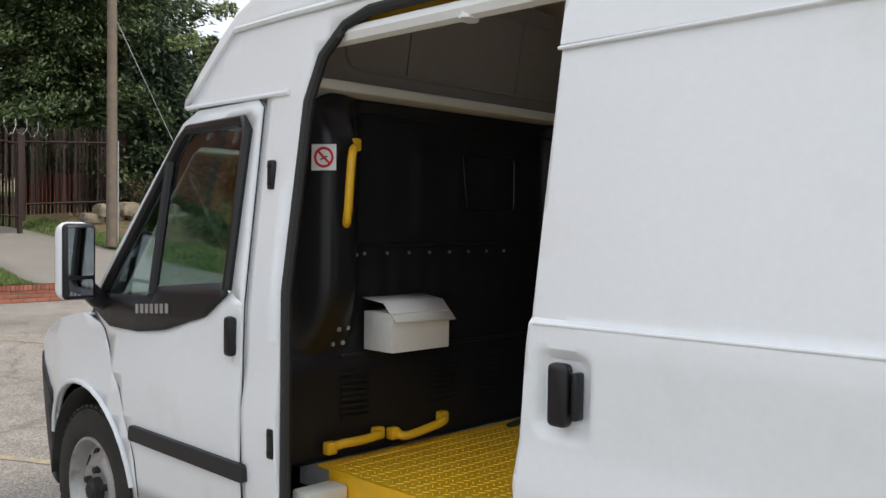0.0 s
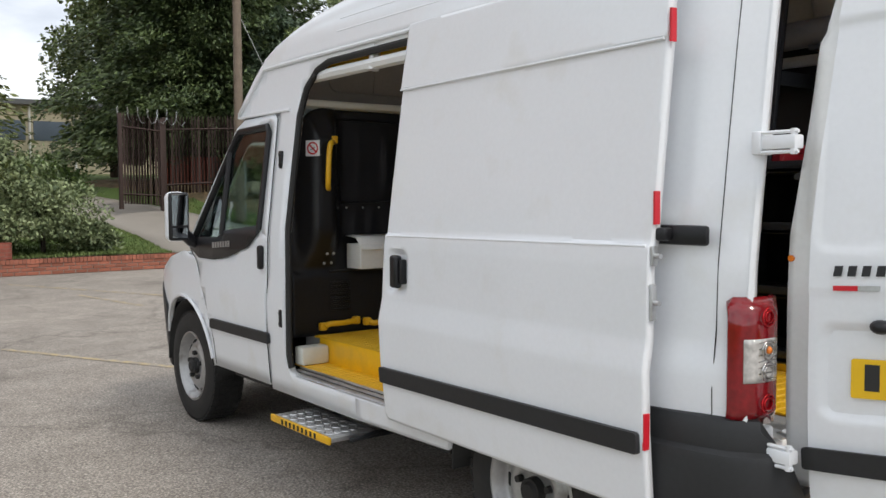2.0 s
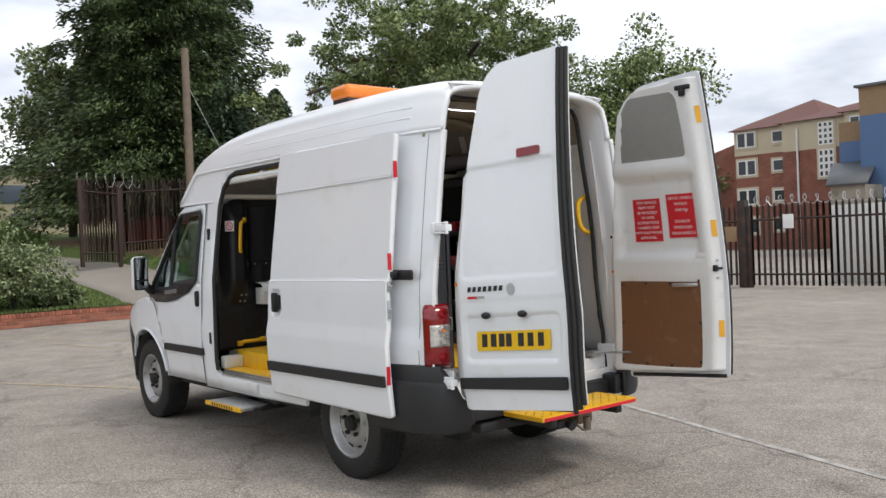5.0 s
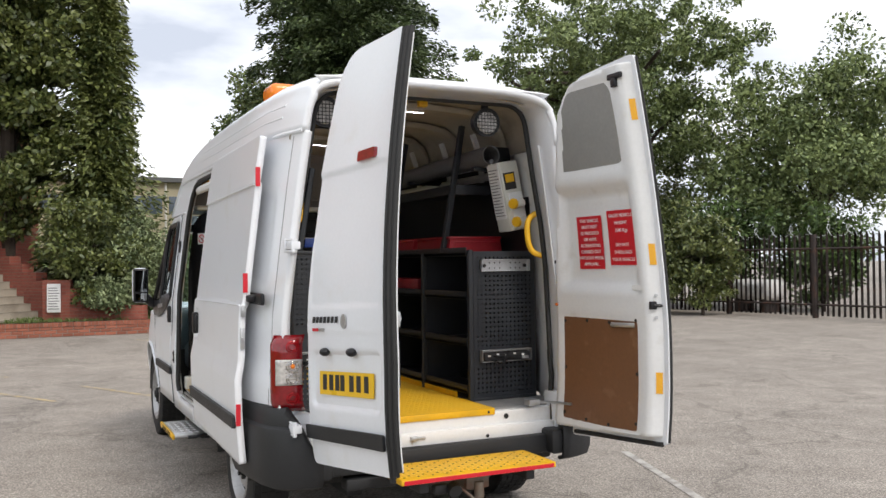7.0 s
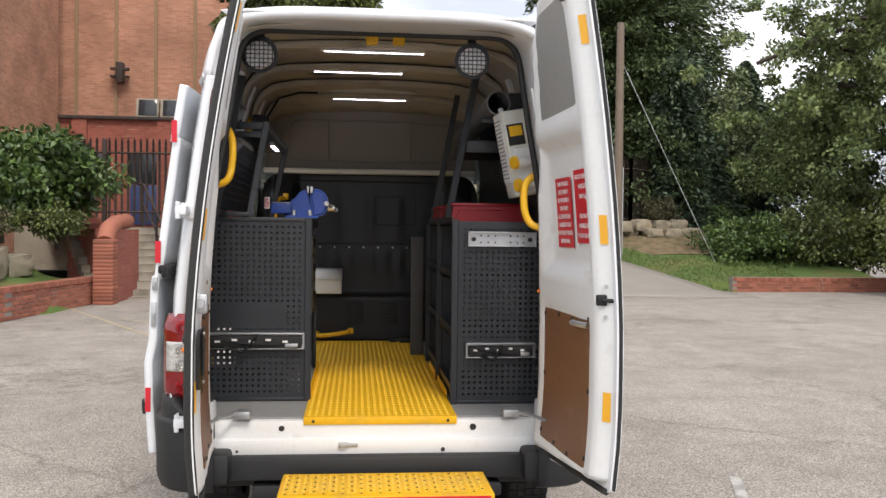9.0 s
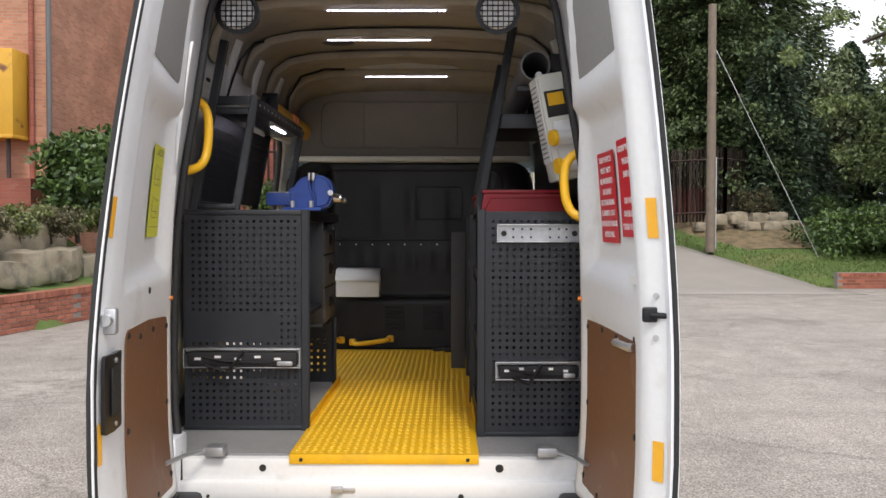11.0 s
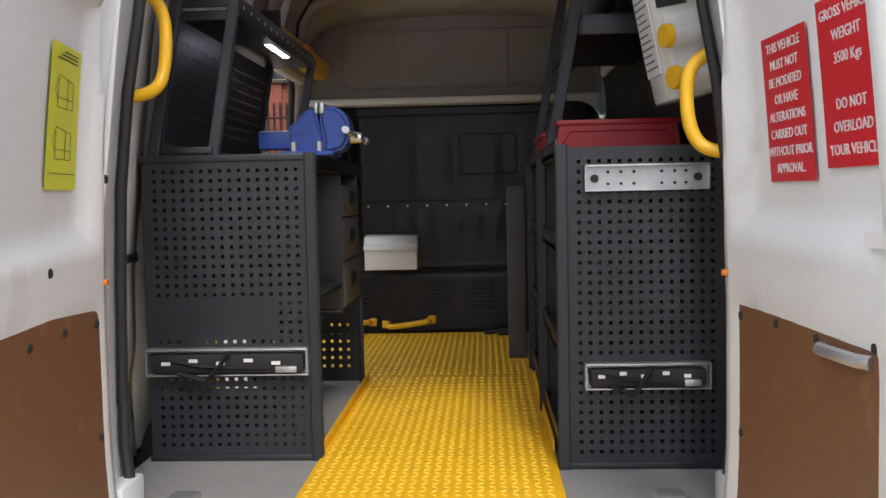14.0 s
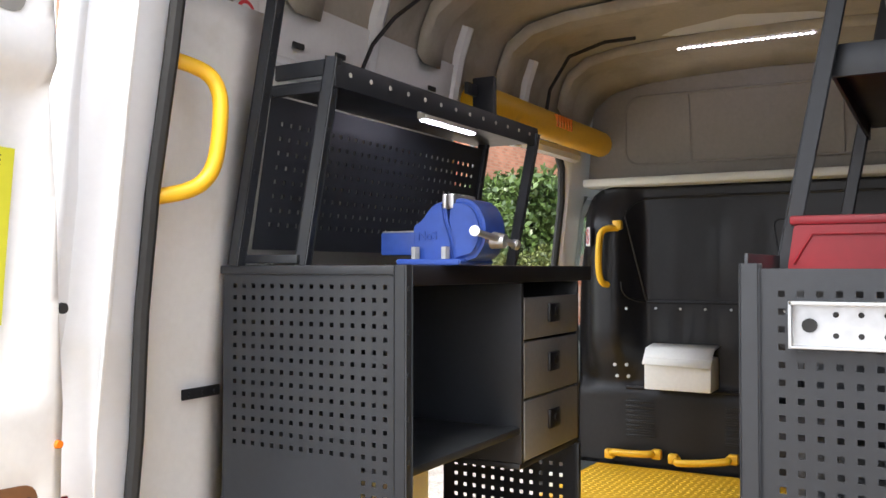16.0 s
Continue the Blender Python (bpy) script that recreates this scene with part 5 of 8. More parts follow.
for x, z in ((-0.62, 2.16), (-0.80, 2.17), (-1.16, 2.15), (-1.30, 2.17)):
    bm = B()
    p = Vector((x, -(half(-1, z) - 0.058), z))
    box(bm, x - 0.022, x + 0.022, p.y - 0.004, p.y + 0.004, z - 0.008, z + 0.008, 0.003)
    part("slot", bm, RUBBER, uw)
# yellow padded header over the side door
bm = B()
tube(bm, [(x, -0.735, 2.165) for x in (-1.50, -1.53, -2.74, -2.79)], 0.058, 14)
hd = part("door_header", bm, YELLOW_PL, van, "yellow padded header over the side door")
for k in range(6):
    bm = B()
    x = -2.10 - k * 0.03
    box(bm, x, x + 0.008, -0.69, -0.672, 2.15, 2.20, 0.002)
    part("header_slot", bm, AMBER, hd)


# yellow grab handles
def grab(pts, name="grab_handle", label="yellow grab handle", r=0.016, feet=True):
    bm = B()
    smooth = []
    p = [Vector(q) for q in pts]
    n = len(p)
    for i in range(n - 1):
        a, b, c, d = p[max(i - 1, 0)], p[i], p[i + 1], p[min(i + 2, n - 1)]
        for k in range(6):
            t = k / 6
            smooth.append(0.5 * ((2 * b) + (c - a) * t + (2 * a - 5 * b + 4 * c - d) * t * t + (3 * b - a - 3 * c + d) * t ** 3))
    smooth.append(p[-1])
    tube(bm, smooth, r, 12)
    h = part(name, bm, YELLOW_PL, van, label)
    if feet:
        for q, o in ((p[0], p[1]), (p[-1], p[-2])):
            bm = B()
            e = (p[-1] - p[0]).normalized() * (1 if q is p[-1] else -1)
            c = q + e * 0.018
            box(bm, c.x - 0.018, c.x + 0.018, c.y - 0.022, c.y + 0.022, c.z - 0.022, c.z + 0.022, 0.008)
            part("foot", bm, YELLOW_PL, h)
    return h


grab([(-0.12, -0.765, 2.025), (-0.165, -0.735, 2.02), (-0.212, -0.705, 2.0), (-0.230, -0.69, 1.96), (-0.228, -0.685, 1.90), (-0.220, -0.69, 1.82), (-0.20, -0.70, 1.775), (-0.165, -0.72, 1.75), (-0.11, -0.755, 1.735)], feet=False, r=0.017)
grab([(-0.105, 0.80, 1.822), (-0.125, 0.755, 1.818), (-0.142, 0.716, 1.80), (-0.150, 0.69, 1.768), (-0.150, 0.681, 1.72), (-0.146, 0.684, 1.65), (-0.142, 0.70, 1.60), (-0.130, 0.73, 1.57), (-0.105, 0.80, 1.552)], feet=False, r=0.0175)
grab([(-2.70, -0.635, 1.768), (-2.665, -0.66, 1.770), (-2.64, -0.69, 1.745), (-2.638, -0.70, 1.65), (-2.645, -0.70, 1.57), (-2.665, -0.69, 1.525), (-2.70, -0.665, 1.515)], r=0.015)
grab([(-2.745, -0.67, 0.75), (-2.71, -0.66, 0.765), (-2.705, -0.58, 0.765), (-2.71, -0.50, 0.77), (-2.745, -0.49, 0.765)])
grab([(-2.745, -0.38, 0.755), (-2.71, -0.37, 0.745), (-2.705, -0.27, 0.755), (-2.71, -0.17, 0.77), (-2.745, -0.16, 0.775)])


# no-smoking stickers: disc, ring and bar only
def no_smoking(o, right, up, size):
    m = frame_at(o, right, up)
    bm = B()
    box(bm, -size / 2, size / 2, -size / 2, size / 2, 0, 0.001, 0, 0, m)
    n = 28
    r0, r1 = size * 0.30, size * 0.40
    a = [bm.verts.new(m @ Vector((r0 * math.cos(2 * math.pi * k / n), r0 * math.sin(2 * math.pi * k / n), 0.0016))) for k in range(n)]
    b = [bm.verts.new(m @ Vector((r1 * math.cos(2 * math.pi * k / n), r1 * math.sin(2 * math.pi * k / n), 0.0016))) for k in range(n)]
    for k in range(n):
        bm.faces.new((a[k], b[k], b[(k + 1) % n], a[(k + 1) % n])).material_index = 1
    box(bm, -r0, r0, -size * 0.045, size * 0.045, 0.001, 0.002, 0, 1, m @ Matrix.Rotation(radians(-45), 4, "Z"))
    box(bm, -size * 0.17, size * 0.15, -size * 0.05, size * 0.0, 0.001, 0.0014, 0, 2, m @ Matrix.Rotation(radians(25), 4, "Z"))
    part("no_smoking_sticker", bm, [PAPER, RED_SIGN, INK], van, "white square no smoking sticker with a red ring")


no_smoking((-2.690, -0.768, 1.735), (1, 0.62, 0), (0, 0, 1), 0.086)
no_smoking((-0.405, -0.777, 2.185), (-1, -0.02, 0), (0, 0.12, 1), 0.085)
# white carton fixed to the bulkhead
bm = B()
box(bm, -2.80, -2.645, -0.497, -0.212, 1.065, 1.205, 0.004)
carton = tagged(solo("carton", bm, CARD_W, "white cardboard box fixed to the black bulkhead", "box"))
for pts in ([(-2.80, -0.502, 1.25), (-2.69, -0.502, 1.238), (-2.625, -0.50, 1.175), (-2.618, -0.208, 1.168), (-2.69, -0.207, 1.238), (-2.80, -0.207, 1.25)],):
    bm = B()
    va = [bm.verts.new(q) for q in pts[:3]]
    vb = [bm.verts.new(q) for q in pts[:2:-1]]
    for k in range(2):
        bm.faces.new((va[k], va[k + 1], vb[k + 1], vb[k]))
    part("flap", bm, CARD_W, carton, "bent cardboard flap", solid=0.004)
bm = B()
box(bm, -2.66, -2.60, 0.22, 0.31, 0.705, 0.74, 0.008)
tube(bm, [(-2.64, 0.22, 0.725), (-2.66, 0.15, 0.71)], 0.012, 8)
solo("strap_buckle", bm, RUBBER, "black strap buckle on the yellow floor", "strap")
# cab seen past the side window: seats and wheel in dark trim
for y in (-0.5, 0.4):
    st = thing("cab_seat", (-3.4, y, 0.42), "grey cloth cab seat", "seat", group="cab seats")
    bm = B()
    box(bm, -3.70, -3.2, y - 0.25, y + 0.25, 0.62, 0.86, 0.06, seg=3)
    part("seat", bm, SEAT, st)
    bm = B()
    box(bm, -0.07, 0.07, -0.24, 0.24, 0, 0.62, 0.05, m=Matrix.Translation((-3.18, y, 0.84)) @ Matrix.Rotation(radians(14), 4, "Y"), seg=3)
    part("backrest", bm, SEAT, st)
    bm = B()
    box(bm, -0.045, 0.045, -0.14, 0.14, 0.64, 0.82, 0.04, m=Matrix.Translation((-3.18, y, 0.84)) @ Matrix.Rotation(radians(14), 4, "Y"), seg=3)
    part("headrest", bm, SEAT, st)
    bm = B()
    box(bm, -3.66, -3.2, y - 0.22, y + 0.22, 0.42, 0.63, 0.02)
    part("seat_base", bm, BLACK_PL, st)
bm = B()
box(bm, -4.25, -3.85, -0.85, 0.85, 0.75, 1.12, 0.08, seg=3)
part("dashboard", bm, CAB_TRIM, van)
# light bar on the roof
lb = thing("light_bar", (-1.2, -0.33, 2.59), "amber beacon light bar on the white roof", "beacon")
bm = B()
box(bm, -1.33, -1.09, -0.62, -0.04, 2.575, 2.68, 0.04, seg=3)
part("lens", bm, AMBER, lb)
bm = B()
box(bm, -1.31, -1.11, -0.60, -0.06, 2.53, 2.585, 0.008)
part("base", bm, BUMPER_PL, lb)

# steering wheel
bm = B()
wc = Vector((-3.72, 0.42, 1.16))
mw = Matrix.Translation(wc) @ Matrix.Rotation(radians(-55), 4, "Y")
tube(bm, [mw @ Vector((0.20 * math.cos(2 * math.pi * k / 24), 0.20 * math.sin(2 * math.pi * k / 24), 0)) for k in range(25)], 0.016, 8)
cyl(bm, mw @ Vector((0, 0, -0.03)), mw @ Vector((0, 0, 0.02)), 0.06)
for a in (0, 120, 240):
    tube(bm, [mw @ Vector((0.04 * math.cos(radians(a)), 0.04 * math.sin(radians(a)), 0)), mw @ Vector((0.2 * math.cos(radians(a)), 0.2 * math.sin(radians(a)), 0))], 0.014, 6)
part("steering_wheel", bm, BLACK_PL, van)

# ---------------------------------------------------------------- racking, bench and things in the load space
def post(bm, a, b, w=0.026, t=0.004):
    """A slotted angle post with bolts."""
    a, b = Vector(a), Vector(b)
    d = (b - a)
    m = Matrix.Translation(a) @ d.to_track_quat("Z", "Y").to_matrix().to_4x4()
    box(bm, -w / 2, w / 2, -w / 2, w / 2, 0, d.length, 0.003, m=m)
    k = 0.04
    while k < d.length - 0.03:
        cyl(bm, m @ Vector((0, -w / 2 - 0.003, k)), m @ Vector((0, -w / 2 + 0.002, k)), 0.006, seg=6)
        cyl(bm, m @ Vector((w / 2 - 0.002, 0, k + 0.02)), m @ Vector((w / 2 + 0.003, 0, k + 0.02)), 0.006, seg=6)
        k += 0.09


def strap_rail(parent, y0, y1, z0, z1, x):
    bm = B()
    box(bm, x, x + 0.035, y0, y1, z1 - 0.006, z1, 0.002)
    box(bm, x, x + 0.003, y0, y1, z0, z1, 0.0)
    box(bm, x, x + 0.03, y0, y1, z0, z0 + 0.004, 0.001)
    for y in (y0, y1 - 0.004):
        box(bm, x, x + 0.035, y, y + 0.004, z0, z1, 0.0)
    rail = part("strap_rail", bm, GALV, parent, "galvanised strap rail")
    bm = B()
    L = y1 - y0
    tube(bm, [(x + 0.02, y0 + 0.01, z1 - 0.02), (x + 0.03, y0 + 0.35 * L, z0 + 0.03), (x + 0.025, y0 + 0.7 * L, z0 + 0.022), (x + 0.02, y1 - 0.02, z0 + 0.035)], 0.018, 6, flat=0.35)
    tube(bm, [(x + 0.035, y0 + 0.2 * L, z0 + 0.012), (x + 0.045, y0 + 0.38 * L, z0 - 0.01), (x + 0.045, y0 + 0.46 * L, z0 + 0.03), (x + 0.04, y0 + 0.52 * L, z1 - 0.01)], 0.016, 6, flat=0.4)
    box(bm, x + 0.004, x + 0.038, y0 + 0.012, y1 - 0.012, z0 + 0.008, z1 - 0.014, 0.010)
    part("strap", bm, STRAP, rail, "black webbing strap with white marks")
    for k in range(5):
        bm = B()
        y = y0 + L * (0.1 + 0.17 * k)
        box(bm, x + 0.0382, x + 0.0390, y, y + 0.055 * L, z0 + 0.034 + 0.008 * (k % 2), z0 + 0.044 + 0.008 * (k % 2), 0, m=None)
        part("strap_mark", bm, WHITE_INK, rail)
    bm = B()
    box(bm, x + 0.03, x + 0.05, y1 - 0.13 * L - 0.03, y1 - 0.03, z0 + 0.012, z0 + 0.03, 0.003)
    part("buckle", bm, GALV, rail)


# --- bench unit
XB = -0.40
bench = thing("workbench_unit", (-0.95, -0.6, 0.695), "charcoal steel workbench unit with perforated end panels and drawers", "workbench")
bm = B()
perforated(bm, 0.49, 0.885, lambda u, v, w=0: Vector((XB + w, -0.835 + u, 0.705 + v)), pitch=0.0278, hole=0.0102, margin=0.022, skip=lambda i, j, nu, nv: 12 <= j <= 15 and i < nu - 3)
part("end_panel", bm, CAB, bench, "perforated charcoal steel end panel", solid=0.0)
bm = B()
post(bm, (XB - 0.005, -0.340, 0.697), (XB - 0.005, -0.340, 1.595))
box(bm, XB - 0.02, XB + 0.006, -0.84, -0.33, 1.577, 1.597, 0.003)
box(bm, XB - 0.02, XB + 0.006, -0.84, -0.33, 0.697, 0.715, 0.003)
part("end_frame", bm, CAB, bench)
bm = B()
box(bm, -1.56, XB - 0.03, -0.86, -0.345, 1.552, 1.598, 0.005)
part("worktop", bm, BLACK_PL, bench, "black worktop")
bm = B()
box(bm, -1.05, -0.43, -0.84, -0.36, 1.14, 1.16, 0.003)
part("shelf", bm, CAB, bench)
for nm, dims in (("side_board", (-1.05, -1.035, -0.84, -0.355, 1.062, 1.550)), ("side_board", (-1.47, -1.455, -0.84, -0.355, 1.062, 1.550)), ("base_board", (-1.47, -1.035, -0.84, -0.36, 1.045, 1.06)), ("back_board", (-1.47, -0.43, -0.85, -0.842, 1.0, 1.550))):
    bm = B()
    box(bm, *dims, 0.002)
    part(nm, bm, CAB, bench)
for z0, z1 in ((1.395, 1.51), (1.235, 1.388), (1.065, 1.228)):
    bm = B()
    box(bm, -1.452, -1.052, -0.375, -0.352, z0, z1, 0.004)
    dr = part("drawer", bm, DRAWER, bench, "grey drawer front")
    bm = B()
    zc = (z0 + z1) / 2 + 0.01
    box(bm, -1.29, -1.21, -0.354, -0.342, zc - 0.028, zc + 0.028, 0.006)
    cyl(bm, (-1.25, -0.345, zc + 0.005), (-1.25, -0.338, zc + 0.005), 0.012, seg=12)
    part("drawer_catch", bm, BLACK_PL, dr, "black drawer catch")
bm = B()
perforated(bm, 0.47, 0.33, lambda u, v, w=0: Vector((-1.45 + w, -0.83 + u, 0.71 + v)), pitch=0.034, hole=0.012)
box(bm, -1.46, -1.44, -0.365, -0.345, 0.697, 1.05, 0.002)
part("front_panel", bm, CAB, bench, "perforated low panel")
strap_rail(bench, -0.83, -0.355, 0.955, 1.035, XB + 0.004)
# upper shelf of the bench
up = thing("upper_shelf", (-0.95, -0.65, 1.6), "charcoal steel shelf rack over the workbench", "shelf")
bm = B()
post(bm, (XB, -0.795, 1.60), (XB, -0.665, 2.28))
part("rear_post", bm, CAB, up)
bm = B()
post(bm, (XB - 0.04, -0.632, 1.60), (XB - 0.05, -0.553, 2.065))
part("front_post", bm, CAB, up)
bm = B()
post(bm, (-1.565, -0.632, 1.60), (-1.575, -0.548, 2.04))
part("front_post", bm, CAB, up)
bm = B()
post(bm, (-1.54, -0.795, 1.60), (-1.54, -0.72, 2.02))
part("rear_post", bm, CAB, up)
bm = B()
box(bm, -1.59, XB - 0.045, -0.76, -0.545, 2.012, 2.020, 0.002)
box(bm, -1.59, XB - 0.045, -0.551, -0.543, 2.0, 2.062, 0.002)
box(bm, XB - 0.057, XB - 0.045, -0.72, -0.545, 2.03, 2.066, 0.002)
part("tray", bm, CAB, up, "shallow steel tray")
bm = B()
box(bm, XB - 0.05, XB - 0.036, -0.735, -0.55, 1.99, 2.012, 0.002)
part("cross_bar", bm, CAB, up)
bm = B()
box(bm, XB - 0.03, XB - 0.016, -0.79, -0.63, 1.602, 1.622, 0.002)
part("foot_bar", bm, CAB, up)
for k in range(13):
    bm = B()
    x = XB - 0.10 - k * 0.085
    cyl(bm, (x, -0.544, 2.035), (x, -0.5415, 2.035), 0.006, seg=8)
    part("lip_hole", bm, OFFW, up)
bm = B()
perforated(bm, 1.09, 0.36, lambda u, v, w=0: Vector((-1.52 + u, -0.775 + w + 0.16 * v, 1.635 + v)), pitch=0.034, hole=0.010)
part("back_panel", bm, CAB, up, "perforated back panel")
bm = B()
box(bm, -1.155, -0.85, -0.575, -0.548, 1.988, 2.010, 0.004)
sl = part("shelf_light", bm, OFFW, up, "small lit strip lamp under the shelf")
bm = B()
box(bm, -1.145, -0.86, -0.57, -0.552, 1.984, 1.987, 0)
part("diffuser", bm, LED, sl)
bm = B()
box(bm, -1.515, -1.49, -0.74, -0.66, 2.05, 2.235, 0.003)
box(bm, -1.50, -1.42, -0.735, -0.72, 2.17, 2.21, 0.003)
part("end_bracket", bm, CAB, up)

# --- vise on the bench
vise = thing("bench_vise", (-0.66, -0.42, 1.598), "blue cast steel bench vise bolted to the black worktop", "vise")
VX = -0.665


def casting(bm, prof, x0, x1, bev=0.008):
    """A cast form: a profile in (y, z) carried across x, with softened edges."""
    sheet(bm, prof, lambda u, v, w=0: Vector((x0 + w, u, v)), step=0, depth=x1 - x0)
    bmesh.ops.bevel(bm, geom=[e for e in bm.edges if e.is_manifold and e.calc_face_angle(0) > 0.9], offset=bev, segments=3, affect="EDGES")


bm = B()
casting(bm, rounded([(-0.445, 1.60), (-0.445, 1.692), (-0.425, 1.70), (-0.395, 1.738), (-0.360, 1.748), (-0.352, 1.70), (-0.338, 1.66), (-0.325, 1.60)], [0, 0.01, 0.01, 0.02, 0.0, 0, 0, 0], 3), VX - 0.052, VX + 0.052)
part("body", bm, BLUE, vise)
bm = B()
casting(bm, rounded([(-0.47, 1.598), (-0.47, 1.612), (-0.30, 1.612), (-0.30, 1.598)], 0.004, 2), VX - 0.085, VX + 0.085, 0.003)
part("base", bm, BLUE, vise)
bm = B()
casting(bm, rounded([(-0.335, 1.60), (-0.335, 1.655), (-0.346, 1.70), (-0.340, 1.748), (-0.305, 1.752), (-0.272, 1.735), (-0.252, 1.695), (-0.252, 1.65), (-0.275, 1.615)], [0, 0, 0, 0, 0.015, 0.02, 0.02, 0.02, 0.01], 3), VX - 0.062, VX + 0.062, 0.012)
part("front_jaw", bm, BLUE, vise)
bm = B()
box(bm, VX - 0.034, VX + 0.034, -0.545, -0.44, 1.622, 1.676, 0.004)
part("slide", bm, BLUE, vise)
bm = B()
box(bm, VX - 0.030, VX + 0.030, -0.543, -0.44, 1.676, 1.680, 0.001)
part("slide_top", bm, STEEL, vise, "bare steel top of the slide")
for y0, y1 in ((-0.362, -0.352), (-0.346, -0.332)):
    bm = B()
    box(bm, VX - 0.056, VX + 0.056, y0, y1, 1.728, 1.762, 0.003)
    part("jaw_plate", bm, ALU, vise)
bm = B()
cyl(bm, (VX + 0.01, -0.255, 1.655), (VX + 0.01, -0.222, 1.652), 0.020, 0.016, 16)
part("screw_boss", bm, ALU, vise)
bm = B()
tube(bm, [(VX + 0.085, -0.262, 1.672), (VX - 0.03, -0.215, 1.645)], 0.008, 8)
cyl(bm, (VX + 0.08, -0.264, 1.673), (VX + 0.09, -0.260, 1.674), 0.012, seg=12)
cyl(bm, (VX - 0.035, -0.214, 1.644), (VX - 0.025, -0.218, 1.646), 0.012, seg=12)
part("tommy_bar", bm, ALU, vise)
for x, y in ((VX + 0.07, -0.425), (VX + 0.07, -0.345), (VX - 0.07, -0.425)):
    bm = B()
    cyl(bm, (x, y, 1.606), (x, y, 1.64), 0.011, seg=6)
    part("bolt", bm, GALV, vise)
words_bm = B()
words("No3", 0.030, frame_at(Vector((VX + 0.053, -0.402, 1.665)), Vector((0, 1, 0)), Vector((0, 0, 1))), 0, words_bm, thick=0.002)
part("cast_mark", words_bm, BLUE, vise)

# --- rack unit on the other side
XR = -0.30
rack = thing("shelf_unit", (-1.0, 0.6, 0.695), "charcoal steel shelf unit with a perforated end panel", "shelving")
bm = B()
perforated(bm, 0.44, 0.885, lambda u, v, w=0: Vector((XR + w, 0.382 + u, 0.705 + v)), pitch=0.0278, hole=0.0102, margin=0.022)
part("end_panel", bm, CAB, rack, "perforated charcoal steel end panel")
bm = B()
post(bm, (XR - 0.005, 0.374, 0.697), (XR - 0.005, 0.374, 1.595))
box(bm, XR - 0.02, XR + 0.006, 0.362, 0.82, 0.697, 0.715, 0.003)
part("end_frame", bm, CAB, rack)
bm = B()
box(bm, -2.60, XR - 0.04, 0.808, 0.814, 0.70, 2.16, 0)
part("back_board", bm, BLACK_PL, rack, "black back board against the van wall")
for z in (0.74, 1.02, 1.30, 1.565):
    bm = B()
    box(bm, -1.70, XR - 0.03, 0.36, 0.84, z, z + 0.02, 0.003)
    box(bm, -1.70, XR - 0.03, 0.36, 0.366, z, z + 0.05, 0.001)
    part("shelf", bm, CAB, rack)
for x in (-0.95, -1.70):
    bm = B()
    post(bm, (x, 0.36, 0.697), (x, 0.36, 1.58))
    box(bm, x - 0.005, x + 0.005, 0.37, 0.84, 0.70, 1.57, 0)
    part("upright", bm, CAB, rack)
bm = B()
post(bm, (-0.67, 0.372, 1.585), (-0.69, 0.525, 2.40), 0.028)
part("tall_post", bm, CAB, rack)
bm = B()
post(bm, (-1.62, 0.375, 1.585), (-1.62, 0.525, 2.40), 0.028)
part("tall_post", bm, CAB, rack)
bm = B()
box(bm, -1.70, -0.70, 0.46, 0.80, 2.00, 2.012, 0.002)
box(bm, -1.70, -0.70, 0.455, 0.463, 1.965, 2.025, 0.001)
box(bm, -0.712, -0.697, 0.455, 0.80, 1.962, 2.025, 0.001)
part("top_shelf", bm, CAB, rack)
strap_rail(rack, 0.43, 0.77, 0.925, 0.998, XR + 0.004)
bm = B()
box(bm, XR + 0.002, XR + 0.006, 0.435, 0.77, 1.468, 1.54, 0)
box(bm, XR + 0.002, XR + 0.03, 0.435, 0.77, 1.534, 1.54, 0.001)
box(bm, XR + 0.002, XR + 0.03, 0.435, 0.77, 1.468, 1.472, 0.001)
for y in (0.435, 0.766):
    box(bm, XR + 0.002, XR + 0.03, y, y + 0.004, 1.468, 1.54, 0)
tr = part("rail_tray", bm, GALV, rack, "galvanised steel channel")
for y in (0.463, 0.742):
    bm = B()
    cyl(bm, (XR + 0.005, y, 1.503), (XR + 0.014, y, 1.503), 0.011, seg=12)
    part("bolt", bm, RUBBER, tr)
for y in (0.50, 0.535, 0.57, 0.645, 0.68, 0.71):
    for z in (1.488, 1.52):
        bm = B()
        cyl(bm, (XR + 0.005, y, z), (XR + 0.0075, y, z), 0.0045, seg=8)
        part("channel_hole", bm, RUBBER, tr)
bm = B()
box(bm, -1.96, -1.943, 0.262, 0.345, 0.705, 1.50, 0.004)
solo("upright_board", bm, GREY_BOARD, "grey upright board at the end of the steel shelf unit", "board")
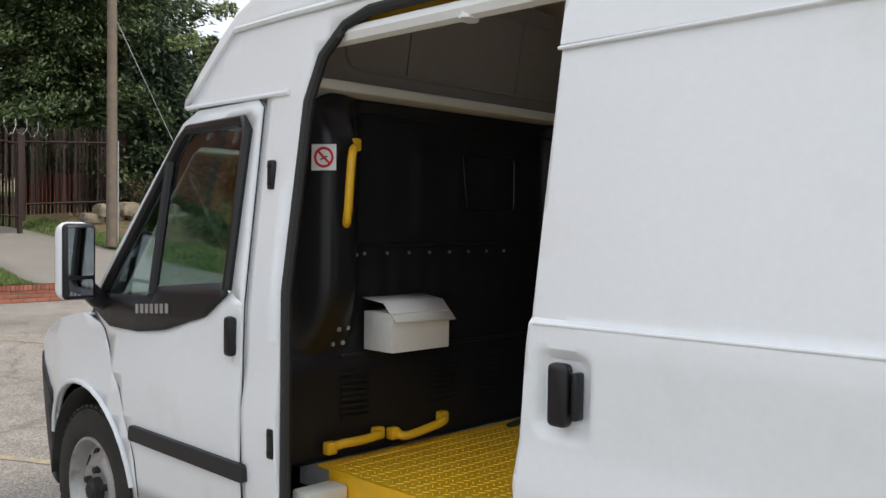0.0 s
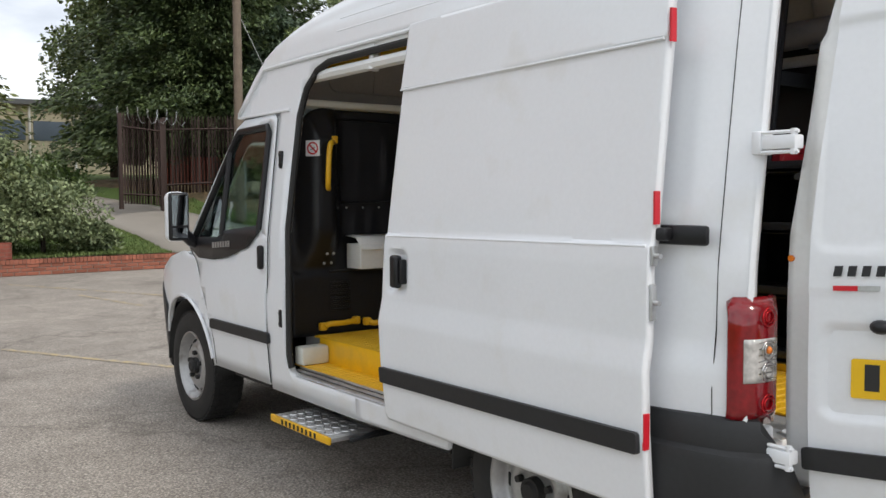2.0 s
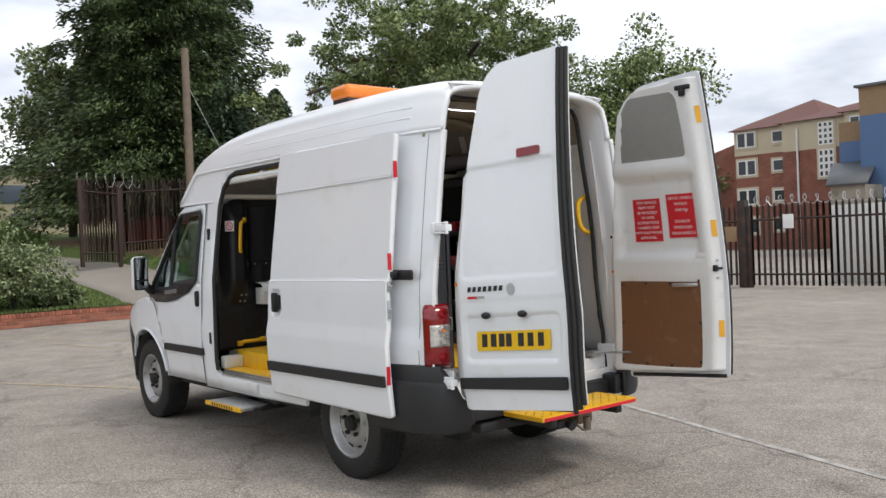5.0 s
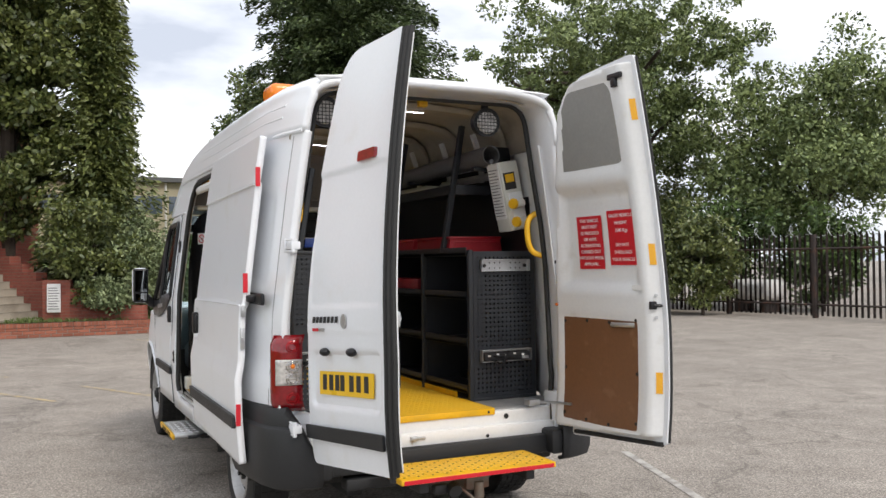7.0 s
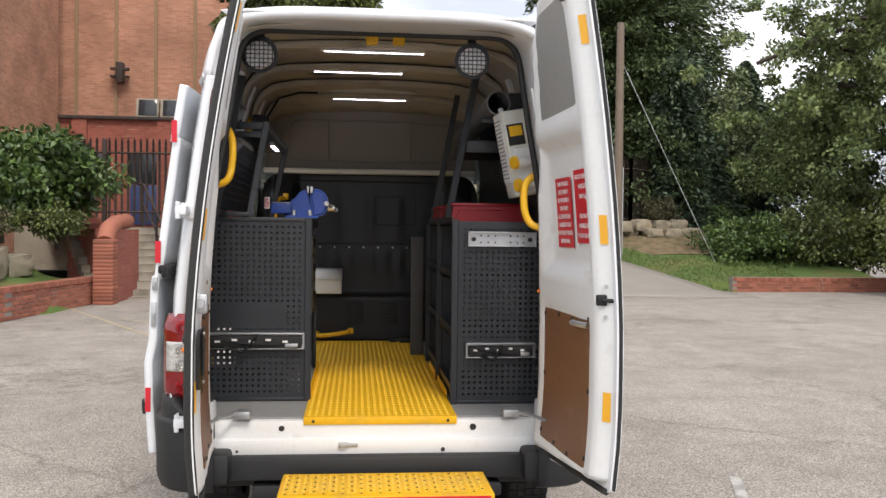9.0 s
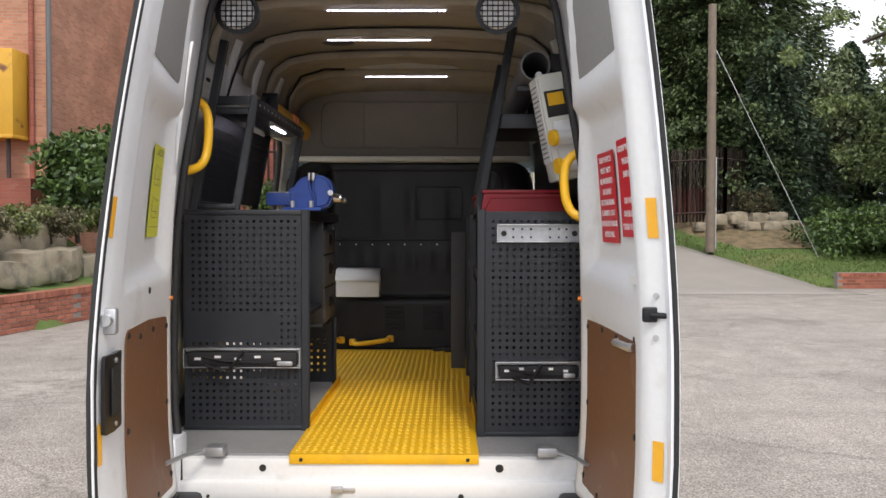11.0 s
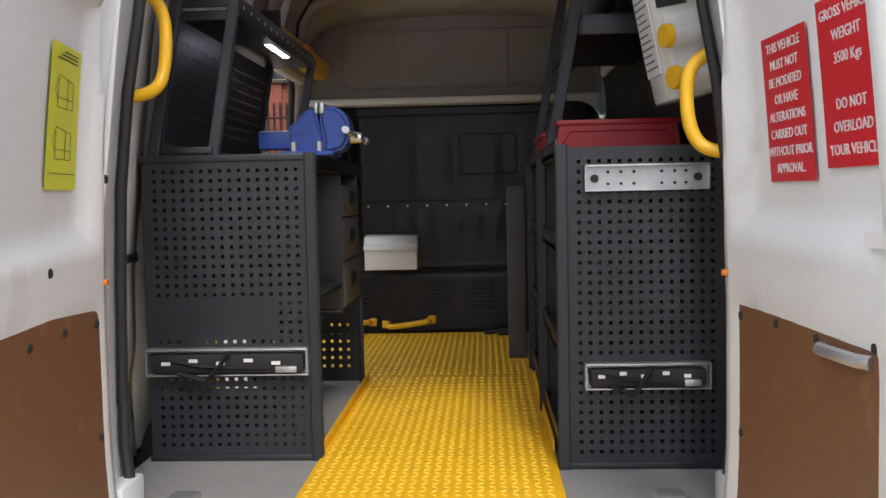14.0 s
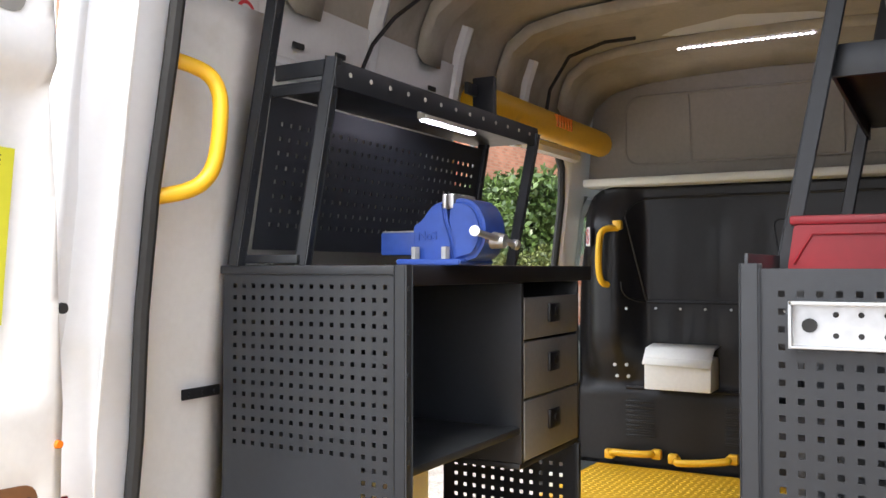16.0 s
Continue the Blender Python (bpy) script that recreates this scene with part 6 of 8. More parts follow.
# red cases on the shelf unit
for x0, x1, y0, y1 in ((-1.12, -0.62, 0.385, 0.77), (-1.68, -1.16, 0.37, 0.76)):
    rc = thing("storage_case", ((x0 + x1) / 2, (y0 + y1) / 2, 1.585), "red plastic storage case on the steel shelf unit", "case", group="red cases")
    bm = B()
    sheet(bm, rounded([(y0, 1.587), (y1, 1.587), (y1 - 0.012, 1.672), (y0 + 0.012, 1.672)], 0.006, 2), lambda u, v, w=0: Vector((x0 + w, u, v)), step=0, depth=x1 - x0)
    part("tray", bm, RED_BOX, rc)
    bm = B()
    box(bm, x0 - 0.004, x1 + 0.004, y0 + 0.004, y1 - 0.004, 1.672, 1.690, 0.005)
    part("lid", bm, RED_BOX, rc)
    bm = B()
    tube(bm, [(x1 + 0.002, y0 + 0.012, 1.60), (x1 + 0.002, y0 + 0.045, 1.655), (x1 + 0.002, y1 - 0.045, 1.655), (x1 + 0.002, y1 - 0.012, 1.60)], 0.003, 6)
    part("moulded_line", bm, RED_BOX, rc)
bm = B()
box(bm, -1.55, -1.15, 0.40, 0.78, 1.322, 1.42, 0.012)
solo("storage_case", bm, RED_BOX, "small red case inside the shelf unit", "case", group="red cases")

# --- transformer box with sockets on the wall
tb = thing("transformer_box", (-0.28, 0.66, 1.65), "off-white electrical box with yellow sockets on the van wall", "socket box")
MT = Matrix.Translation((-0.40, 0.735, 1.722)) @ Matrix.Rotation(radians(11), 4, "X") @ Matrix.Rotation(radians(8), 4, "Z")
bm = B()
box(bm, -0.07, 0.06, -0.07, 0.075, 0.0, 0.43, 0.012, m=MT)
part("casing", bm, OFFW, tb)
bm = B()
box(bm, 0.060, 0.064, -0.055, 0.03, 0.255, 0.36, 0.0, m=MT)
part("switch_panel", bm, INK, tb, "black switch panel")
bm = B()
box(bm, 0.064, 0.067, -0.045, 0.02, 0.30, 0.35, 0.0, m=MT)
part("switch_flap", bm, YELLOW_PL, tb)
bm = B()
box(bm, 0.055, 0.080, -0.045, 0.05, 0.01, 0.235, 0.006, m=MT)
part("socket_plate", bm, PAPER, tb)
for z in (0.05, 0.162):
    bm = B()
    a, b = MT @ Vector((0.105, 0.015, z)), MT @ Vector((0.125, -0.06, z + 0.005))
    cyl(bm, a, b, 0.028, 0.028, 20)
    sk = part("socket", bm, PAPER, tb, "white socket with yellow cap")
    bm = B()
    c = MT @ Vector((0.129, -0.078, z + 0.006))
    cyl(bm, b, c, 0.033, 0.030, 20)
    part("cap", bm, YELLOW_PL, sk)
bm = B()
box(bm, -0.064, 0.045, -0.0735, -0.0705, 0.08, 0.42, 0, m=MT)
part("instruction_label", bm, PAPER, tb, "white instruction label with grey lines")
bm = B()
for k in range(16):
    box(bm, -0.058, 0.036 - 0.012 * (k % 3), -0.0745, -0.0738, 0.10 + k * 0.019, 0.105 + k * 0.019, 0, m=MT)
part("label_print", bm, DRAWER, tb)["kind"] = "stuff"
# pipe carrier under the roof
pc = thing("pipe_carrier", (-1.3, 0.57, 2.1), "grey plastic pipe fixed under the roof", "pipe")
bm = B()
n = 28
for r, flip in ((0.062, 1), (0.055, -1)):
    a = [bm.verts.new((-0.44, 0.60 + r * math.cos(2 * math.pi * k / n), 2.19 + r * math.sin(2 * math.pi * k / n))) for k in range(n)]
    b = [bm.verts.new((-2.5, 0.60 + r * math.cos(2 * math.pi * k / n), 2.15 + r * math.sin(2 * math.pi * k / n))) for k in range(n)]
    for k in range(n):
        bm.faces.new((a[k], a[(k + 1) % n], b[(k + 1) % n], b[k]))
    if flip == 1:
        first = a
    else:
        for k in range(n):
            bm.faces.new((first[k], first[(k + 1) % n], a[(k + 1) % n], a[k]))
bmesh.ops.recalc_face_normals(bm, faces=bm.faces[:])
part("pipe", bm, PIPE, pc)
bm = B()
cyl(bm, (-0.46, 0.615, 2.155), (-2.3, 0.605, 2.115), 0.014)
part("rod", bm, ALU, pc)
for x in (-0.56, -1.6):
    bm = B()
    box(bm, x - 0.02, x + 0.02, 0.53, 0.70, 2.10, 2.125, 0.004)
    box(bm, x - 0.02, x + 0.02, 0.67, 0.80, 2.10, 2.26, 0.01)
    part("bracket", bm, CAB, pc)
# work lamps at the rear header
for y in (-0.56, 0.43):
    wl = thing("work_lamp", (-0.2, y, 2.43), "round black caged work lamp", "lamp", group="rear work lamps")
    bm = B()
    cyl(bm, (-0.24, y, 2.35), (-0.17, y, 2.345), 0.075, 0.085, 28)
    part("housing", bm, BLACK_PL, wl)
    bm = B()
    cyl(bm, (-0.172, y, 2.345), (-0.165, y, 2.345), 0.068, 0.062, 28)
    part("lens", bm, CLEAR_LENS, wl)
    for k in range(-3, 4):
        for ax in (0, 1):
            bm = B()
            L = math.sqrt(max(0.0, 0.072 ** 2 - (k * 0.02) ** 2))
            if ax:
                tube(bm, [(-0.16, y - L, 2.345 + k * 0.02), (-0.16, y + L, 2.345 + k * 0.02)], 0.0022, 5)
            else:
                tube(bm, [(-0.16, y + k * 0.02, 2.345 - L), (-0.16, y + k * 0.02, 2.345 + L)], 0.0022, 5)
            part("guard_wire", bm, BLACK_PL, wl)
    bm = B()
    box(bm, -0.215, -0.19, y - 0.02, y + 0.02, 2.42, 2.50, 0.004)
    part("bracket", bm, BLACK_PL, wl)
for y in (-0.04, 0.09):
    bm = B()
    box(bm, -0.36, -0.32, y - 0.03, y + 0.03, 2.44, 2.50, 0.01)
    part("hook", bm, YELLOW_PL, van, "small yellow roof hook")
bm = B()
box(bm, -0.42, -0.30, -0.868, -0.862, 1.29, 1.315, 0.002)
for x in (-0.40, -0.36, -0.32):
    cyl(bm, (x, -0.863, 1.302), (x, -0.858, 1.302), 0.005, seg=8)
part("pillar_bracket", bm, BLACK_PL, van)

# ---------------------------------------------------------------- steps and tow gear
rs = thing("rear_step", (0.32, 0.02, 0.40), "yellow metal rear step with a red reflective edge", "step")
bm = B()
box(bm, 0.15, 0.485, -0.41, 0.46, 0.455, 0.485, 0.006)
part("tread", bm, YELLOW, rs, "yellow scuffed tread")
bm = B()
bars(bm, 0.16, 0.47, -0.40, 0.45, 0.485, 0.026, 0.011)
part("grip_pattern", bm, YELLOW_GLINT, rs)["kind"] = "stuff"
for i in range(9):
    for j in range(22):
        if (i + j) % 2 == 0:
            bm = B()
            x, y = 0.185 + i * 0.033, -0.38 + j * 0.038
            cyl(bm, (x, y, 0.4845), (x, y, 0.4865), 0.0055, seg=8)
            part("tread_hole", bm, RUBBER, rs)
bm = B()
box(bm, 0.484, 0.488, -0.395, 0.445, 0.458, 0.478, 0)
part("red_edge", bm, REFLECT_R, rs, "red reflective edge")
bm = B()
box(bm, 0.05, 0.45, -0.30, -0.25, 0.40, 0.456, 0.005)
box(bm, 0.05, 0.45, 0.30, 0.35, 0.40, 0.456, 0.005)
box(bm, 0.0, 0.10, -0.55, 0.55, 0.36, 0.42, 0.01)
part("step_frame", bm, BUMPER_PL, rs)
th = thing("tow_bar", (0.3, 0.03, 0.36), "rusty grey tow bar below the rear step", "tow bar")
bm = B()
box(bm, 0.05, 0.40, 0.0, 0.07, 0.37, 0.44, 0.008)
box(bm, 0.38, 0.42, -0.03, 0.10, 0.38, 0.45, 0.008)
cyl(bm, (0.43, 0.035, 0.34), (0.43, 0.035, 0.42), 0.025)
part("bar", bm, TOW, th)
bm = B()
box(bm, 0.36, 0.41, -0.20, -0.12, 0.37, 0.42, 0.012, m=Matrix.Translation((0, 0, 0.0)))
cyl(bm, (0.40, -0.10, 0.40), (0.44, -0.10, 0.385), 0.035)
part("electric_socket", bm, BUMPER_PL, th)
bm = B()
tube(bm, [(0.40, -0.05, 0.39), (0.43, 0.0, 0.34), (0.42, 0.06, 0.335)], 0.008, 6)
part("chain", bm, TOW, th)
ss = thing("side_step", (-2.25, -0.97, 0.30), "aluminium tread side step with yellow edge", "step")
bm = B()
box(bm, -2.56, -1.97, -1.09, -0.84, 0.325, 0.35, 0.005)
part("tread", bm, ALU, ss)
bm = B()
bars(bm, -2.55, -1.98, -1.085, -0.85, 0.35, 0.045, 0.019)
part("tread_pattern", bm, ALU, ss)["kind"] = "stuff"
bm = B()
box(bm, -2.565, -1.965, -1.105, -1.088, 0.318, 0.354, 0.005)
ed = part("edge", bm, YELLOW_PL, ss, "yellow and black edge strip")
for k in range(9):
    bm = B()
    x = -2.44 + k * 0.042
    box(bm, x, x + 0.018, -1.107, -1.1052, 0.324, 0.35, 0, m=None)
    part("black_mark", bm, RUBBER, ed)
bm = B()
box(bm, -2.5, -2.46, -0.90, -0.6, 0.30, 0.326, 0.004)
part("arm", bm, BUMPER_PL, ss)
bm = B()
box(bm, -2.05, -2.01, -0.90, -0.6, 0.30, 0.326, 0.004)
part("arm", bm, BUMPER_PL, ss)
bm = B()
tube(bm, [(-1.95, -1.0, 0.33), (-1.93, -0.95, 0.335), (-1.95, -0.85, 0.345)], 0.012, 6)
part("release_lever", bm, BUMPER_PL, ss)

# ---------------------------------------------------------------- the car park's surroundings
BRICK = material("red_brick", (0.30, 0.105, 0.065), 0.85, var=0.2, scale=5, fine=90, bump=0.3, bump_scale=120, rand=0.28, per_object=True)
BRICK_J = material("red_brick_run", (0.30, 0.105, 0.065), 0.85, var=0.2, scale=5, fine=90, bump=0.3, rand=0.28)
MORTAR = material("grey_mortar", (0.25, 0.22, 0.19), 0.9, var=0.15, scale=8)
GRASS = material("mown_grass", (0.085, 0.14, 0.03), 0.9, var=0.3, scale=1.4, fine=90, bump=0.6, bump_scale=60, second=(0.15, 0.15, 0.05), second_at=(0.5, 0.7), second_scale=0.8)
DRY = material("dry_earth_bank", (0.19, 0.135, 0.075), 0.95, var=0.3, scale=3, fine=60, bump=0.6, bump_scale=30, second=(0.10, 0.085, 0.045), second_at=(0.45, 0.65), second_scale=4)
STONE = material("sandstone_boulder", (0.33, 0.28, 0.20), 0.9, var=0.25, scale=3, fine=40, bump=0.7, bump_scale=14, second=(0.17, 0.15, 0.115), second_at=(0.48, 0.66), second_scale=3)
CONCRETE = material("weathered_concrete", (0.33, 0.29, 0.235), 0.9, var=0.15, scale=3, bump=0.2, second=(0.22, 0.19, 0.15), second_at=(0.5, 0.7), second_scale=2)
BLACK_IRON = material("rusty_black_iron", (0.035, 0.025, 0.022), 0.7, var=0.35, scale=4, second=(0.09, 0.04, 0.025), second_at=(0.52, 0.7), second_scale=5)
RUST_BLACK = material("dark_brown_palisade", (0.045, 0.026, 0.022), 0.8, var=0.3, scale=4)
WOODPOLE = material("grey_timber_pole", (0.19, 0.15, 0.115), 0.9, var=0.25, scale=6)
BARK = material("dark_bark", (0.055, 0.042, 0.032), 0.95, var=0.3, scale=8, bump=0.5, bump_scale=30)
LINE_Y = material("worn_yellow_line", (0.42, 0.33, 0.19), 0.85, var=0.2, scale=5, second=(0.28, 0.25, 0.21), second_at=(0.42, 0.58), second_scale=9)
LINE_W = material("worn_white_line", (0.42, 0.40, 0.37), 0.85, var=0.2, scale=5, second=(0.28, 0.26, 0.24), second_at=(0.42, 0.58), second_scale=9)
DRIVE = material("pale_driveway", (0.27, 0.245, 0.215), 0.9, var=0.15, scale=1, fine=80, bump=0.3, bump_scale=80)


def brick_wall_material(name, col, col2, mortar, scale=1.0):
    m = bpy.data.materials.new(name)
    m.use_nodes = True
    nt = m.node_tree
    b = nt.nodes["Principled BSDF"]
    co = nt.nodes.new("ShaderNodeTexCoord")
    sep = nt.nodes.new("ShaderNodeSeparateXYZ")
    com = nt.nodes.new("ShaderNodeCombineXYZ")
    nt.links.new(co.outputs["Object"], sep.inputs[0])
    add = nt.nodes.new("ShaderNodeMath")
    add.operation = "ADD"
    nt.links.new(sep.outputs["X"], add.inputs[0])
    nt.links.new(sep.outputs["Y"], add.inputs[1])
    nt.links.new(add.outputs[0], com.inputs["X"])
    nt.links.new(sep.outputs["Z"], com.inputs["Y"])
    br = nt.nodes.new("ShaderNodeTexBrick")
    br.inputs["Scale"].default_value = scale
    br.inputs["Brick Width"].default_value, br.inputs["Row Height"].default_value = 0.225, 0.075
    br.inputs["Mortar Size"].default_value = 0.008
    br.inputs["Color1"].default_value, br.inputs["Color2"].default_value, br.inputs["Mortar"].default_value = (*col, 1), (*col2, 1), (*mortar, 1)
    nt.links.new(com.outputs[0], br.inputs["Vector"])
    n = nt.nodes.new("ShaderNodeTexNoise")
    n.inputs["Scale"].default_value, n.inputs["Detail"].default_value = 0.9, 8
    nt.links.new(co.outputs["Object"], n.inputs["Vector"])
    n2 = nt.nodes.new("ShaderNodeTexNoise")
    n2.inputs["Scale"].default_value, n2.inputs["Detail"].default_value = 5.0, 4
    st = nt.nodes.new("ShaderNodeVectorMath")
    st.operation = "MULTIPLY"
    st.inputs[1].default_value = (0.5, 0.5, 2.2)
    nt.links.new(co.outputs["Object"], st.inputs[0])
    nt.links.new(st.outputs[0], n2.inputs["Vector"])
    mr = nt.nodes.new("ShaderNodeMapRange")
    mr.inputs["From Min"].default_value, mr.inputs["From Max"].default_value, mr.inputs["To Min"].default_value, mr.inputs["To Max"].default_value = 0.3, 0.7, 0.78, 1.2
    nt.links.new(n.outputs["Fac"], mr.inputs["Value"])
    pale = nt.nodes.new("ShaderNodeMapRange")
    pale.inputs["From Min"].default_value, pale.inputs["From Max"].default_value, pale.inputs["To Max"].default_value = 0.62, 0.74, 0.5
    nt.links.new(n2.outputs["Fac"], pale.inputs["Value"])
    mx = nt.nodes.new("ShaderNodeMix")
    mx.data_type = "RGBA"
    mx.inputs[7].default_value = (0.45, 0.28, 0.2, 1)
    nt.links.new(pale.outputs["Result"], mx.inputs[0])
    nt.links.new(br.outputs["Color"], mx.inputs[6])
    vm = nt.nodes.new("ShaderNodeVectorMath")
    vm.operation = "SCALE"
    nt.links.new(mx.outputs[2], vm.inputs[0])
    nt.links.new(mr.outputs["Result"], vm.inputs["Scale"])
    nt.links.new(vm.outputs["Vector"], b.inputs["Base Color"])
    b.inputs["Roughness"].default_value = 0.88
    bp = nt.nodes.new("ShaderNodeBump")
    bp.inputs["Strength"].default_value, bp.inputs["Distance"].default_value = 0.5, 0.01
    nt.links.new(br.outputs["Fac"], bp.inputs["Height"])
    bp.invert = True
    nt.links.new(bp.outputs["Normal"], b.inputs["Normal"])
    return m


BIG_BRICK = brick_wall_material("orange_red_brickwork", (0.50, 0.235, 0.15), (0.38, 0.165, 0.10), (0.36, 0.25, 0.18))
DARK_BRICK = brick_wall_material("dark_red_brickwork", (0.33, 0.095, 0.065), (0.26, 0.07, 0.048), (0.24, 0.12, 0.09))
HOUSE_BRICK = brick_wall_material("house_brickwork", (0.25, 0.085, 0.055), (0.20, 0.065, 0.04), (0.2, 0.12, 0.09))
RENDER_Y = material("cream_render", (0.50, 0.43, 0.31), 0.9, var=0.08, scale=1.5)
ROOF_T = material("brown_roof_tiles", (0.13, 0.055, 0.045), 0.85, var=0.2, scale=3)
BLUE_W = material("blue_painted_wall", (0.09, 0.16, 0.30), 0.7, var=0.06, scale=1)
BUFF = material("buff_brick", (0.29, 0.19, 0.11), 0.9, var=0.15, scale=4)
SLATE = material("grey_lead_roof", (0.12, 0.125, 0.13), 0.6, var=0.15)
WIN_D = material("dark_window_glass", (0.03, 0.035, 0.04), 0.1, var=0.2, scale=1.5)
WIN_W = material("white_window_frame", (0.70, 0.69, 0.66), 0.5, var=0.04)
WARE = material("pale_warehouse_cladding", (0.47, 0.42, 0.30), 0.8, var=0.06, scale=0.6)
WIN_B = material("blue_grey_glazing", (0.12, 0.15, 0.19), 0.2, var=0.25, scale=0.4)
RUST_Y = material("rusty_yellow_steel", (0.60, 0.32, 0.03), 0.6, var=0.15, scale=2, second=(0.16, 0.06, 0.025), second_at=(0.60, 0.68), second_scale=2.2)
BLUE_DOOR = material("blue_door_paint", (0.035, 0.06, 0.17), 0.5, var=0.1)
LOG = material("cut_pale_wood", (0.45, 0.33, 0.2), 0.8, var=0.2)


def smooth01(a, b, x):
    t = max(0.0, min(1.0, (x - a) / (b - a)))
    return t * t * (3 - 2 * t)


def drive_centre(x):
    return float(np.interp(-x, (17.0, 19.5, 22.0, 24.0, 26.0, 30.0, 45.0), (7.1, 7.0, 6.6, 5.9, 5.1, 4.0, 1.0)))


def drive_half(x):
    return float(np.interp(-x, (17.0, 19.5, 22.0, 26.0, 45.0), (2.6, 2.3, 1.9, 1.5, 1.5)))


def drive_z(x):
    return float(np.interp(-x, (17.0, 19.0, 22.0, 26.0, 30.0, 45.0), (0.0, 0.05, 0.5, 1.22, 1.6, 2.3)))


def bank_z(x, y):
    d = drive_z(x)
    off = abs(y - drive_centre(x)) - drive_half(x)
    left = y < drive_centre(x)
    lift = 0.30 if left else 0.10
    z = d * (0.9 if left else 1.0) + lift * smooth01(0.0, 0.9, off)
    if left:
        z = max(z, 0.30 * smooth01(0.0, 0.8, off)) if x > -21 else z
    else:
        z += 0.35 * smooth01(0.3, 2.0, off) * smooth01(-21, -27, x)
    if not left and y > 9.7 and x > -19.4:
        return -0.3
    z += 0.03 * noise.noise(Vector((x * 0.7, y * 0.7, 0)))
    return z - 0.08 * (1 - smooth01(-0.25, 0.05, off))


def patch(xs, ys, fz, mat, name, label, cat, kind="structure"):
    bm = B()
    grid = [[bm.verts.new((x, y, fz(x, y))) for y in ys] for x in xs]
    for i in range(len(xs) - 1):
        for j in range(len(ys) - 1):
            bm.faces.new((grid[i][j], grid[i][j + 1], grid[i + 1][j + 1], grid[i + 1][j]))
    bmesh.ops.recalc_face_normals(bm, faces=bm.faces[:])
    for f in bm.faces:
        if f.normal.z < 0:
            f.normal_flip()
    return solo(name, bm, mat, label, cat, kind=kind)


patch(np.arange(-60, -17.2, 0.4), np.arange(-2.8, 15.2, 0.3), bank_z, GRASS, "grass_bank", "green grass bank rising beside the driveway", "lawn")
bm = B()
rows_ = []
for x in np.arange(-17.0, -46, -0.5):
    c, h = drive_centre(x), drive_half(x) + 0.1
    rows_.append([bm.verts.new((x, c + h * k / 4, drive_z(x) + 0.012)) for k in range(-4, 5)])
for r0, r1 in zip(rows_, rows_[1:]):
    for k in range(8):
        bm.faces.new((r0[k], r0[k + 1], r1[k + 1], r1[k]))
solo("driveway", bm, DRIVE, "pale worn driveway climbing to a gate", "road", kind="structure", solid=0.01)
# bare earth bank above the driveway
def earth_z(x, y):
    off = y - drive_centre(x) - drive_half(x)
    return bank_z(x, y) + 0.07 * smooth01(0.9, 1.3, off + 0.25 * noise.noise(Vector((x * 0.8, y * 0.8, 5)))) - 0.04


patch(np.arange(-33, -22.9, 0.3), np.arange(6.0, 13.1, 0.25), earth_z, DRY, "earth_bank", "dry bare earth bank below the rusty fence", "earth")
# painted bay lines
for (x0, y0, x1, y1, w, mat) in ((-7.9, -1.36, -5.4, -0.1, 0.09, LINE_Y), (-15.2, 0.1, -11.0, 1.9, 0.09, LINE_Y), (-14.6, -6.2, -6.6, -1.7, 0.09, LINE_Y), (-11.6, -4.2, -9.4, -2.2, 0.08, LINE_Y), (-12.6, 0.6, -10.6, 0.9, 0.09, LINE_Y),
                                 (-1.4, 2.3, 2.6, 1.0, 0.08, LINE_W)):
    bm = B()
    a, b = Vector((x0, y0, 0.004)), Vector((x1, y1, 0.004))
    n = Vector((-(b - a).y, (b - a).x, 0)).normalized() * w / 2
    k = 14
    L = [bm.verts.new(a.lerp(b, i / k) + n * (0.85 + 0.15 * noise.noise(Vector((i * 3.1, x0, 0))))) for i in range(k + 1)]
    R = [bm.verts.new(a.lerp(b, i / k) - n * (0.85 + 0.15 * noise.noise(Vector((i * 3.1, x0, 9))))) for i in range(k + 1)]
    for i in range(k):
        bm.faces.new((R[i], R[i + 1], L[i + 1], L[i]))
    solo("painted_line", bm, mat, "worn painted bay line on the asphalt", "line", kind="structure")


# ---- low brick walls: every brick of the nearer runs is a piece of its own
def brick_mesh(l, h, w):
    bm = B()
    box(bm, -l / 2, l / 2, -w / 2, w / 2, -h / 2, h / 2, 0.006, seg=1)
    me = finish(bm)
    me.materials.append(BRICK)
    return me


BRICKS = [brick_mesh(0.215, 0.065, 0.1025), brick_mesh(0.21, 0.064, 0.100), brick_mesh(0.1025, 0.065, 0.1025)]
rb = random.Random(4)


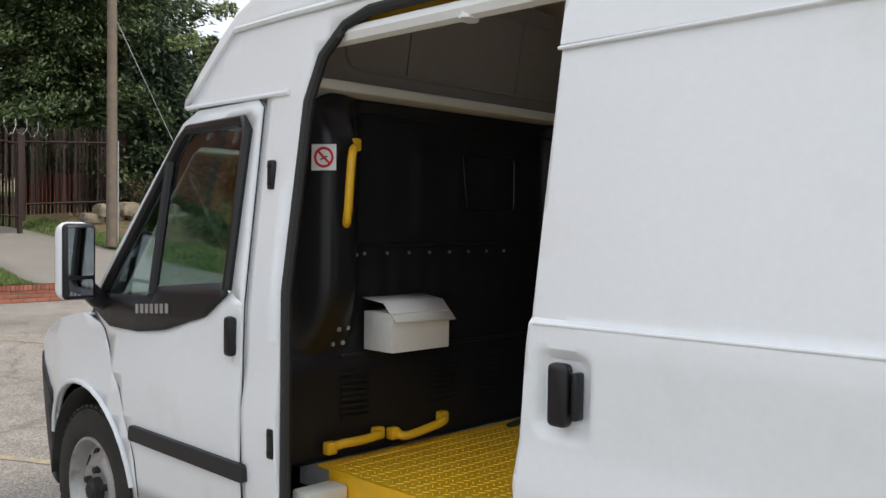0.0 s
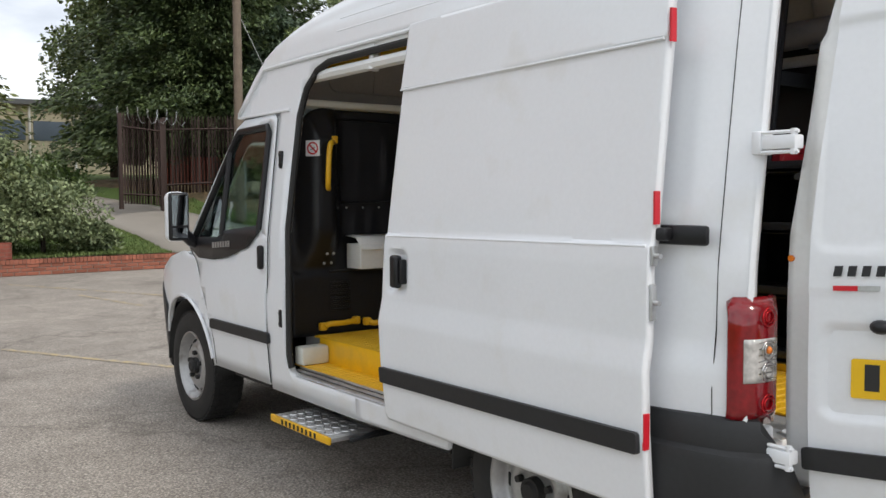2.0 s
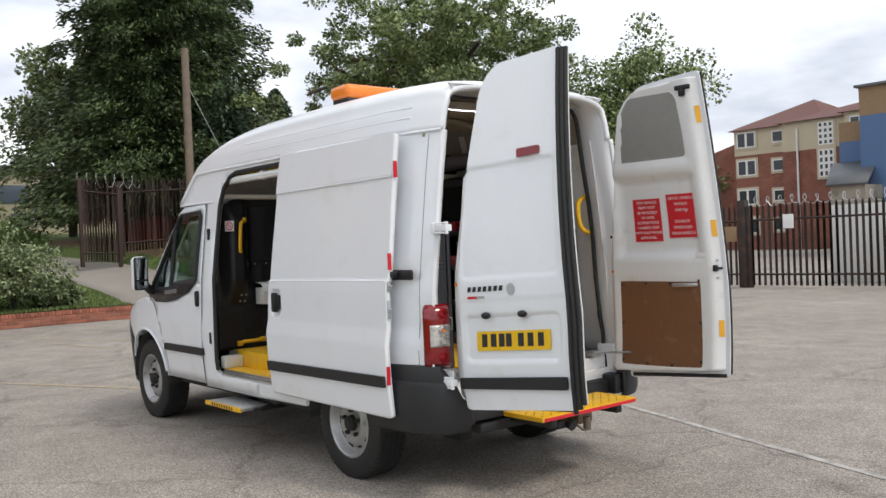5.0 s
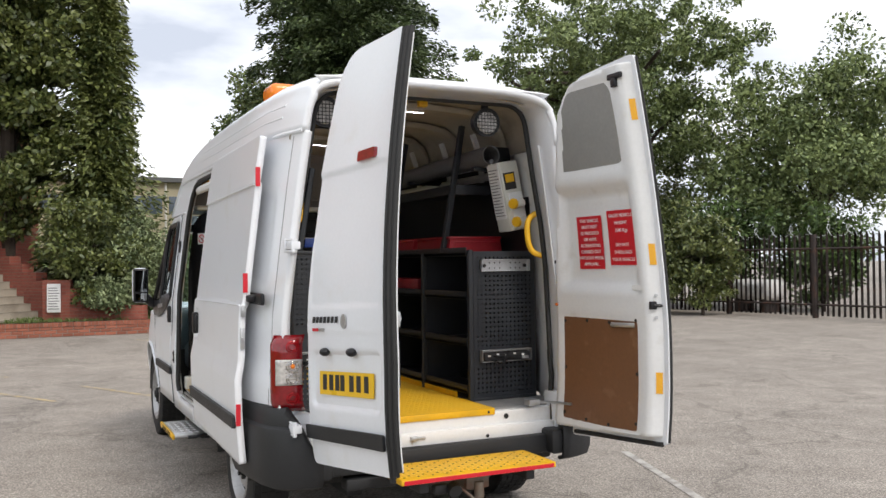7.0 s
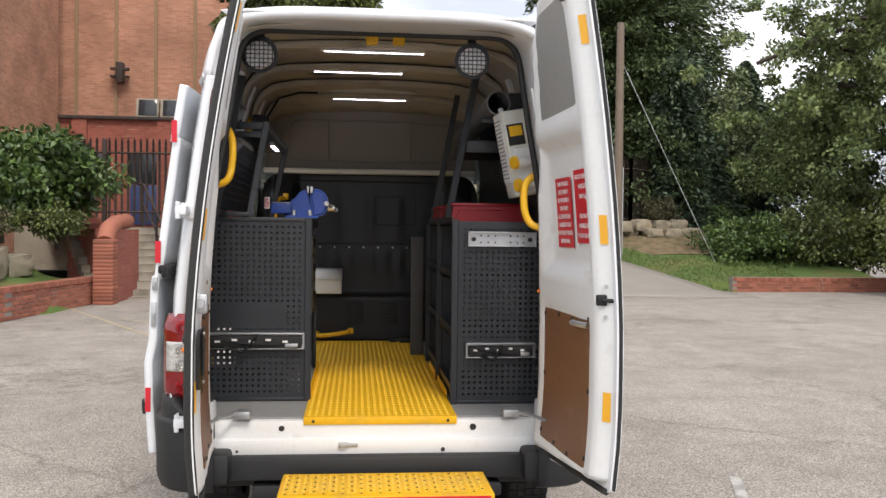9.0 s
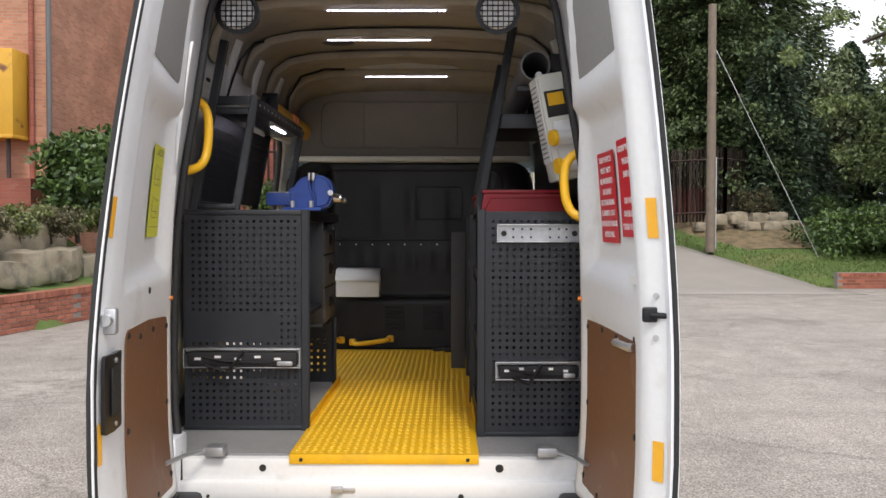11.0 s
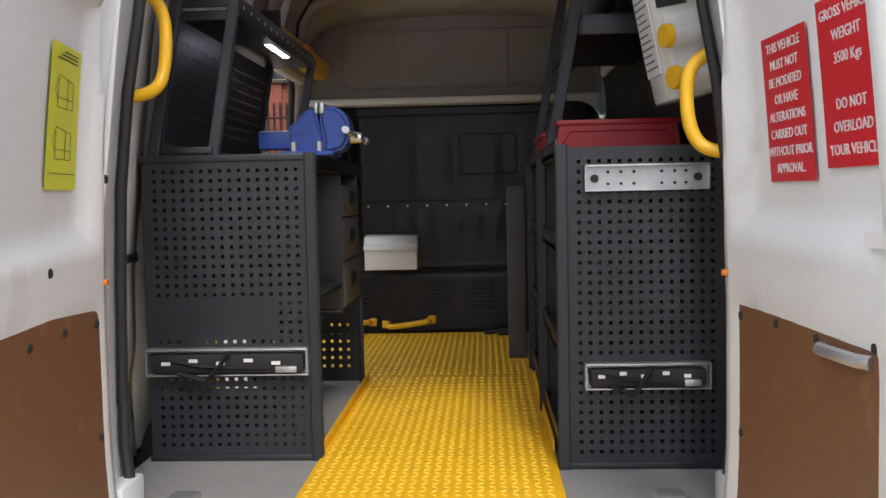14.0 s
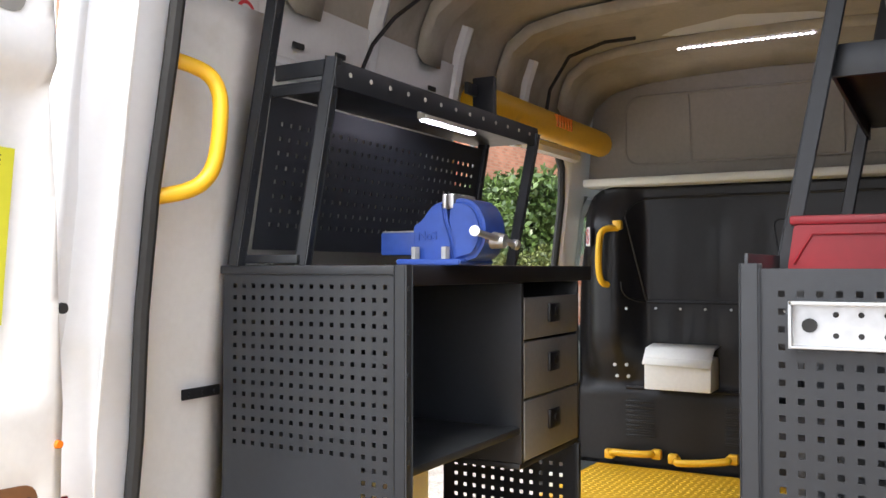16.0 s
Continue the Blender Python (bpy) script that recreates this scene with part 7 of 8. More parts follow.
def low_wall(name, pts, height, label, pieces=True, thick=0.22):
    """A low garden wall along points on the ground; bricks face the car park."""
    pts = pts[::-1]
    wall = thing(name, (*pts[0], 0), label, "wall", kind="structure")
    bm = B()
    for a, b in zip(pts, pts[1:]):
        a, b = Vector((*a, 0)), Vector((*b, 0))
        d = (b - a).normalized()
        m = Matrix.Translation(a) @ Matrix(((d.x, -d.y, 0, 0), (d.y, d.x, 0, 0), (0, 0, 1, 0), (0, 0, 0, 1)))
        box(bm, -0.02, (b - a).length + 0.02, -thick / 2 + 0.012, thick / 2, -0.05, height - 0.02, 0, m=m)
    core = part("core", bm, MORTAR, wall)
    courses = int(height / 0.075)
    rest = B()
    for a, b in zip(pts, pts[1:]):
        a, b = Vector((*a, 0)), Vector((*b, 0))
        L = (b - a).length
        d = (b - a) / L
        m = Matrix.Translation(a) @ Matrix(((d.x, -d.y, 0, 0), (d.y, d.x, 0, 0), (0, 0, 1, 0), (0, 0, 0, 1)))
        for c in range(courses):
            last = c == courses - 1
            step = 0.075 if last else 0.225
            k = 0
            while (k + 0.5) * step < L:
                u = (k + 0.5) * step + (0.11 if c % 2 and not last else 0)
                k += 1
                if u > L:
                    continue
                loc = Vector((u, -thick / 2 + (0.051 if not last else thick / 2) + rb.uniform(-0.004, 0.003), 0.04 + c * 0.075 + (0.01 if last else 0)))
                mm = m @ Matrix.Translation(loc) @ Matrix.Rotation(rb.uniform(-0.01, 0.01), 4, "Z")
                if last:
                    mm = mm @ Matrix.Rotation(radians(90), 4, "Z")
                if pieces and not last:
                    o = new("brick", BRICKS[rb.randrange(2)])
                    o.parent = wall
                    o.matrix_parent_inverse = wall.matrix_basis.inverted()
                    o.matrix_basis = mm
                else:
                    l = 0.215 if not last else thick + 0.03
                    box(rest, -l / 2, l / 2, -0.051 if not last else -0.033, 0.051 if not last else 0.033, -0.0325 if not last else -0.045, 0.0325 if not last else 0.045, 0, m=mm)
    if len(rest.verts):
        part("coping", rest, BRICK_J, wall)["kind"] = "stuff"
    else:
        rest.free()
    return wall


low_wall("garden_wall_1", [(-17.0, 4.5), (-17.0, -2.6)], 0.34, "low red brick wall round a planted bank")
low_wall("garden_wall_2", [(-14.45, -5.4), (-12.6, -5.62), (-11.0, -5.8), (-9.0, -6.1), (-5.0, -7.4)], 0.56, "low red brick wall below a rockery")
low_wall("garden_wall_3", [(-19.35, 15.4), (-19.2, 12.5), (-19.1, 10.0)], 0.42, "low red brick wall beside the driveway", pieces=False)

# grass and earth behind the rockery wall
patch(np.arange(-15.4, 8.1, 0.35), np.arange(-18, -5.2, 0.3), lambda x, y: (0.50 if True else 0) * smooth01(float(np.interp(x, (-15.4, -14.4, -11.0, -9.0, -5.0, 8.0), (-5.6, -5.4, -5.78, -6.08, -7.38, -10.5))) - 0.02, float(np.interp(x, (-15.4, -14.4, -11.0, -9.0, -5.0, 8.0), (-5.6, -5.4, -5.78, -6.08, -7.38, -10.5))) - 0.12, y) + 1.05 * smooth01(-6.3, -8.3, y) - 0.06 + 0.03 * noise.noise(Vector((x, y, 3))), GRASS, "grass_bed", "green grass bed behind the low wall", "lawn")


def boulder(at, sx, sy, sz, seed):
    r = random.Random(seed)
    bm = B()
    bmesh.ops.create_cube(bm, size=1)
    bmesh.ops.subdivide_edges(bm, edges=bm.edges[:], cuts=5, use_grid_fill=True)
    for v in bm.verts:
        c = v.co.copy()
        s = c.normalized() * 0.62
        c = c.lerp(s, 0.35)
        nz = noise.fractal(c * 2.2 + Vector((seed * 3.7, 0, 0)), 0.9, 2.0, 4)
        c *= 1 + 0.16 * nz
        v.co = Vector((c.x * sx, c.y * sy, c.z * sz))
    m = Matrix.Translation(at) @ Matrix.Rotation(r.uniform(-0.25, 0.25), 4, "Z") @ Matrix.Rotation(r.uniform(-0.08, 0.08), 4, "Y")
    bm.transform(m)
    solo("boulder", bm, STONE, "large weathered sandstone block in the rockery", "rock", group="rockery stones", angle=50)


seed = 1
for row, (y0, z0) in enumerate(((-6.85, 0.80), (-7.45, 1.33))):
    x = -14.7 + row * 0.4
    while x < -5.0:
        w = rb.uniform(0.8, 1.35)
        boulder((x + w / 2, y0 - 0.25 * max(0, x + 9) + rb.uniform(-0.1, 0.1), z0 + rb.uniform(-0.05, 0.05)), w, 0.65, rb.uniform(0.42, 0.6), seed)
        x += w + rb.uniform(0.02, 0.2)
        seed += 1
# stones beside the driveway
for k in range(9):
    bx, by = -25.3 + rb.uniform(-0.2, 0.2), 8.45 + k * 0.34
    boulder((bx, by, bank_z(bx, by) + 0.12 + 0.22 * (k % 2)), 0.5, 0.6, rb.uniform(0.28, 0.42), 100 + k)

# ---- steps up to the brick hall
stair = thing("stone_steps", (-17, -4.0, 0), "wide weathered concrete steps with brick side walls", "steps", kind="structure")
FLIGHT = Matrix(((-0.88, -0.47, 0, -17.09), (-0.47, 0.88, 0, -2.92), (0, 0, 1, 0), (0, 0, 0, 1)))   # x up the flight, y across it


def flight(u, v, z):
    return FLIGHT @ Vector((u, v, z))


RISE, GOING = 0.172, 0.325
for k in range(9):
    bm = B()
    box(bm, GOING * k, GOING * k + (GOING + 0.06 if k < 8 else 3.5), -3.2, 1.72, RISE * k - 0.02, RISE * (k + 1), 0.012, m=FLIGHT)
    part("step", bm, CONCRETE, stair)
bm = B()
box(bm, -30, -20.2, -25, -6.2, 0.4, 1.545, 0.0)
box(bm, -30, -20.8, -6.2, 2, 0.4, 1.545, 0.0)
part("terrace", bm, CONCRETE, stair)
bm = B()
box(bm, -0.35, 0.0, -2.9, 2.2, -0.04, 0.035, 0.01, m=FLIGHT)
part("kerb", bm, CONCRETE, stair, "worn flat kerb at the foot of the steps")
# brick wall on the near side of the flight, its rounded end pillar and coping
bm = B()
for k in range(6):
    box(bm, -0.1 + 0.6 * k, 0.5 + 0.6 * k, -3.0, -2.62, -0.05, 1.35 + 0.14 * k, 0.0, m=FLIGHT)
part("side_wall", bm, DARK_BRICK, stair, "red brick side wall")
pil = (-14.30, -5.08)
bm = B()
box(bm, pil[0] - 0.20, pil[0] + 0.20, pil[1] - 0.19, pil[1] + 0.19, -0.05, 1.30, 0.03)
part("end_pillar", bm, BRICK_J, stair, "rounded brick end pillar")
for k in range(17):
    bm = B()
    box(bm, pil[0] - 0.207, pil[0] + 0.207, pil[1] - 0.197, pil[1] + 0.197, 0.005 + 0.075 * k, 0.068 + 0.075 * k, 0.012)
    part("brick_course", bm, BRICK, stair)
bm = B()
tube(bm, [(pil[0] + 0.05, pil[1] + 0.0, 1.24), (pil[0] - 0.25, pil[1] - 0.02, 1.50), (pil[0] - 0.9, pil[1] - 0.05, 1.62), (pil[0] - 2.0, pil[1] - 0.1, 1.68)], 0.17, 12)
part("pillar_cap", bm, BRICK_J, stair, "sloping rounded brick coping")
bm = B()
box(bm, pil[0] - 2.2, pil[0] - 0.15, pil[1] - 0.20, pil[1] + 0.12, -0.05, 1.50, 0.0)
part("side_wall", bm, DARK_BRICK, stair, "red brick side wall")
# brick wall on the far side, rising with the flight, and the retaining wall that steps down to the planting
bm = B()
for k in range(6):
    box(bm, 0.15 + 0.6 * k, 0.75 + 0.6 * k, 1.72, 2.0, -0.05, 1.22 + 0.20 * k, 0.0, m=FLIGHT)
part("side_wall", bm, DARK_BRICK, stair, "red brick side wall")
for k, (p, q) in enumerate((((-18.05, -1.60), (-17.88, -1.05)), ((-17.88, -1.05), (-17.68, -0.50)), ((-17.68, -0.50), (-17.42, 0.0)), ((-17.42, 0.0), (-17.08, 0.45)))):
    d = Vector((q[0] - p[0], q[1] - p[1], 0))
    m = Matrix.Translation((p[0], p[1], 0)) @ Matrix.Rotation(math.atan2(d.y, d.x), 4, "Z")
    bm = B()
    box(bm, -0.02, d.length + 0.02, -0.02, 0.22, -0.05, 1.24 - 0.20 * k, 0.006, m=m)
    part("retaining_wall", bm, DARK_BRICK, stair, "red brick retaining wall")
nm = Matrix.Translation((-17.96, -1.50, 0)) @ Matrix.Rotation(math.atan2(0.55, 0.17), 4, "Z")
bm = B()
box(bm, -0.02, 0.28, -0.055, -0.028, 0.50, 1.16, 0.004, m=nm)
for k in range(9):
    box(bm, 0.01, 0.25 - 0.02 * (k % 3), -0.058, -0.0555, 0.57 + 0.06 * k, 0.59 + 0.06 * k, 0, 1, m=nm)
solo("notice", bm, [PAPER, DRAWER], "white notice on the brick wall by the steps", "sign")
# handrails
for v in (-1.37, 0.0):
    hr = thing("handrail", flight(0.35, v, 0.17), "black iron stair handrail", "handrail", group="stair handrails")
    bm = B()
    tube(bm, [flight(0.02, v, 0.93), flight(0.10, v, 1.02), flight(0.35, v, 1.17), flight(2.75, v, 2.62), flight(3.2, v, 2.64)], 0.032, 8)
    part("rail", bm, BLACK_IRON, hr)
    bm = B()
    tube(bm, [flight(0.35, v, 0.70), flight(2.75, v, 2.14)], 0.022, 6)
    part("mid_rail", bm, BLACK_IRON, hr)
    for u, zb, zt in ((0.35, 0.17, 1.17), (1.55, 0.80, 1.90), (2.75, 1.5, 2.62)):
        bm = B()
        cyl(bm, flight(u, v, zb), flight(u, v, zt), 0.032, seg=8)
        part("post", bm, BLACK_IRON, hr)

# ---- brick hall behind
hall = thing("brick_hall", (-26, -10, 1.6), "tall windowless red brick hall with concrete strips", "building", kind="structure")
bm = B()
poly = [(-26, 1.5), (-1.6, 1.5), (-1.6, 7.2), (-9.0, 14.6), (-26, 14.6)]
f = bm.faces.new([bm.verts.new((-24.5, y, z)) for y, z in poly])
r = bmesh.ops.extrude_face_region(bm, geom=[f])
for g in r["geom"]:
    if isinstance(g, bmesh.types.BMVert):
        g.co.x = -40
bmesh.ops.recalc_face_normals(bm, faces=bm.faces[:])
part("wall", bm, BIG_BRICK, hall)
bm = B()
box(bm, -24.5, -23.7, -26, -1.8, 1.5, 4.78, 0.0)
part("lower_wall", bm, DARK_BRICK, hall, "darker red brick lower storey")
bm = B()
box(bm, -24.6, -23.55, -26, -1.7, 4.78, 4.88, 0.01)
part("ledge", bm, BLACK_IRON, hall)
for k in range(18):
    y = -3.98 - 1.19 * k
    bm = B()
    box(bm, -24.49, -24.44, y - 0.05, y + 0.05, 4.9, min(14.4, 5.6 + (-1.6 - y) + 1.0), 0.0)
    part("concrete_strip", bm, BUFF, hall)
for k in range(9):
    y = -3.4 - 2.5 * k
    bm = B()
    box(bm, -23.70, -23.60, y - 0.22, y + 0.22, 1.6, 4.78, 0.0)
    part("pilaster", bm, DARK_BRICK, hall)
for y0, y1 in ((-6.70, -6.10), (-5.98, -5.40)):
    bm = B()
    box(bm, -0.22, 0.0, y0 - 0.05, y1 + 0.02, 0, 0.60, 0.01, m=Matrix.Translation((-23.55, 0, 4.86)) @ Matrix.Rotation(radians(-12), 4, "Y"))
    hw = part("window", bm, CONCRETE, hall, "small tilted window in a grey frame")
    bm = B()
    box(bm, 0.0, 0.012, y0 + 0.03, y1 - 0.03, 0.05, 0.55, 0.004, m=Matrix.Translation((-23.55, 0, 4.86)) @ Matrix.Rotation(radians(-12), 4, "Y"))
    part("pane", bm, WIN_D, hw)
bm = B()
box(bm, -24.44, -24.1, -7.48, -7.28, 5.98, 6.6, 0.02)
box(bm, -24.3, -24.15, -7.66, -7.10, 6.36, 6.44, 0.01)
box(bm, -24.3, -24.15, -7.66, -7.10, 6.14, 6.20, 0.01)
part("bracket", bm, BLACK_IRON, hall)
for y0, y1, z1, mt in ((-6.92, -6.05, 2.82, BLUE_DOOR), (-8.6, -7.5, 3.75, WIN_D), (-6.95, -5.75, 3.75, WIN_D), (-5.0, -4.1, 3.75, WIN_D)):
    bm = B()
    box(bm, -23.72, -23.66, y0, y1, 1.62 if mt is BLUE_DOOR else 2.86, z1, 0.01)
    part("door" if mt is BLUE_DOOR else "window", bm, mt, hall)
# brick wing with a rusty yellow container and drain pipes
wing = thing("brick_wing", (-18, -12, 1.0), "red brick wing with pipes beside the rockery", "building", kind="structure")
bm = B()
box(bm, -23.6, -17.4, -24, -9.0, 0.4, 11.0, 0.0)
part("wall", bm, BIG_BRICK, wing)
bm = B()
box(bm, -17.4, -15.6, -24, -8.6, 0.6, 2.55, 0.0)
part("plinth", bm, DARK_BRICK, wing)
for y in (-8.95, -9.35):
    bm = B()
    cyl(bm, (-17.3, y, 2.5), (-17.3, y, 9), 0.06, seg=10)
    part("drain_pipe", bm, SLATE if y > -9 else DARK_BRICK, wing)
yc = thing("steel_container", (-16.9, -9.9, 3.5), "rusty yellow steel box on the brick wall", "container")
bm = B()
box(bm, -17.4, -16.6, -10.5, -9.45, 3.55, 5.5, 0.02)
part("shell", bm, RUST_Y, yc)
bm = B()
box(bm, -17.4, -16.55, -10.52, -9.43, 3.5, 3.58, 0.01)
part("rim", bm, RUST_Y, yc)
for y in (-10.3, -9.65):
    bm = B()
    cyl(bm, (-16.8, y, 2.5), (-16.8, y, 3.52), 0.05, seg=8)
    part("leg", bm, BLACK_IRON, yc)


# ---- palisade fences
def pale_mesh(h, w, mat):
    bm = B()
    outline = [(-w / 2, 0), (w / 2, 0), (w / 2, h - 0.10), (0.012, h), (-0.012, h), (-w / 2, h - 0.10)]
    f = bm.faces.new([bm.verts.new((u, 0.012 if abs(u) > 0.02 else -0.006, z)) for u, z in outline])
    bmesh.ops.solidify(bm, geom=[f], thickness=0.008)
    me = finish(bm)
    me.materials.append(mat)
    return me


def palisade(name, a, b, za, zb, h, label, mat, pitch=0.155, w=0.07, post_every=2.7, gaps=()):
    fence = thing(name, (*a, za), label, "fence")
    A, Bv = Vector((*a, za)), Vector((*b, zb))
    L = (Bv - A).length
    d = (Bv - A) / L
    ang = math.atan2(d.y, d.x)
    me = pale_mesh(h, w, mat)
    for k in range(int(L / pitch)):
        p = A + d * ((k + 0.5) * pitch)
        o = new("pale", me)
        o.parent = fence
        o.matrix_parent_inverse = fence.matrix_basis.inverted()
        o.matrix_basis = Matrix.Translation(p + Vector((0, 0, 0.06))) @ Matrix.Rotation(ang, 4, "Z")
    for zz in (0.35, h - 0.35):
        bm = B()
        tube(bm, [A + Vector((0, 0, zz)), Bv + Vector((0, 0, zz))], 0.028, 4)
        part("rail", bm, mat, fence)
    k = 0
    while k * post_every <= L + 0.1:
        bm = B()
        p = A + d * min(L, k * post_every)
        box(bm, p.x - 0.055, p.x + 0.055, p.y - 0.055, p.y + 0.055, p.z - 0.1, p.z + h + 0.02, 0.004)
        part("post", bm, mat, fence)
        k += 1
    return fence


palisade("palisade_fence", (-21.6, -12.5), (-21.6, -2.9), 1.62, 1.62, 2.35, "dark rusty palisade fence at the top of the steps", BLACK_IRON, pitch=0.17)
palisade("palisade_gate", (-24.6, 5.0), (-25.3, 6.5), 1.28, 1.22, 2.65, "open rusty brown palisade gate leaf by the driveway", RUST_BLACK, pitch=0.11, w=0.085, post_every=1.6)
palisade("palisade_fence", (-25.5, 6.6), (-25.6, 9.2), 1.55, 1.7, 2.4, "rusty brown palisade fence on the bank", RUST_BLACK, pitch=0.11, w=0.075)
palisade("palisade_fence", (-25.6, 9.2), (-33, 15), 1.7, 1.8, 2.4, "rusty brown palisade fence under the conifers", RUST_BLACK, pitch=0.14, w=0.075)
palisade("palisade_fence", (-20.3, 15.3), (-10.0, 16.9), 0, 0, 2.15, "black palisade fence along the car park", BLACK_IRON)
palisade("palisade_gate", (-9.95, 16.9), (-8.9, 17.0), 0, 0, 2.1, "small black palisade gate", BLACK_IRON, post_every=1.0)
bm = B()
box(bm, -8.98, -8.76, 16.9, 17.12, -0.05, 2.3, 0.01)
solo("gate_post", bm, BLACK_IRON, "thick black steel gate post", "post")
palisade("palisade_gate", (-8.7, 17.0), (-4.6, 17.45), 0, 0, 2.12, "wide black palisade gate with a white notice", BLACK_IRON, post_every=4.2)
palisade("palisade_fence", (-4.5, 17.5), (4.0, 18.6), 0, 0, 2.12, "black palisade fence along the car park", BLACK_IRON)
bm = B()
box(bm, -7.75, -7.47, 17.00, 17.03, 1.52, 1.88, 0.003)
solo("notice", bm, PAPER, "white paper notice on the black gate", "sign")
bm = B()
box(bm, -9.9, -9.0, 16.86, 16.89, 1.22, 1.62, 0.003)
solo("notice", bm, BUFF, "brown board on the black gate", "sign")


def wire_coil(a, b, z, r, n, seed_, label):
    rr = random.Random(seed_)
    bm = B()
    a, b = Vector((*a, z)), Vector((*b, z))
    pts = []
    d = (b - a).normalized()
    s = Vector((-d.y, d.x, 0))
    m = n * 18
    for k in range(m):
        t = k / m
        ang = 2 * math.pi * k / 18
        rad = r * (0.75 + 0.35 * rr.random())
        pts.append(a.lerp(b, t) + Vector((0, 0, 1)) * rad * math.sin(ang) + d * rad * 0.7 * math.cos(ang) + s * rad * 0.4 * math.cos(ang))
    tube(bm, pts, 0.009, 4)
    solo("razor_wire", bm, GALV, label, "wire")


wire_coil((-24.7, 4.9), (-25.4, 7.2), 3.95, 0.22, 7, 3, "coiled razor wire on the rusty gate")
wire_coil((-8.6, 17.05), (-3.5, 17.6), 2.25, 0.13, 16, 5, "coiled razor wire along the black gate")
wire_coil((-18.5, 15.6), (-11, 16.8), 2.25, 0.16, 14, 8, "coiled razor wire along the black fence")

# telegraph pole with stay wire
tp_ = thing("telegraph_pole", (-23.2, 8.05, 1.0), "grey timber telegraph pole with a stay wire", "pole")
bm = B()
cyl(bm, (-23.2, 8.05, 0.8), (-23.2, 8.05, 8.1), 0.15, 0.115, 14)
part("pole", bm, WOODPOLE, tp_)
bm = B()
tube(bm, [(-23.2, 8.05, 7.0), (-22.1, 10.9, 0.45)], 0.012, 5)
part("stay_wire", bm, GALV, tp_)
bm = B()
tube(bm, [(-23.1, 8.17, 0.9), (-23.1, 8.17, 3.6)], 0.02, 6)
part("cable_guard", bm, GALV, tp_)
bm = B()
for k in range(5):
    tube(bm, [(-26.0 + 0.08 * k, 8.2 + 0.1 * k, 1.45), (-26.05 + 0.05 * k, 8.1 + 0.22 * k, 1.75 + 0.08 * (k % 2))], 0.05, 6)
solo("cut_stump", bm, LOG, "pale cut tree stump on the bank", "stump")
bm = B()
box(bm, -29.0, -28.7, 7.9, 10.4, 1.0, 2.95, 0.0)
solo("brick_panel", bm, DARK_BRICK, "short red brick wall under the trees", "wall", kind="structure")

# far warehouse
wh = thing("warehouse", (-46, 5, 2), "pale cream clad warehouse with a band of windows", "building")
bm = B()
box(bm, -60, -45, -6, 16, 1.5, 6.05, 0.0)
part("wall", bm, WARE, wh)
bm = B()
box(bm, -60, -44.7, -6.3, 16.3, 6.05, 6.3, 0.0)
part("roof_edge", bm, SLATE, wh)
for k in range(10):
    bm = B()
    y = -5.4 + k * 2.1
    box(bm, -45.06, -44.97, y, y + 1.75, 4.35, 5.3, 0.01)
    part("window", bm, WIN_B, wh)
    bm = B()
    cyl(bm, (-44.93, y - 0.18, 2.0), (-44.93, y - 0.18, 6.0), 0.06, seg=8)
    part("pipe", bm, WIN_W, wh)
    bm = B()
    box(bm, -45.05, -44.96, y + 0.8, y + 1.2, 3.6, 3.85, 0.01)
    part("vent", bm, SLATE, wh)

# block of flats beyond the gate
fl = thing("flats", (-28, 56, 0), "three-storey brick and cream flats with brown hipped roofs", "building")


def block(x0, x1, y0, y1, z1, zc, roof_h, over=0.5):
    bm = B()
    box(bm, x0, x1, y0, y1, 0, zc, 0.0)
    part("brick_wall", bm, HOUSE_BRICK, fl)
    bm = B()
    box(bm, x0 - 0.003, x1 + 0.003, y0 - 0.003, y1, zc, z1, 0.0)
    part("cream_wall", bm, RENDER_Y, fl)
    bm = B()
    xa, xb, ya, yb = x0 - over, x1 + over, y0 - over, y1 + over
    e = min(xb - xa, yb - ya) / 2
    b4 = [bm.verts.new(p) for p in ((xa, ya, z1), (xb, ya, z1), (xb, yb, z1), (xa, yb, z1))]
    r0, r1 = bm.verts.new((xa + e, (ya + yb) / 2, z1 + roof_h)), bm.verts.new((max(xa + e + 0.1, xb - e), (ya + yb) / 2, z1 + roof_h))
    for q in ((b4[0], b4[1], r1, r0), (b4[1], b4[2], r1), (b4[2], b4[3], r0, r1), (b4[3], b4[0], r0), (b4[3], b4[2], b4[1], b4[0])):
        bm.faces.new(q)
    part("roof", bm, ROOF_T, fl)


def fwin(x0, x1, y, z0, z1, nx=2, nz=1):
    bm = B()
    box(bm, x0 - 0.15, x1 + 0.15, y - 0.06, y + 0.02, z0 - 0.15, z1 + 0.15, 0.0)
    w = part("window", bm, RENDER_Y, fl)
    bm = B()
    box(bm, x0, x1, y - 0.09, y, z0, z1, 0.0)
    part("frame", bm, WIN_W, w)
    for i in range(nx):
        for j in range(nz):
            bm = B()
            a, b = x0 + (x1 - x0) * i / nx, x0 + (x1 - x0) * (i + 1) / nx
            c, d = z0 + (z1 - z0) * j / nz, z0 + (z1 - z0) * (j + 1) / nz
            g = 0.09
            box(bm, a + g, b - g, y - 0.10, y - 0.05, c + g, d - g, 0.0)
            part("pane", bm, WIN_D, w)


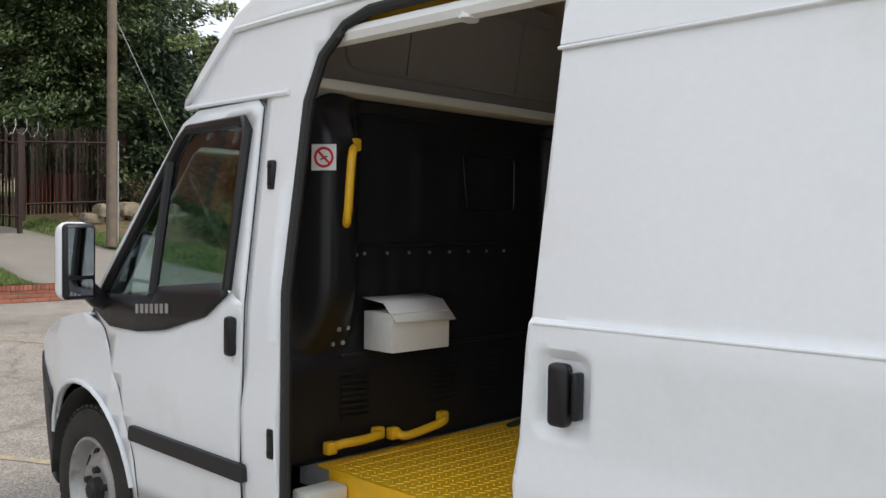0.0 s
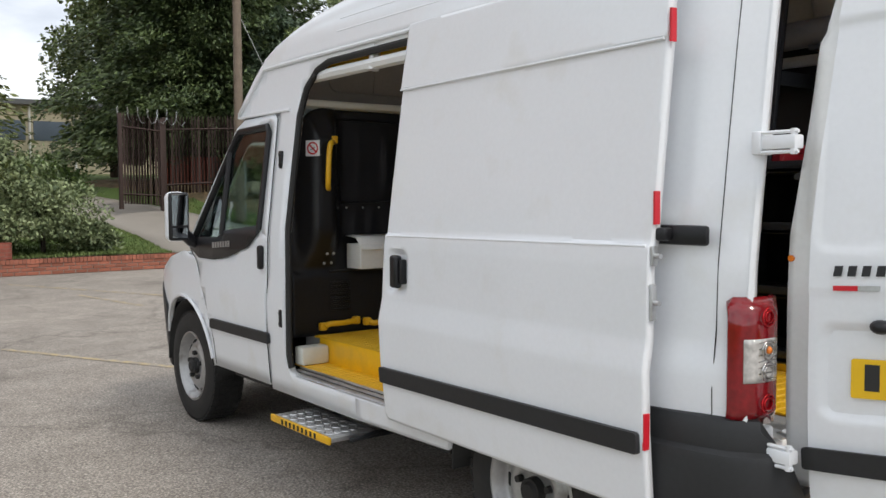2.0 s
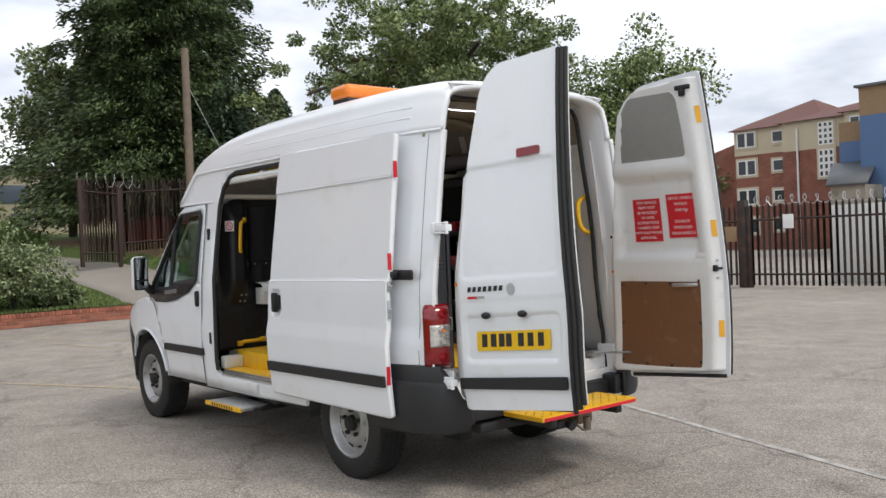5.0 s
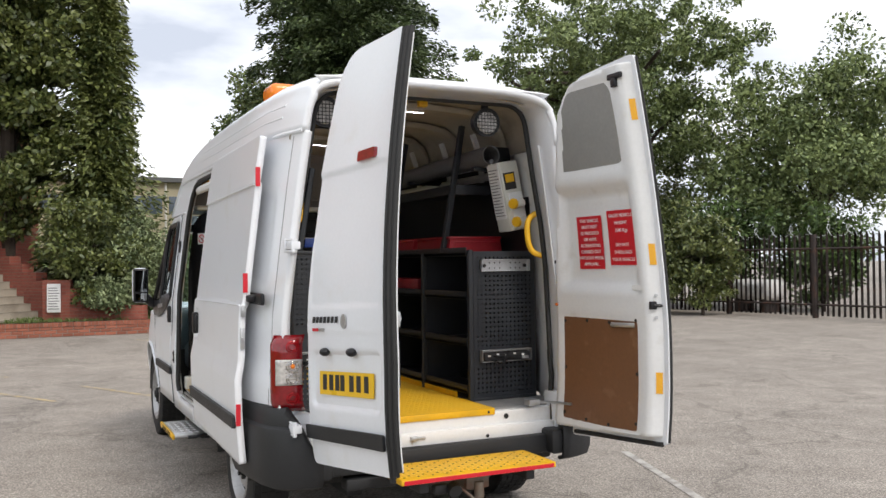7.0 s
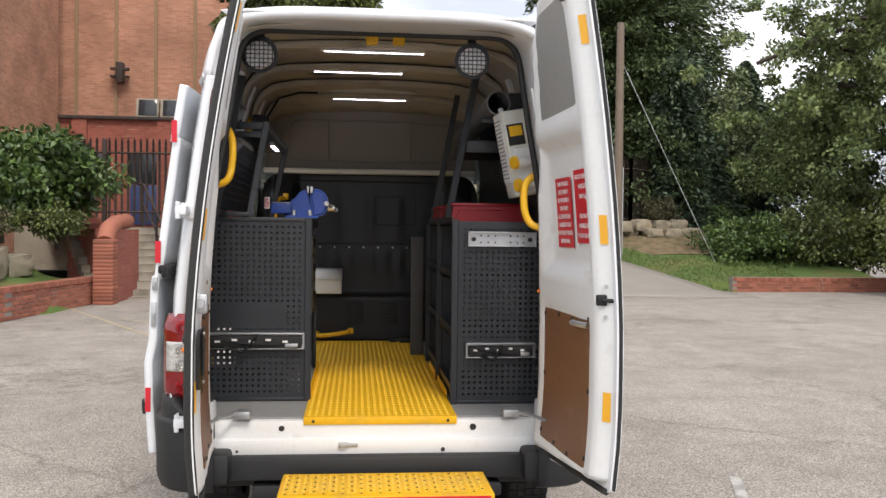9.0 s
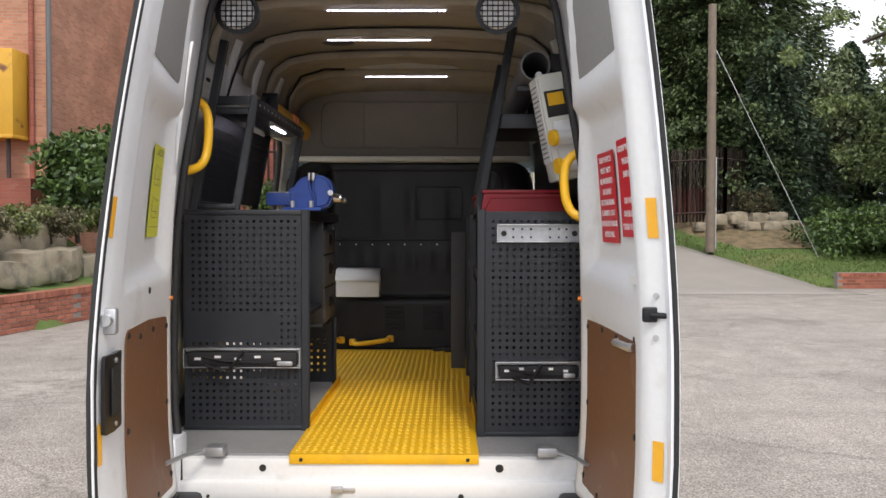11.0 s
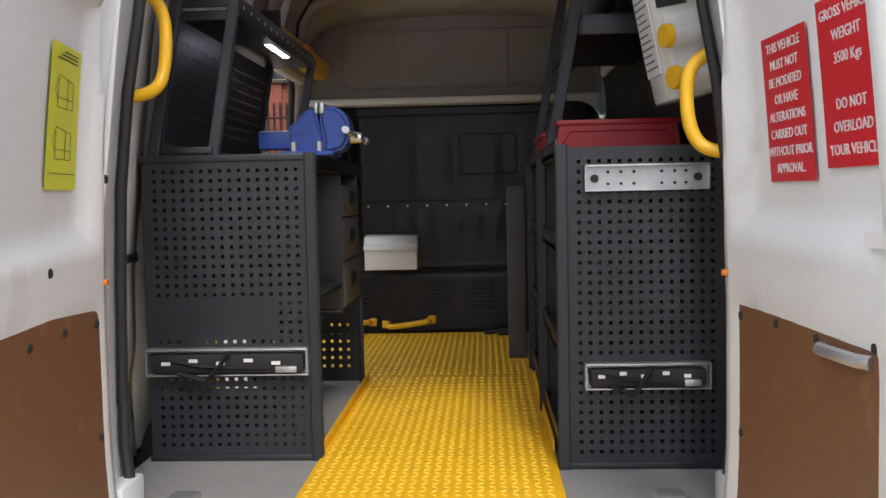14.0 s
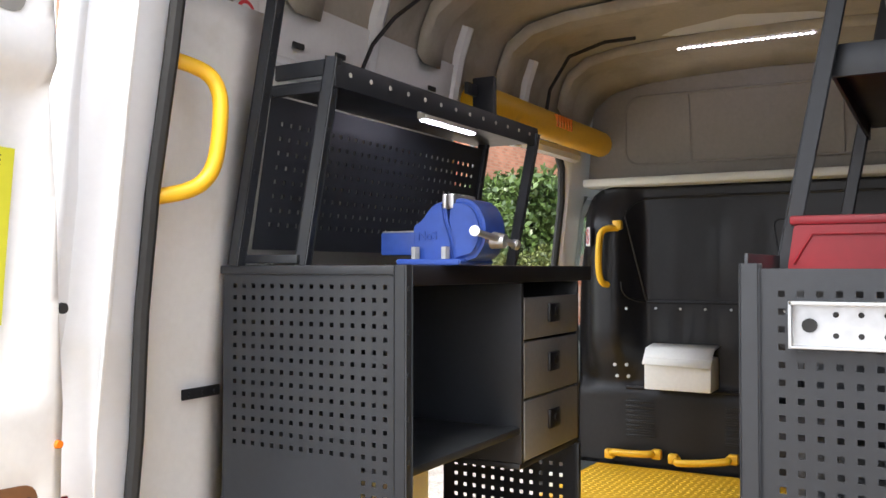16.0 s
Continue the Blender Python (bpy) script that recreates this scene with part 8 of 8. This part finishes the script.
block(-32.7, -26.0, 55.0, 66.0, 8.8, 6.95, 2.3, 0.35)
block(-28.35, -20.0, 54.0, 66.0, 8.8, 6.8, 1.7, 0.35)
block(-23.6, -14.0, 53.3, 66.0, 8.9, 6.8, 2.2, 0.35)
bm = B()
v = [bm.verts.new(p) for p in ((-39.5, 57, 0), (-32.7, 57, 0), (-32.7, 57, 8.4), (-39.5, 57, 6.6), (-39.5, 66, 0), (-32.7, 66, 0), (-32.7, 66, 8.4), (-39.5, 66, 6.6))]
for q in ((0, 1, 2, 3), (5, 4, 7, 6), (4, 0, 3, 7), (3, 2, 6, 7)):
    bm.faces.new([v[i] for i in q])
bmesh.ops.recalc_face_normals(bm, faces=bm.faces[:])
part("side_wing", bm, HOUSE_BRICK, fl)
for z in (1.2, 3.3, 5.45, 7.5):
    fwin(-32.45, -30.95, 55.0, z, z + 1.15)
    fwin(-29.65, -28.75, 55.0, z + 0.15, z + 1.0, 1)
fwin(-25.7, -24.65, 54.0, 7.0, 8.55, 3, 4)
fwin(-25.7, -24.65, 54.0, 4.85, 6.7, 3, 4)
fwin(-23.2, -21.8, 53.3, 7.6, 8.6, 2, 1)
bm = B()
cyl(bm, (-27.2, 53.9, 0), (-27.2, 53.9, 8.3), 0.07, seg=8)
part("down_pipe", bm, WIN_W, fl)
# blue-painted block and its lead-roofed porch, nearer
bt = thing("blue_block", (-15, 40, 0), "block with a blue painted lower wall and buff brick above", "building")
bm = B()
box(bm, -16.4, -6, 40, 52, 0, 6.9, 0.0)
part("blue_wall", bm, BLUE_W, bt)
bm = B()
box(bm, -16.4, -6, 40, 52, 6.9, 8.3, 0.0)
part("upper_wall", bm, BUFF, bt)
bm = B()
box(bm, -16.55, -5.8, 39.8, 52.2, 8.3, 8.42, 0.0)
part("coping", bm, SLATE, bt)
bm = B()
box(bm, -17.95, -16.4, 41, 46, 0, 5.8, 0.0)
part("low_wing", bm, BLUE_W, bt)
bm = B()
box(bm, -17.95, -16.4, 41, 46, 5.8, 6.8, 0.0)
part("low_wing_top", bm, BUFF, bt)
bm = B()
v = [bm.verts.new(p) for p in ((-17.2, 38, 3.45), (-15.2, 38, 3.45), (-16.0, 41, 4.65), (-18.35, 41, 4.65))]
bm.faces.new(v)
part("porch_roof", bm, SLATE, bt, solid=0.12)
bm = B()
box(bm, -17.1, -15.4, 38.2, 41, 0, 3.45, 0.0)
part("porch", bm, CONCRETE, bt)
# pale hoarding behind the fence
for k in range(5):
    bm = B()
    box(bm, -7.8 + k * 2.3, -7.8 + k * 2.3 + 2.25, 19.5 + 0.3 * k, 19.56 + 0.3 * k, 0.0, 2.1, 0.01)
    solo("hoarding_panel", bm, RENDER_Y if k % 2 else WIN_W, "pale board panel behind the fence", "panel", group="hoarding")

bm = B()
box(bm, -16.3, -14.5, 17.2, 18.0, 0.35, 0.95, 0.22, seg=5)
solo("white_tank", bm, WIN_W, "white rounded tank behind the black fence", "tank")
for k in range(2):
    bm = B()
    box(bm, -16.0 + k * 1.0, -15.8 + k * 1.0, 17.3, 17.9, -0.02, 0.40, 0.01)
    solo("trestle", bm, BLACK_IRON, "dark support under the white tank", "support", group="tank supports")

# ---------------------------------------------------------------- trees and shrubs
def leaf_material(name, c1, c2, rough=0.55):
    m = bpy.data.materials.new(name)
    m.use_nodes = True
    nt = m.node_tree
    b = nt.nodes["Principled BSDF"]
    g = nt.nodes.new("ShaderNodeNewGeometry")
    co = nt.nodes.new("ShaderNodeTexCoord")
    n = nt.nodes.new("ShaderNodeTexNoise")
    n.inputs["Scale"].default_value, n.inputs["Detail"].default_value = 0.9, 3
    nt.links.new(co.outputs["Object"], n.inputs["Vector"])
    add = nt.nodes.new("ShaderNodeMath")
    add.operation = "ADD"
    nt.links.new(g.outputs["Random Per Island"], add.inputs[0])
    nt.links.new(n.outputs["Fac"], add.inputs[1])
    mr = nt.nodes.new("ShaderNodeMapRange")
    mr.inputs["From Min"].default_value, mr.inputs["From Max"].default_value = 0.45, 1.45
    nt.links.new(add.outputs[0], mr.inputs["Value"])
    mx = nt.nodes.new("ShaderNodeMix")
    mx.data_type = "RGBA"
    mx.inputs[6].default_value, mx.inputs[7].default_value = (*c1, 1), (*c2, 1)
    nt.links.new(mr.outputs["Result"], mx.inputs[0])
    nt.links.new(mx.outputs[2], b.inputs["Base Color"])
    b.inputs["Roughness"].default_value = rough
    b.inputs["Transmission Weight"].default_value = 0.0
    return m


LF_CONIFER = leaf_material("dark_conifer_needles", (0.022, 0.042, 0.016), (0.105, 0.150, 0.050))
LF_BLUE = leaf_material("blue_green_cypress", (0.028, 0.052, 0.032), (0.10, 0.15, 0.08))
LF_OAK = leaf_material("mid_green_leaves", (0.055, 0.088, 0.028), (0.235, 0.295, 0.105))
LF_LAUREL = leaf_material("glossy_laurel_leaves", (0.02, 0.045, 0.012), (0.12, 0.19, 0.05), 0.35)
LF_VARIEG = leaf_material("variegated_pale_leaves", (0.05, 0.08, 0.03), (0.27, 0.32, 0.155))
LF_HOLLY = leaf_material("dark_evergreen_leaves", (0.030, 0.052, 0.015), (0.175, 0.200, 0.058), 0.4)
LF_SCRUB = leaf_material("dry_scrub", (0.05, 0.05, 0.025), (0.16, 0.14, 0.07), 0.8)


def leaf_mesh(P, D, size, ratio, rng):
    """Pointed, slightly folded leaves at points P along directions D."""
    n = len(P)
    D = D / np.maximum(1e-6, np.linalg.norm(D, axis=1, keepdims=True))
    R = rng.normal(size=(n, 3))
    S = np.cross(D, R)
    S /= np.maximum(1e-6, np.linalg.norm(S, axis=1, keepdims=True))
    U = np.cross(S, D)
    sz = size * rng.uniform(0.6, 1.35, size=(n, 1))
    a = P - D * sz * 0.5
    b = P + S * sz * ratio * 0.5 + U * sz * 0.10
    c = P + D * sz * 0.5 - U * sz * 0.08
    d = P - S * sz * ratio * 0.5 + U * sz * 0.10
    V = np.stack([a, b, c, d], axis=1).reshape(-1, 3)
    me = bpy.data.meshes.new("leaves")
    me.vertices.add(len(V))
    me.vertices.foreach_set("co", V.astype(np.float32).ravel())
    me.loops.add(4 * n)
    me.loops.foreach_set("vertex_index", np.arange(4 * n, dtype=np.int32))
    me.polygons.add(n)
    me.polygons.foreach_set("loop_start", np.arange(0, 4 * n, 4, dtype=np.int32))
    me.polygons.foreach_set("loop_total", np.full(n, 4, dtype=np.int32))
    me.update(calc_edges=True)
    me.validate()
    return me


def conifer(at, base_z, height, radius, n, label, mat, seed, leaf=0.26, droop=0.16, power=0.75, skirt=0.06, tiers_m=3.2, loose=0.0):
    rng = np.random.default_rng(seed)
    x0, y0 = at
    tree = thing("conifer", (x0, y0, base_z), label, "tree")
    bm = B()
    cyl(bm, (x0, y0, base_z - 0.1), (x0, y0, base_z + height * 0.97), radius * 0.075, 0.03, 10)
    part("trunk", bm, BARK, tree)
    tiers = int(height * tiers_m)
    nb = 13
    tier = rng.integers(0, tiers, n)
    keep_p = rng.random(n)
    f = (tier + 0.5) / tiers
    f = skirt + (1 - skirt) * f ** 1.15
    f = np.clip(f + rng.normal(size=n) * loose / height, 0, 1)
    prof = (1 - f) ** power * (0.82 + 0.35 * np.sin(tier * 12.9898 + seed) * np.sin(tier * 3.7))
    bi = rng.integers(0, nb, n)
    ang = 2 * np.pi * (bi + 0.37 * np.sin(tier * 7.3 + bi * 5.1)) / nb + tier * 1.7
    blen = prof * radius * (0.72 + 0.38 * np.sin(tier * 4.1 + bi * 9.7 + seed)) + 0.15
    s = rng.random(n) ** 0.55
    rad = blen * s
    width = (0.14 + 0.33 * blen) * (1.05 - s * 0.75)
    side_ = rng.normal(size=n) * width * 0.55
    P = np.empty((n, 3))
    P[:, 0] = x0 + rad * np.cos(ang) - side_ * np.sin(ang)
    P[:, 1] = y0 + rad * np.sin(ang) + side_ * np.cos(ang)
    P[:, 2] = base_z + height * f - droop * rad ** 1.25 + 0.10 * rad * np.sin(s * 3) + rng.normal(size=n) * 0.09
    D = np.stack([np.cos(ang), np.sin(ang), -0.25 - 0.3 * rng.random(n)], axis=1) + rng.normal(size=(n, 3)) * 0.35
    ok = P[:, 2] > base_z + 0.1
    part("crown", leaf_mesh(P[ok], D[ok], leaf, 0.34, rng), mat, tree)["kind"] = "stuff"
    return tree


def broadleaf(at, base_z, z0, z1, radius, n, label, mat, seed, leaf=0.17, blobs=70, trunk=0.18, name="tree", cat="tree", ratio=0.6, blob_r=0.34, hollow=0.35, squash=1.0):
    rng = np.random.default_rng(seed)
    x0, y0 = at
    tree = thing(name, (x0, y0, base_z), label, cat)
    c = np.array((x0, y0, (z0 + z1) / 2))
    ext = np.array((radius, radius * squash, (z1 - z0) / 2))
    d = rng.normal(size=(blobs, 3))
    d /= np.linalg.norm(d, axis=1, keepdims=True)
    r = hollow + (0.92 - hollow) * rng.random((blobs, 1)) ** 0.6
    C = c + d * r * ext * (0.9 + 0.18 * rng.normal(size=(blobs, 1)))
    C[:, 2] = np.maximum(C[:, 2], base_z + 0.12)
    br = blob_r * radius * rng.uniform(0.55, 1.15, size=blobs)
    bm = B()
    if trunk:
        top = base_z + (z1 - base_z) * 0.72
        tube(bm, [(x0, y0, base_z - 0.1), (x0 + 0.06, y0, base_z + (top - base_z) * 0.4), (x0 - 0.05, y0 + 0.08, top)], trunk, 9)
        part("trunk", bm, BARK, tree)
        for k in range(0, blobs, max(1, blobs // 16)):
            bm = B()
            zb = base_z + (top - base_z) * float(rng.uniform(0.3, 0.9))
            p0 = Vector((x0, y0, zb))
            p2 = p0.lerp(Vector(C[k]), 0.72)
            p1 = p0.lerp(p2, 0.5) + Vector((0, 0, 0.12 * (p2 - p0).length))
            rr = trunk * 0.28
            rings = [p0, p0.lerp(p1, 0.5), p1, p1.lerp(p2, 0.6), p2]
            tube(bm, rings, rr, 6)
            part("limb", bm, BARK, tree)
    else:
        bm.free()
    bi = rng.integers(0, blobs, n)
    v = rng.normal(size=(n, 3))
    v /= np.linalg.norm(v, axis=1, keepdims=True)
    q = rng.random((n, 1)) ** 0.42
    P = C[bi] + v * q * br[bi][:, None] * np.array((1.15, 1.15, 0.78))
    P += rng.normal(size=(n, 3)) * 0.03
    D = v + rng.normal(size=(n, 3)) * 0.7 + np.array((0, 0, -0.25))
    ok = P[:, 2] > base_z + 0.03
    part("crown", leaf_mesh(P[ok], D[ok], leaf, ratio, rng), mat, tree)["kind"] = "stuff"
    return tree


def shrub(at, base_z, z1, radius, n, label, mat, seed, leaf=0.12, blobs=40, ratio=0.5, squash=1.0):
    return broadleaf(at, base_z, base_z + 0.1, z1, radius, n, label, mat, seed, leaf, blobs, 0.05, "shrub", "shrub", ratio, 0.36, 0.3, squash)


conifer((-31.1, 10.3), 1.6, 18.5, 5.8, 330000, "tall dark spreading conifer behind the rusty fence", LF_CONIFER, 11, leaf=0.22, droop=0.09, power=0.42, skirt=0.09, tiers_m=2.6, loose=0.16)
conifer((-27.6, 11.6), 1.5, 6.6, 2.6, 26000, "blue-green cypress beside the telegraph pole", LF_BLUE, 12, leaf=0.24, power=0.5, loose=0.2)
conifer((-30.5, 15.4), 1.5, 6.8, 3.2, 24000, "dark conifer among the trees", LF_BLUE, 13, leaf=0.30, loose=0.2)
broadleaf((-38.0, 8.9), 1.6, 2.2, 12.0, 2.9, 14000, "pale green tree behind the tall conifer", LF_OAK, 26, leaf=0.22, blobs=80, trunk=0.2, blob_r=0.26)
broadleaf((-21.5, 17.0), 0, 2.2, 12.6, 6.2, 66000, "large mid-green tree with loose open branches", LF_OAK, 21, leaf=0.15, blobs=420, trunk=0.24, blob_r=0.085, hollow=0.2)
broadleaf((-24.6, 15.6), 0.3, 2.0, 7.4, 2.9, 30000, "mid-green leafy tree behind the low wall", LF_OAK, 22, leaf=0.14, blobs=110, trunk=0.2, blob_r=0.22)
broadleaf((-16.2, 20.9), 0, 1.5, 8.6, 3.6, 36000, "leafy green tree by the palisade fence", LF_OAK, 23, leaf=0.15, blobs=120, blob_r=0.24)
broadleaf((-28.2, 13.8), 0.8, 2.6, 7.6, 2.4, 9000, "pale young tree with bare grey lower branches", LF_VARIEG, 24, leaf=0.16, blobs=60, trunk=0.12, blob_r=0.26)
broadleaf((-37, 58), 0, 2.0, 7.5, 3.0, 4000, "distant tree beside the flats", LF_OAK, 25, leaf=0.4, blobs=40)
for i, (x, y, r, z1) in enumerate(((-22.9, 12.2, 1.5, 2.3), (-22.4, 14.3, 1.6, 2.6), (-24.6, 12.8, 1.4, 2.5), (-21.4, 16.4, 1.7, 3.0), (-18.6, 17.5, 1.6, 3.8), (-24.8, 17.2, 2.0, 4.5), (-16.6, 18.2, 1.8, 4.2), (-20.6, 17.6, 1.8, 4.6), (-14.2, 19.0, 1.5, 3.0), (-22.2, 18.6, 1.9, 4.8))):
    shrub((x, y), 0.25 if x < -20 else 0.0, z1, r, 6500, "dense dark green shrub behind the low wall", LF_HOLLY if i % 2 else LF_LAUREL, 40 + i, leaf=0.15, blobs=45)
shrub((-26.4, 10.5), 1.7, 2.9, 0.75, 3000, "small rounded shrub above the stones", LF_SCRUB, 50, leaf=0.09)
for i, (x, y) in enumerate(((-17.7, 14.6), (-16.3, 14.8), (-14.9, 15.1))):
    shrub((x, y), 0.0, 3.1 + 0.3 * (i % 2), 1.25, 8000, "dense dark green shrub in front of the black fence", LF_HOLLY, 55 + i, leaf=0.13, blobs=50)
# evergreen right of the steps, and its neighbours
broadleaf((-20.4, -2.35), 1.2, 2.2, 11.5, 1.75, 52000, "tall dense dark evergreen beside the steps", LF_HOLLY, 31, leaf=0.17, blobs=170, trunk=0.16, blob_r=0.27)
conifer((-19.8, -0.25), 0.8, 8.4, 1.75, 34000, "dark evergreen tree in the planted bank", LF_HOLLY, 32, leaf=0.18, power=0.5, droop=0.22, loose=0.2)
shrub((-18.1, -0.55), 0.4, 3.3, 1.15, 10000, "dense green shrub at the end of the steps", LF_HOLLY, 33, leaf=0.13)
for i, (x, y, r, z1) in enumerate(((-18.3, 1.4, 1.2, 2.05), (-17.8, 0.0, 0.95, 1.4), (-18.7, 0.3, 1.35, 2.9), (-18.1, 2.3, 0.6, 0.95))):
    shrub((x, y), 0.3, z1, r, 8000, "pale variegated shrub behind the low brick wall", LF_VARIEG, 60 + i, leaf=0.10, blobs=50)
shrub((-30.5, 4.2), 1.5, 2.9, 1.6, 4000, "green shrub on the bank by the warehouse", LF_LAUREL, 70, leaf=0.16)
shrub((-32.5, 1.4), 1.5, 2.7, 1.8, 4000, "green shrub on the bank by the warehouse", LF_HOLLY, 71, leaf=0.16)
# laurel above the rockery, ivy and scrub among the stones
shrub((-15.9, -7.0), 1.55, 3.7, 1.45, 18000, "large glossy laurel above the rockery", LF_LAUREL, 80, leaf=0.17, blobs=70)
shrub((-12.6, -9.8), 1.0, 3.4, 1.3, 8000, "leafy green shrub against the brick wall", LF_LAUREL, 81, leaf=0.14)
for i in range(7):
    shrub((-14.4 + i * 1.25, -7.1 - 0.2 * max(0, i - 4)), 1.3, 1.85, 0.6, 2200, "low scrubby plant among the stones", LF_SCRUB if i % 2 else LF_HOLLY, 90 + i, leaf=0.08, blobs=16)
shrub((-15.2, -6.3), 1.15, 2.0, 0.6, 5000, "dark ivy and scrub tumbling over the rockery", LF_HOLLY, 98, leaf=0.09)
shrub((-20.9, -4.55), 1.5, 2.75, 0.62, 4500, "yellow-green shrub on the terrace by the steps", LF_LAUREL, 99, leaf=0.12)

# short grass on the banks
rng_g = np.random.default_rng(5)
gx, gy = rng_g.uniform(-26.5, -17.2, 45000), rng_g.uniform(-2.4, 12.4, 45000)
keep = [k for k in range(45000) if abs(gy[k] - drive_centre(gx[k])) - drive_half(gx[k]) > 0.08 and not (gy[k] > 9.7 and gx[k] > -19.5)
        and not (gx[k] < -22.9 and gy[k] - drive_centre(gx[k]) - drive_half(gx[k]) > 1.1)]
GP = np.array([(gx[k], gy[k], bank_z(gx[k], gy[k]) + 0.025) for k in keep])
GD = np.array((0, 0, 1.0)) + rng_g.normal(size=(len(GP), 3)) * 0.35
LF_GRASS = leaf_material("grass_blades", (0.07, 0.11, 0.025), (0.16, 0.21, 0.06), 0.7)
gt = bpy.data.objects.new("grass_tufts", leaf_mesh(GP, GD, 0.10, 0.22, rng_g))
gt.data.materials.append(LF_GRASS)
scene.collection.objects.link(gt)
tagged(gt, "short green grass on the bank behind the low wall", "grass", kind="stuff")
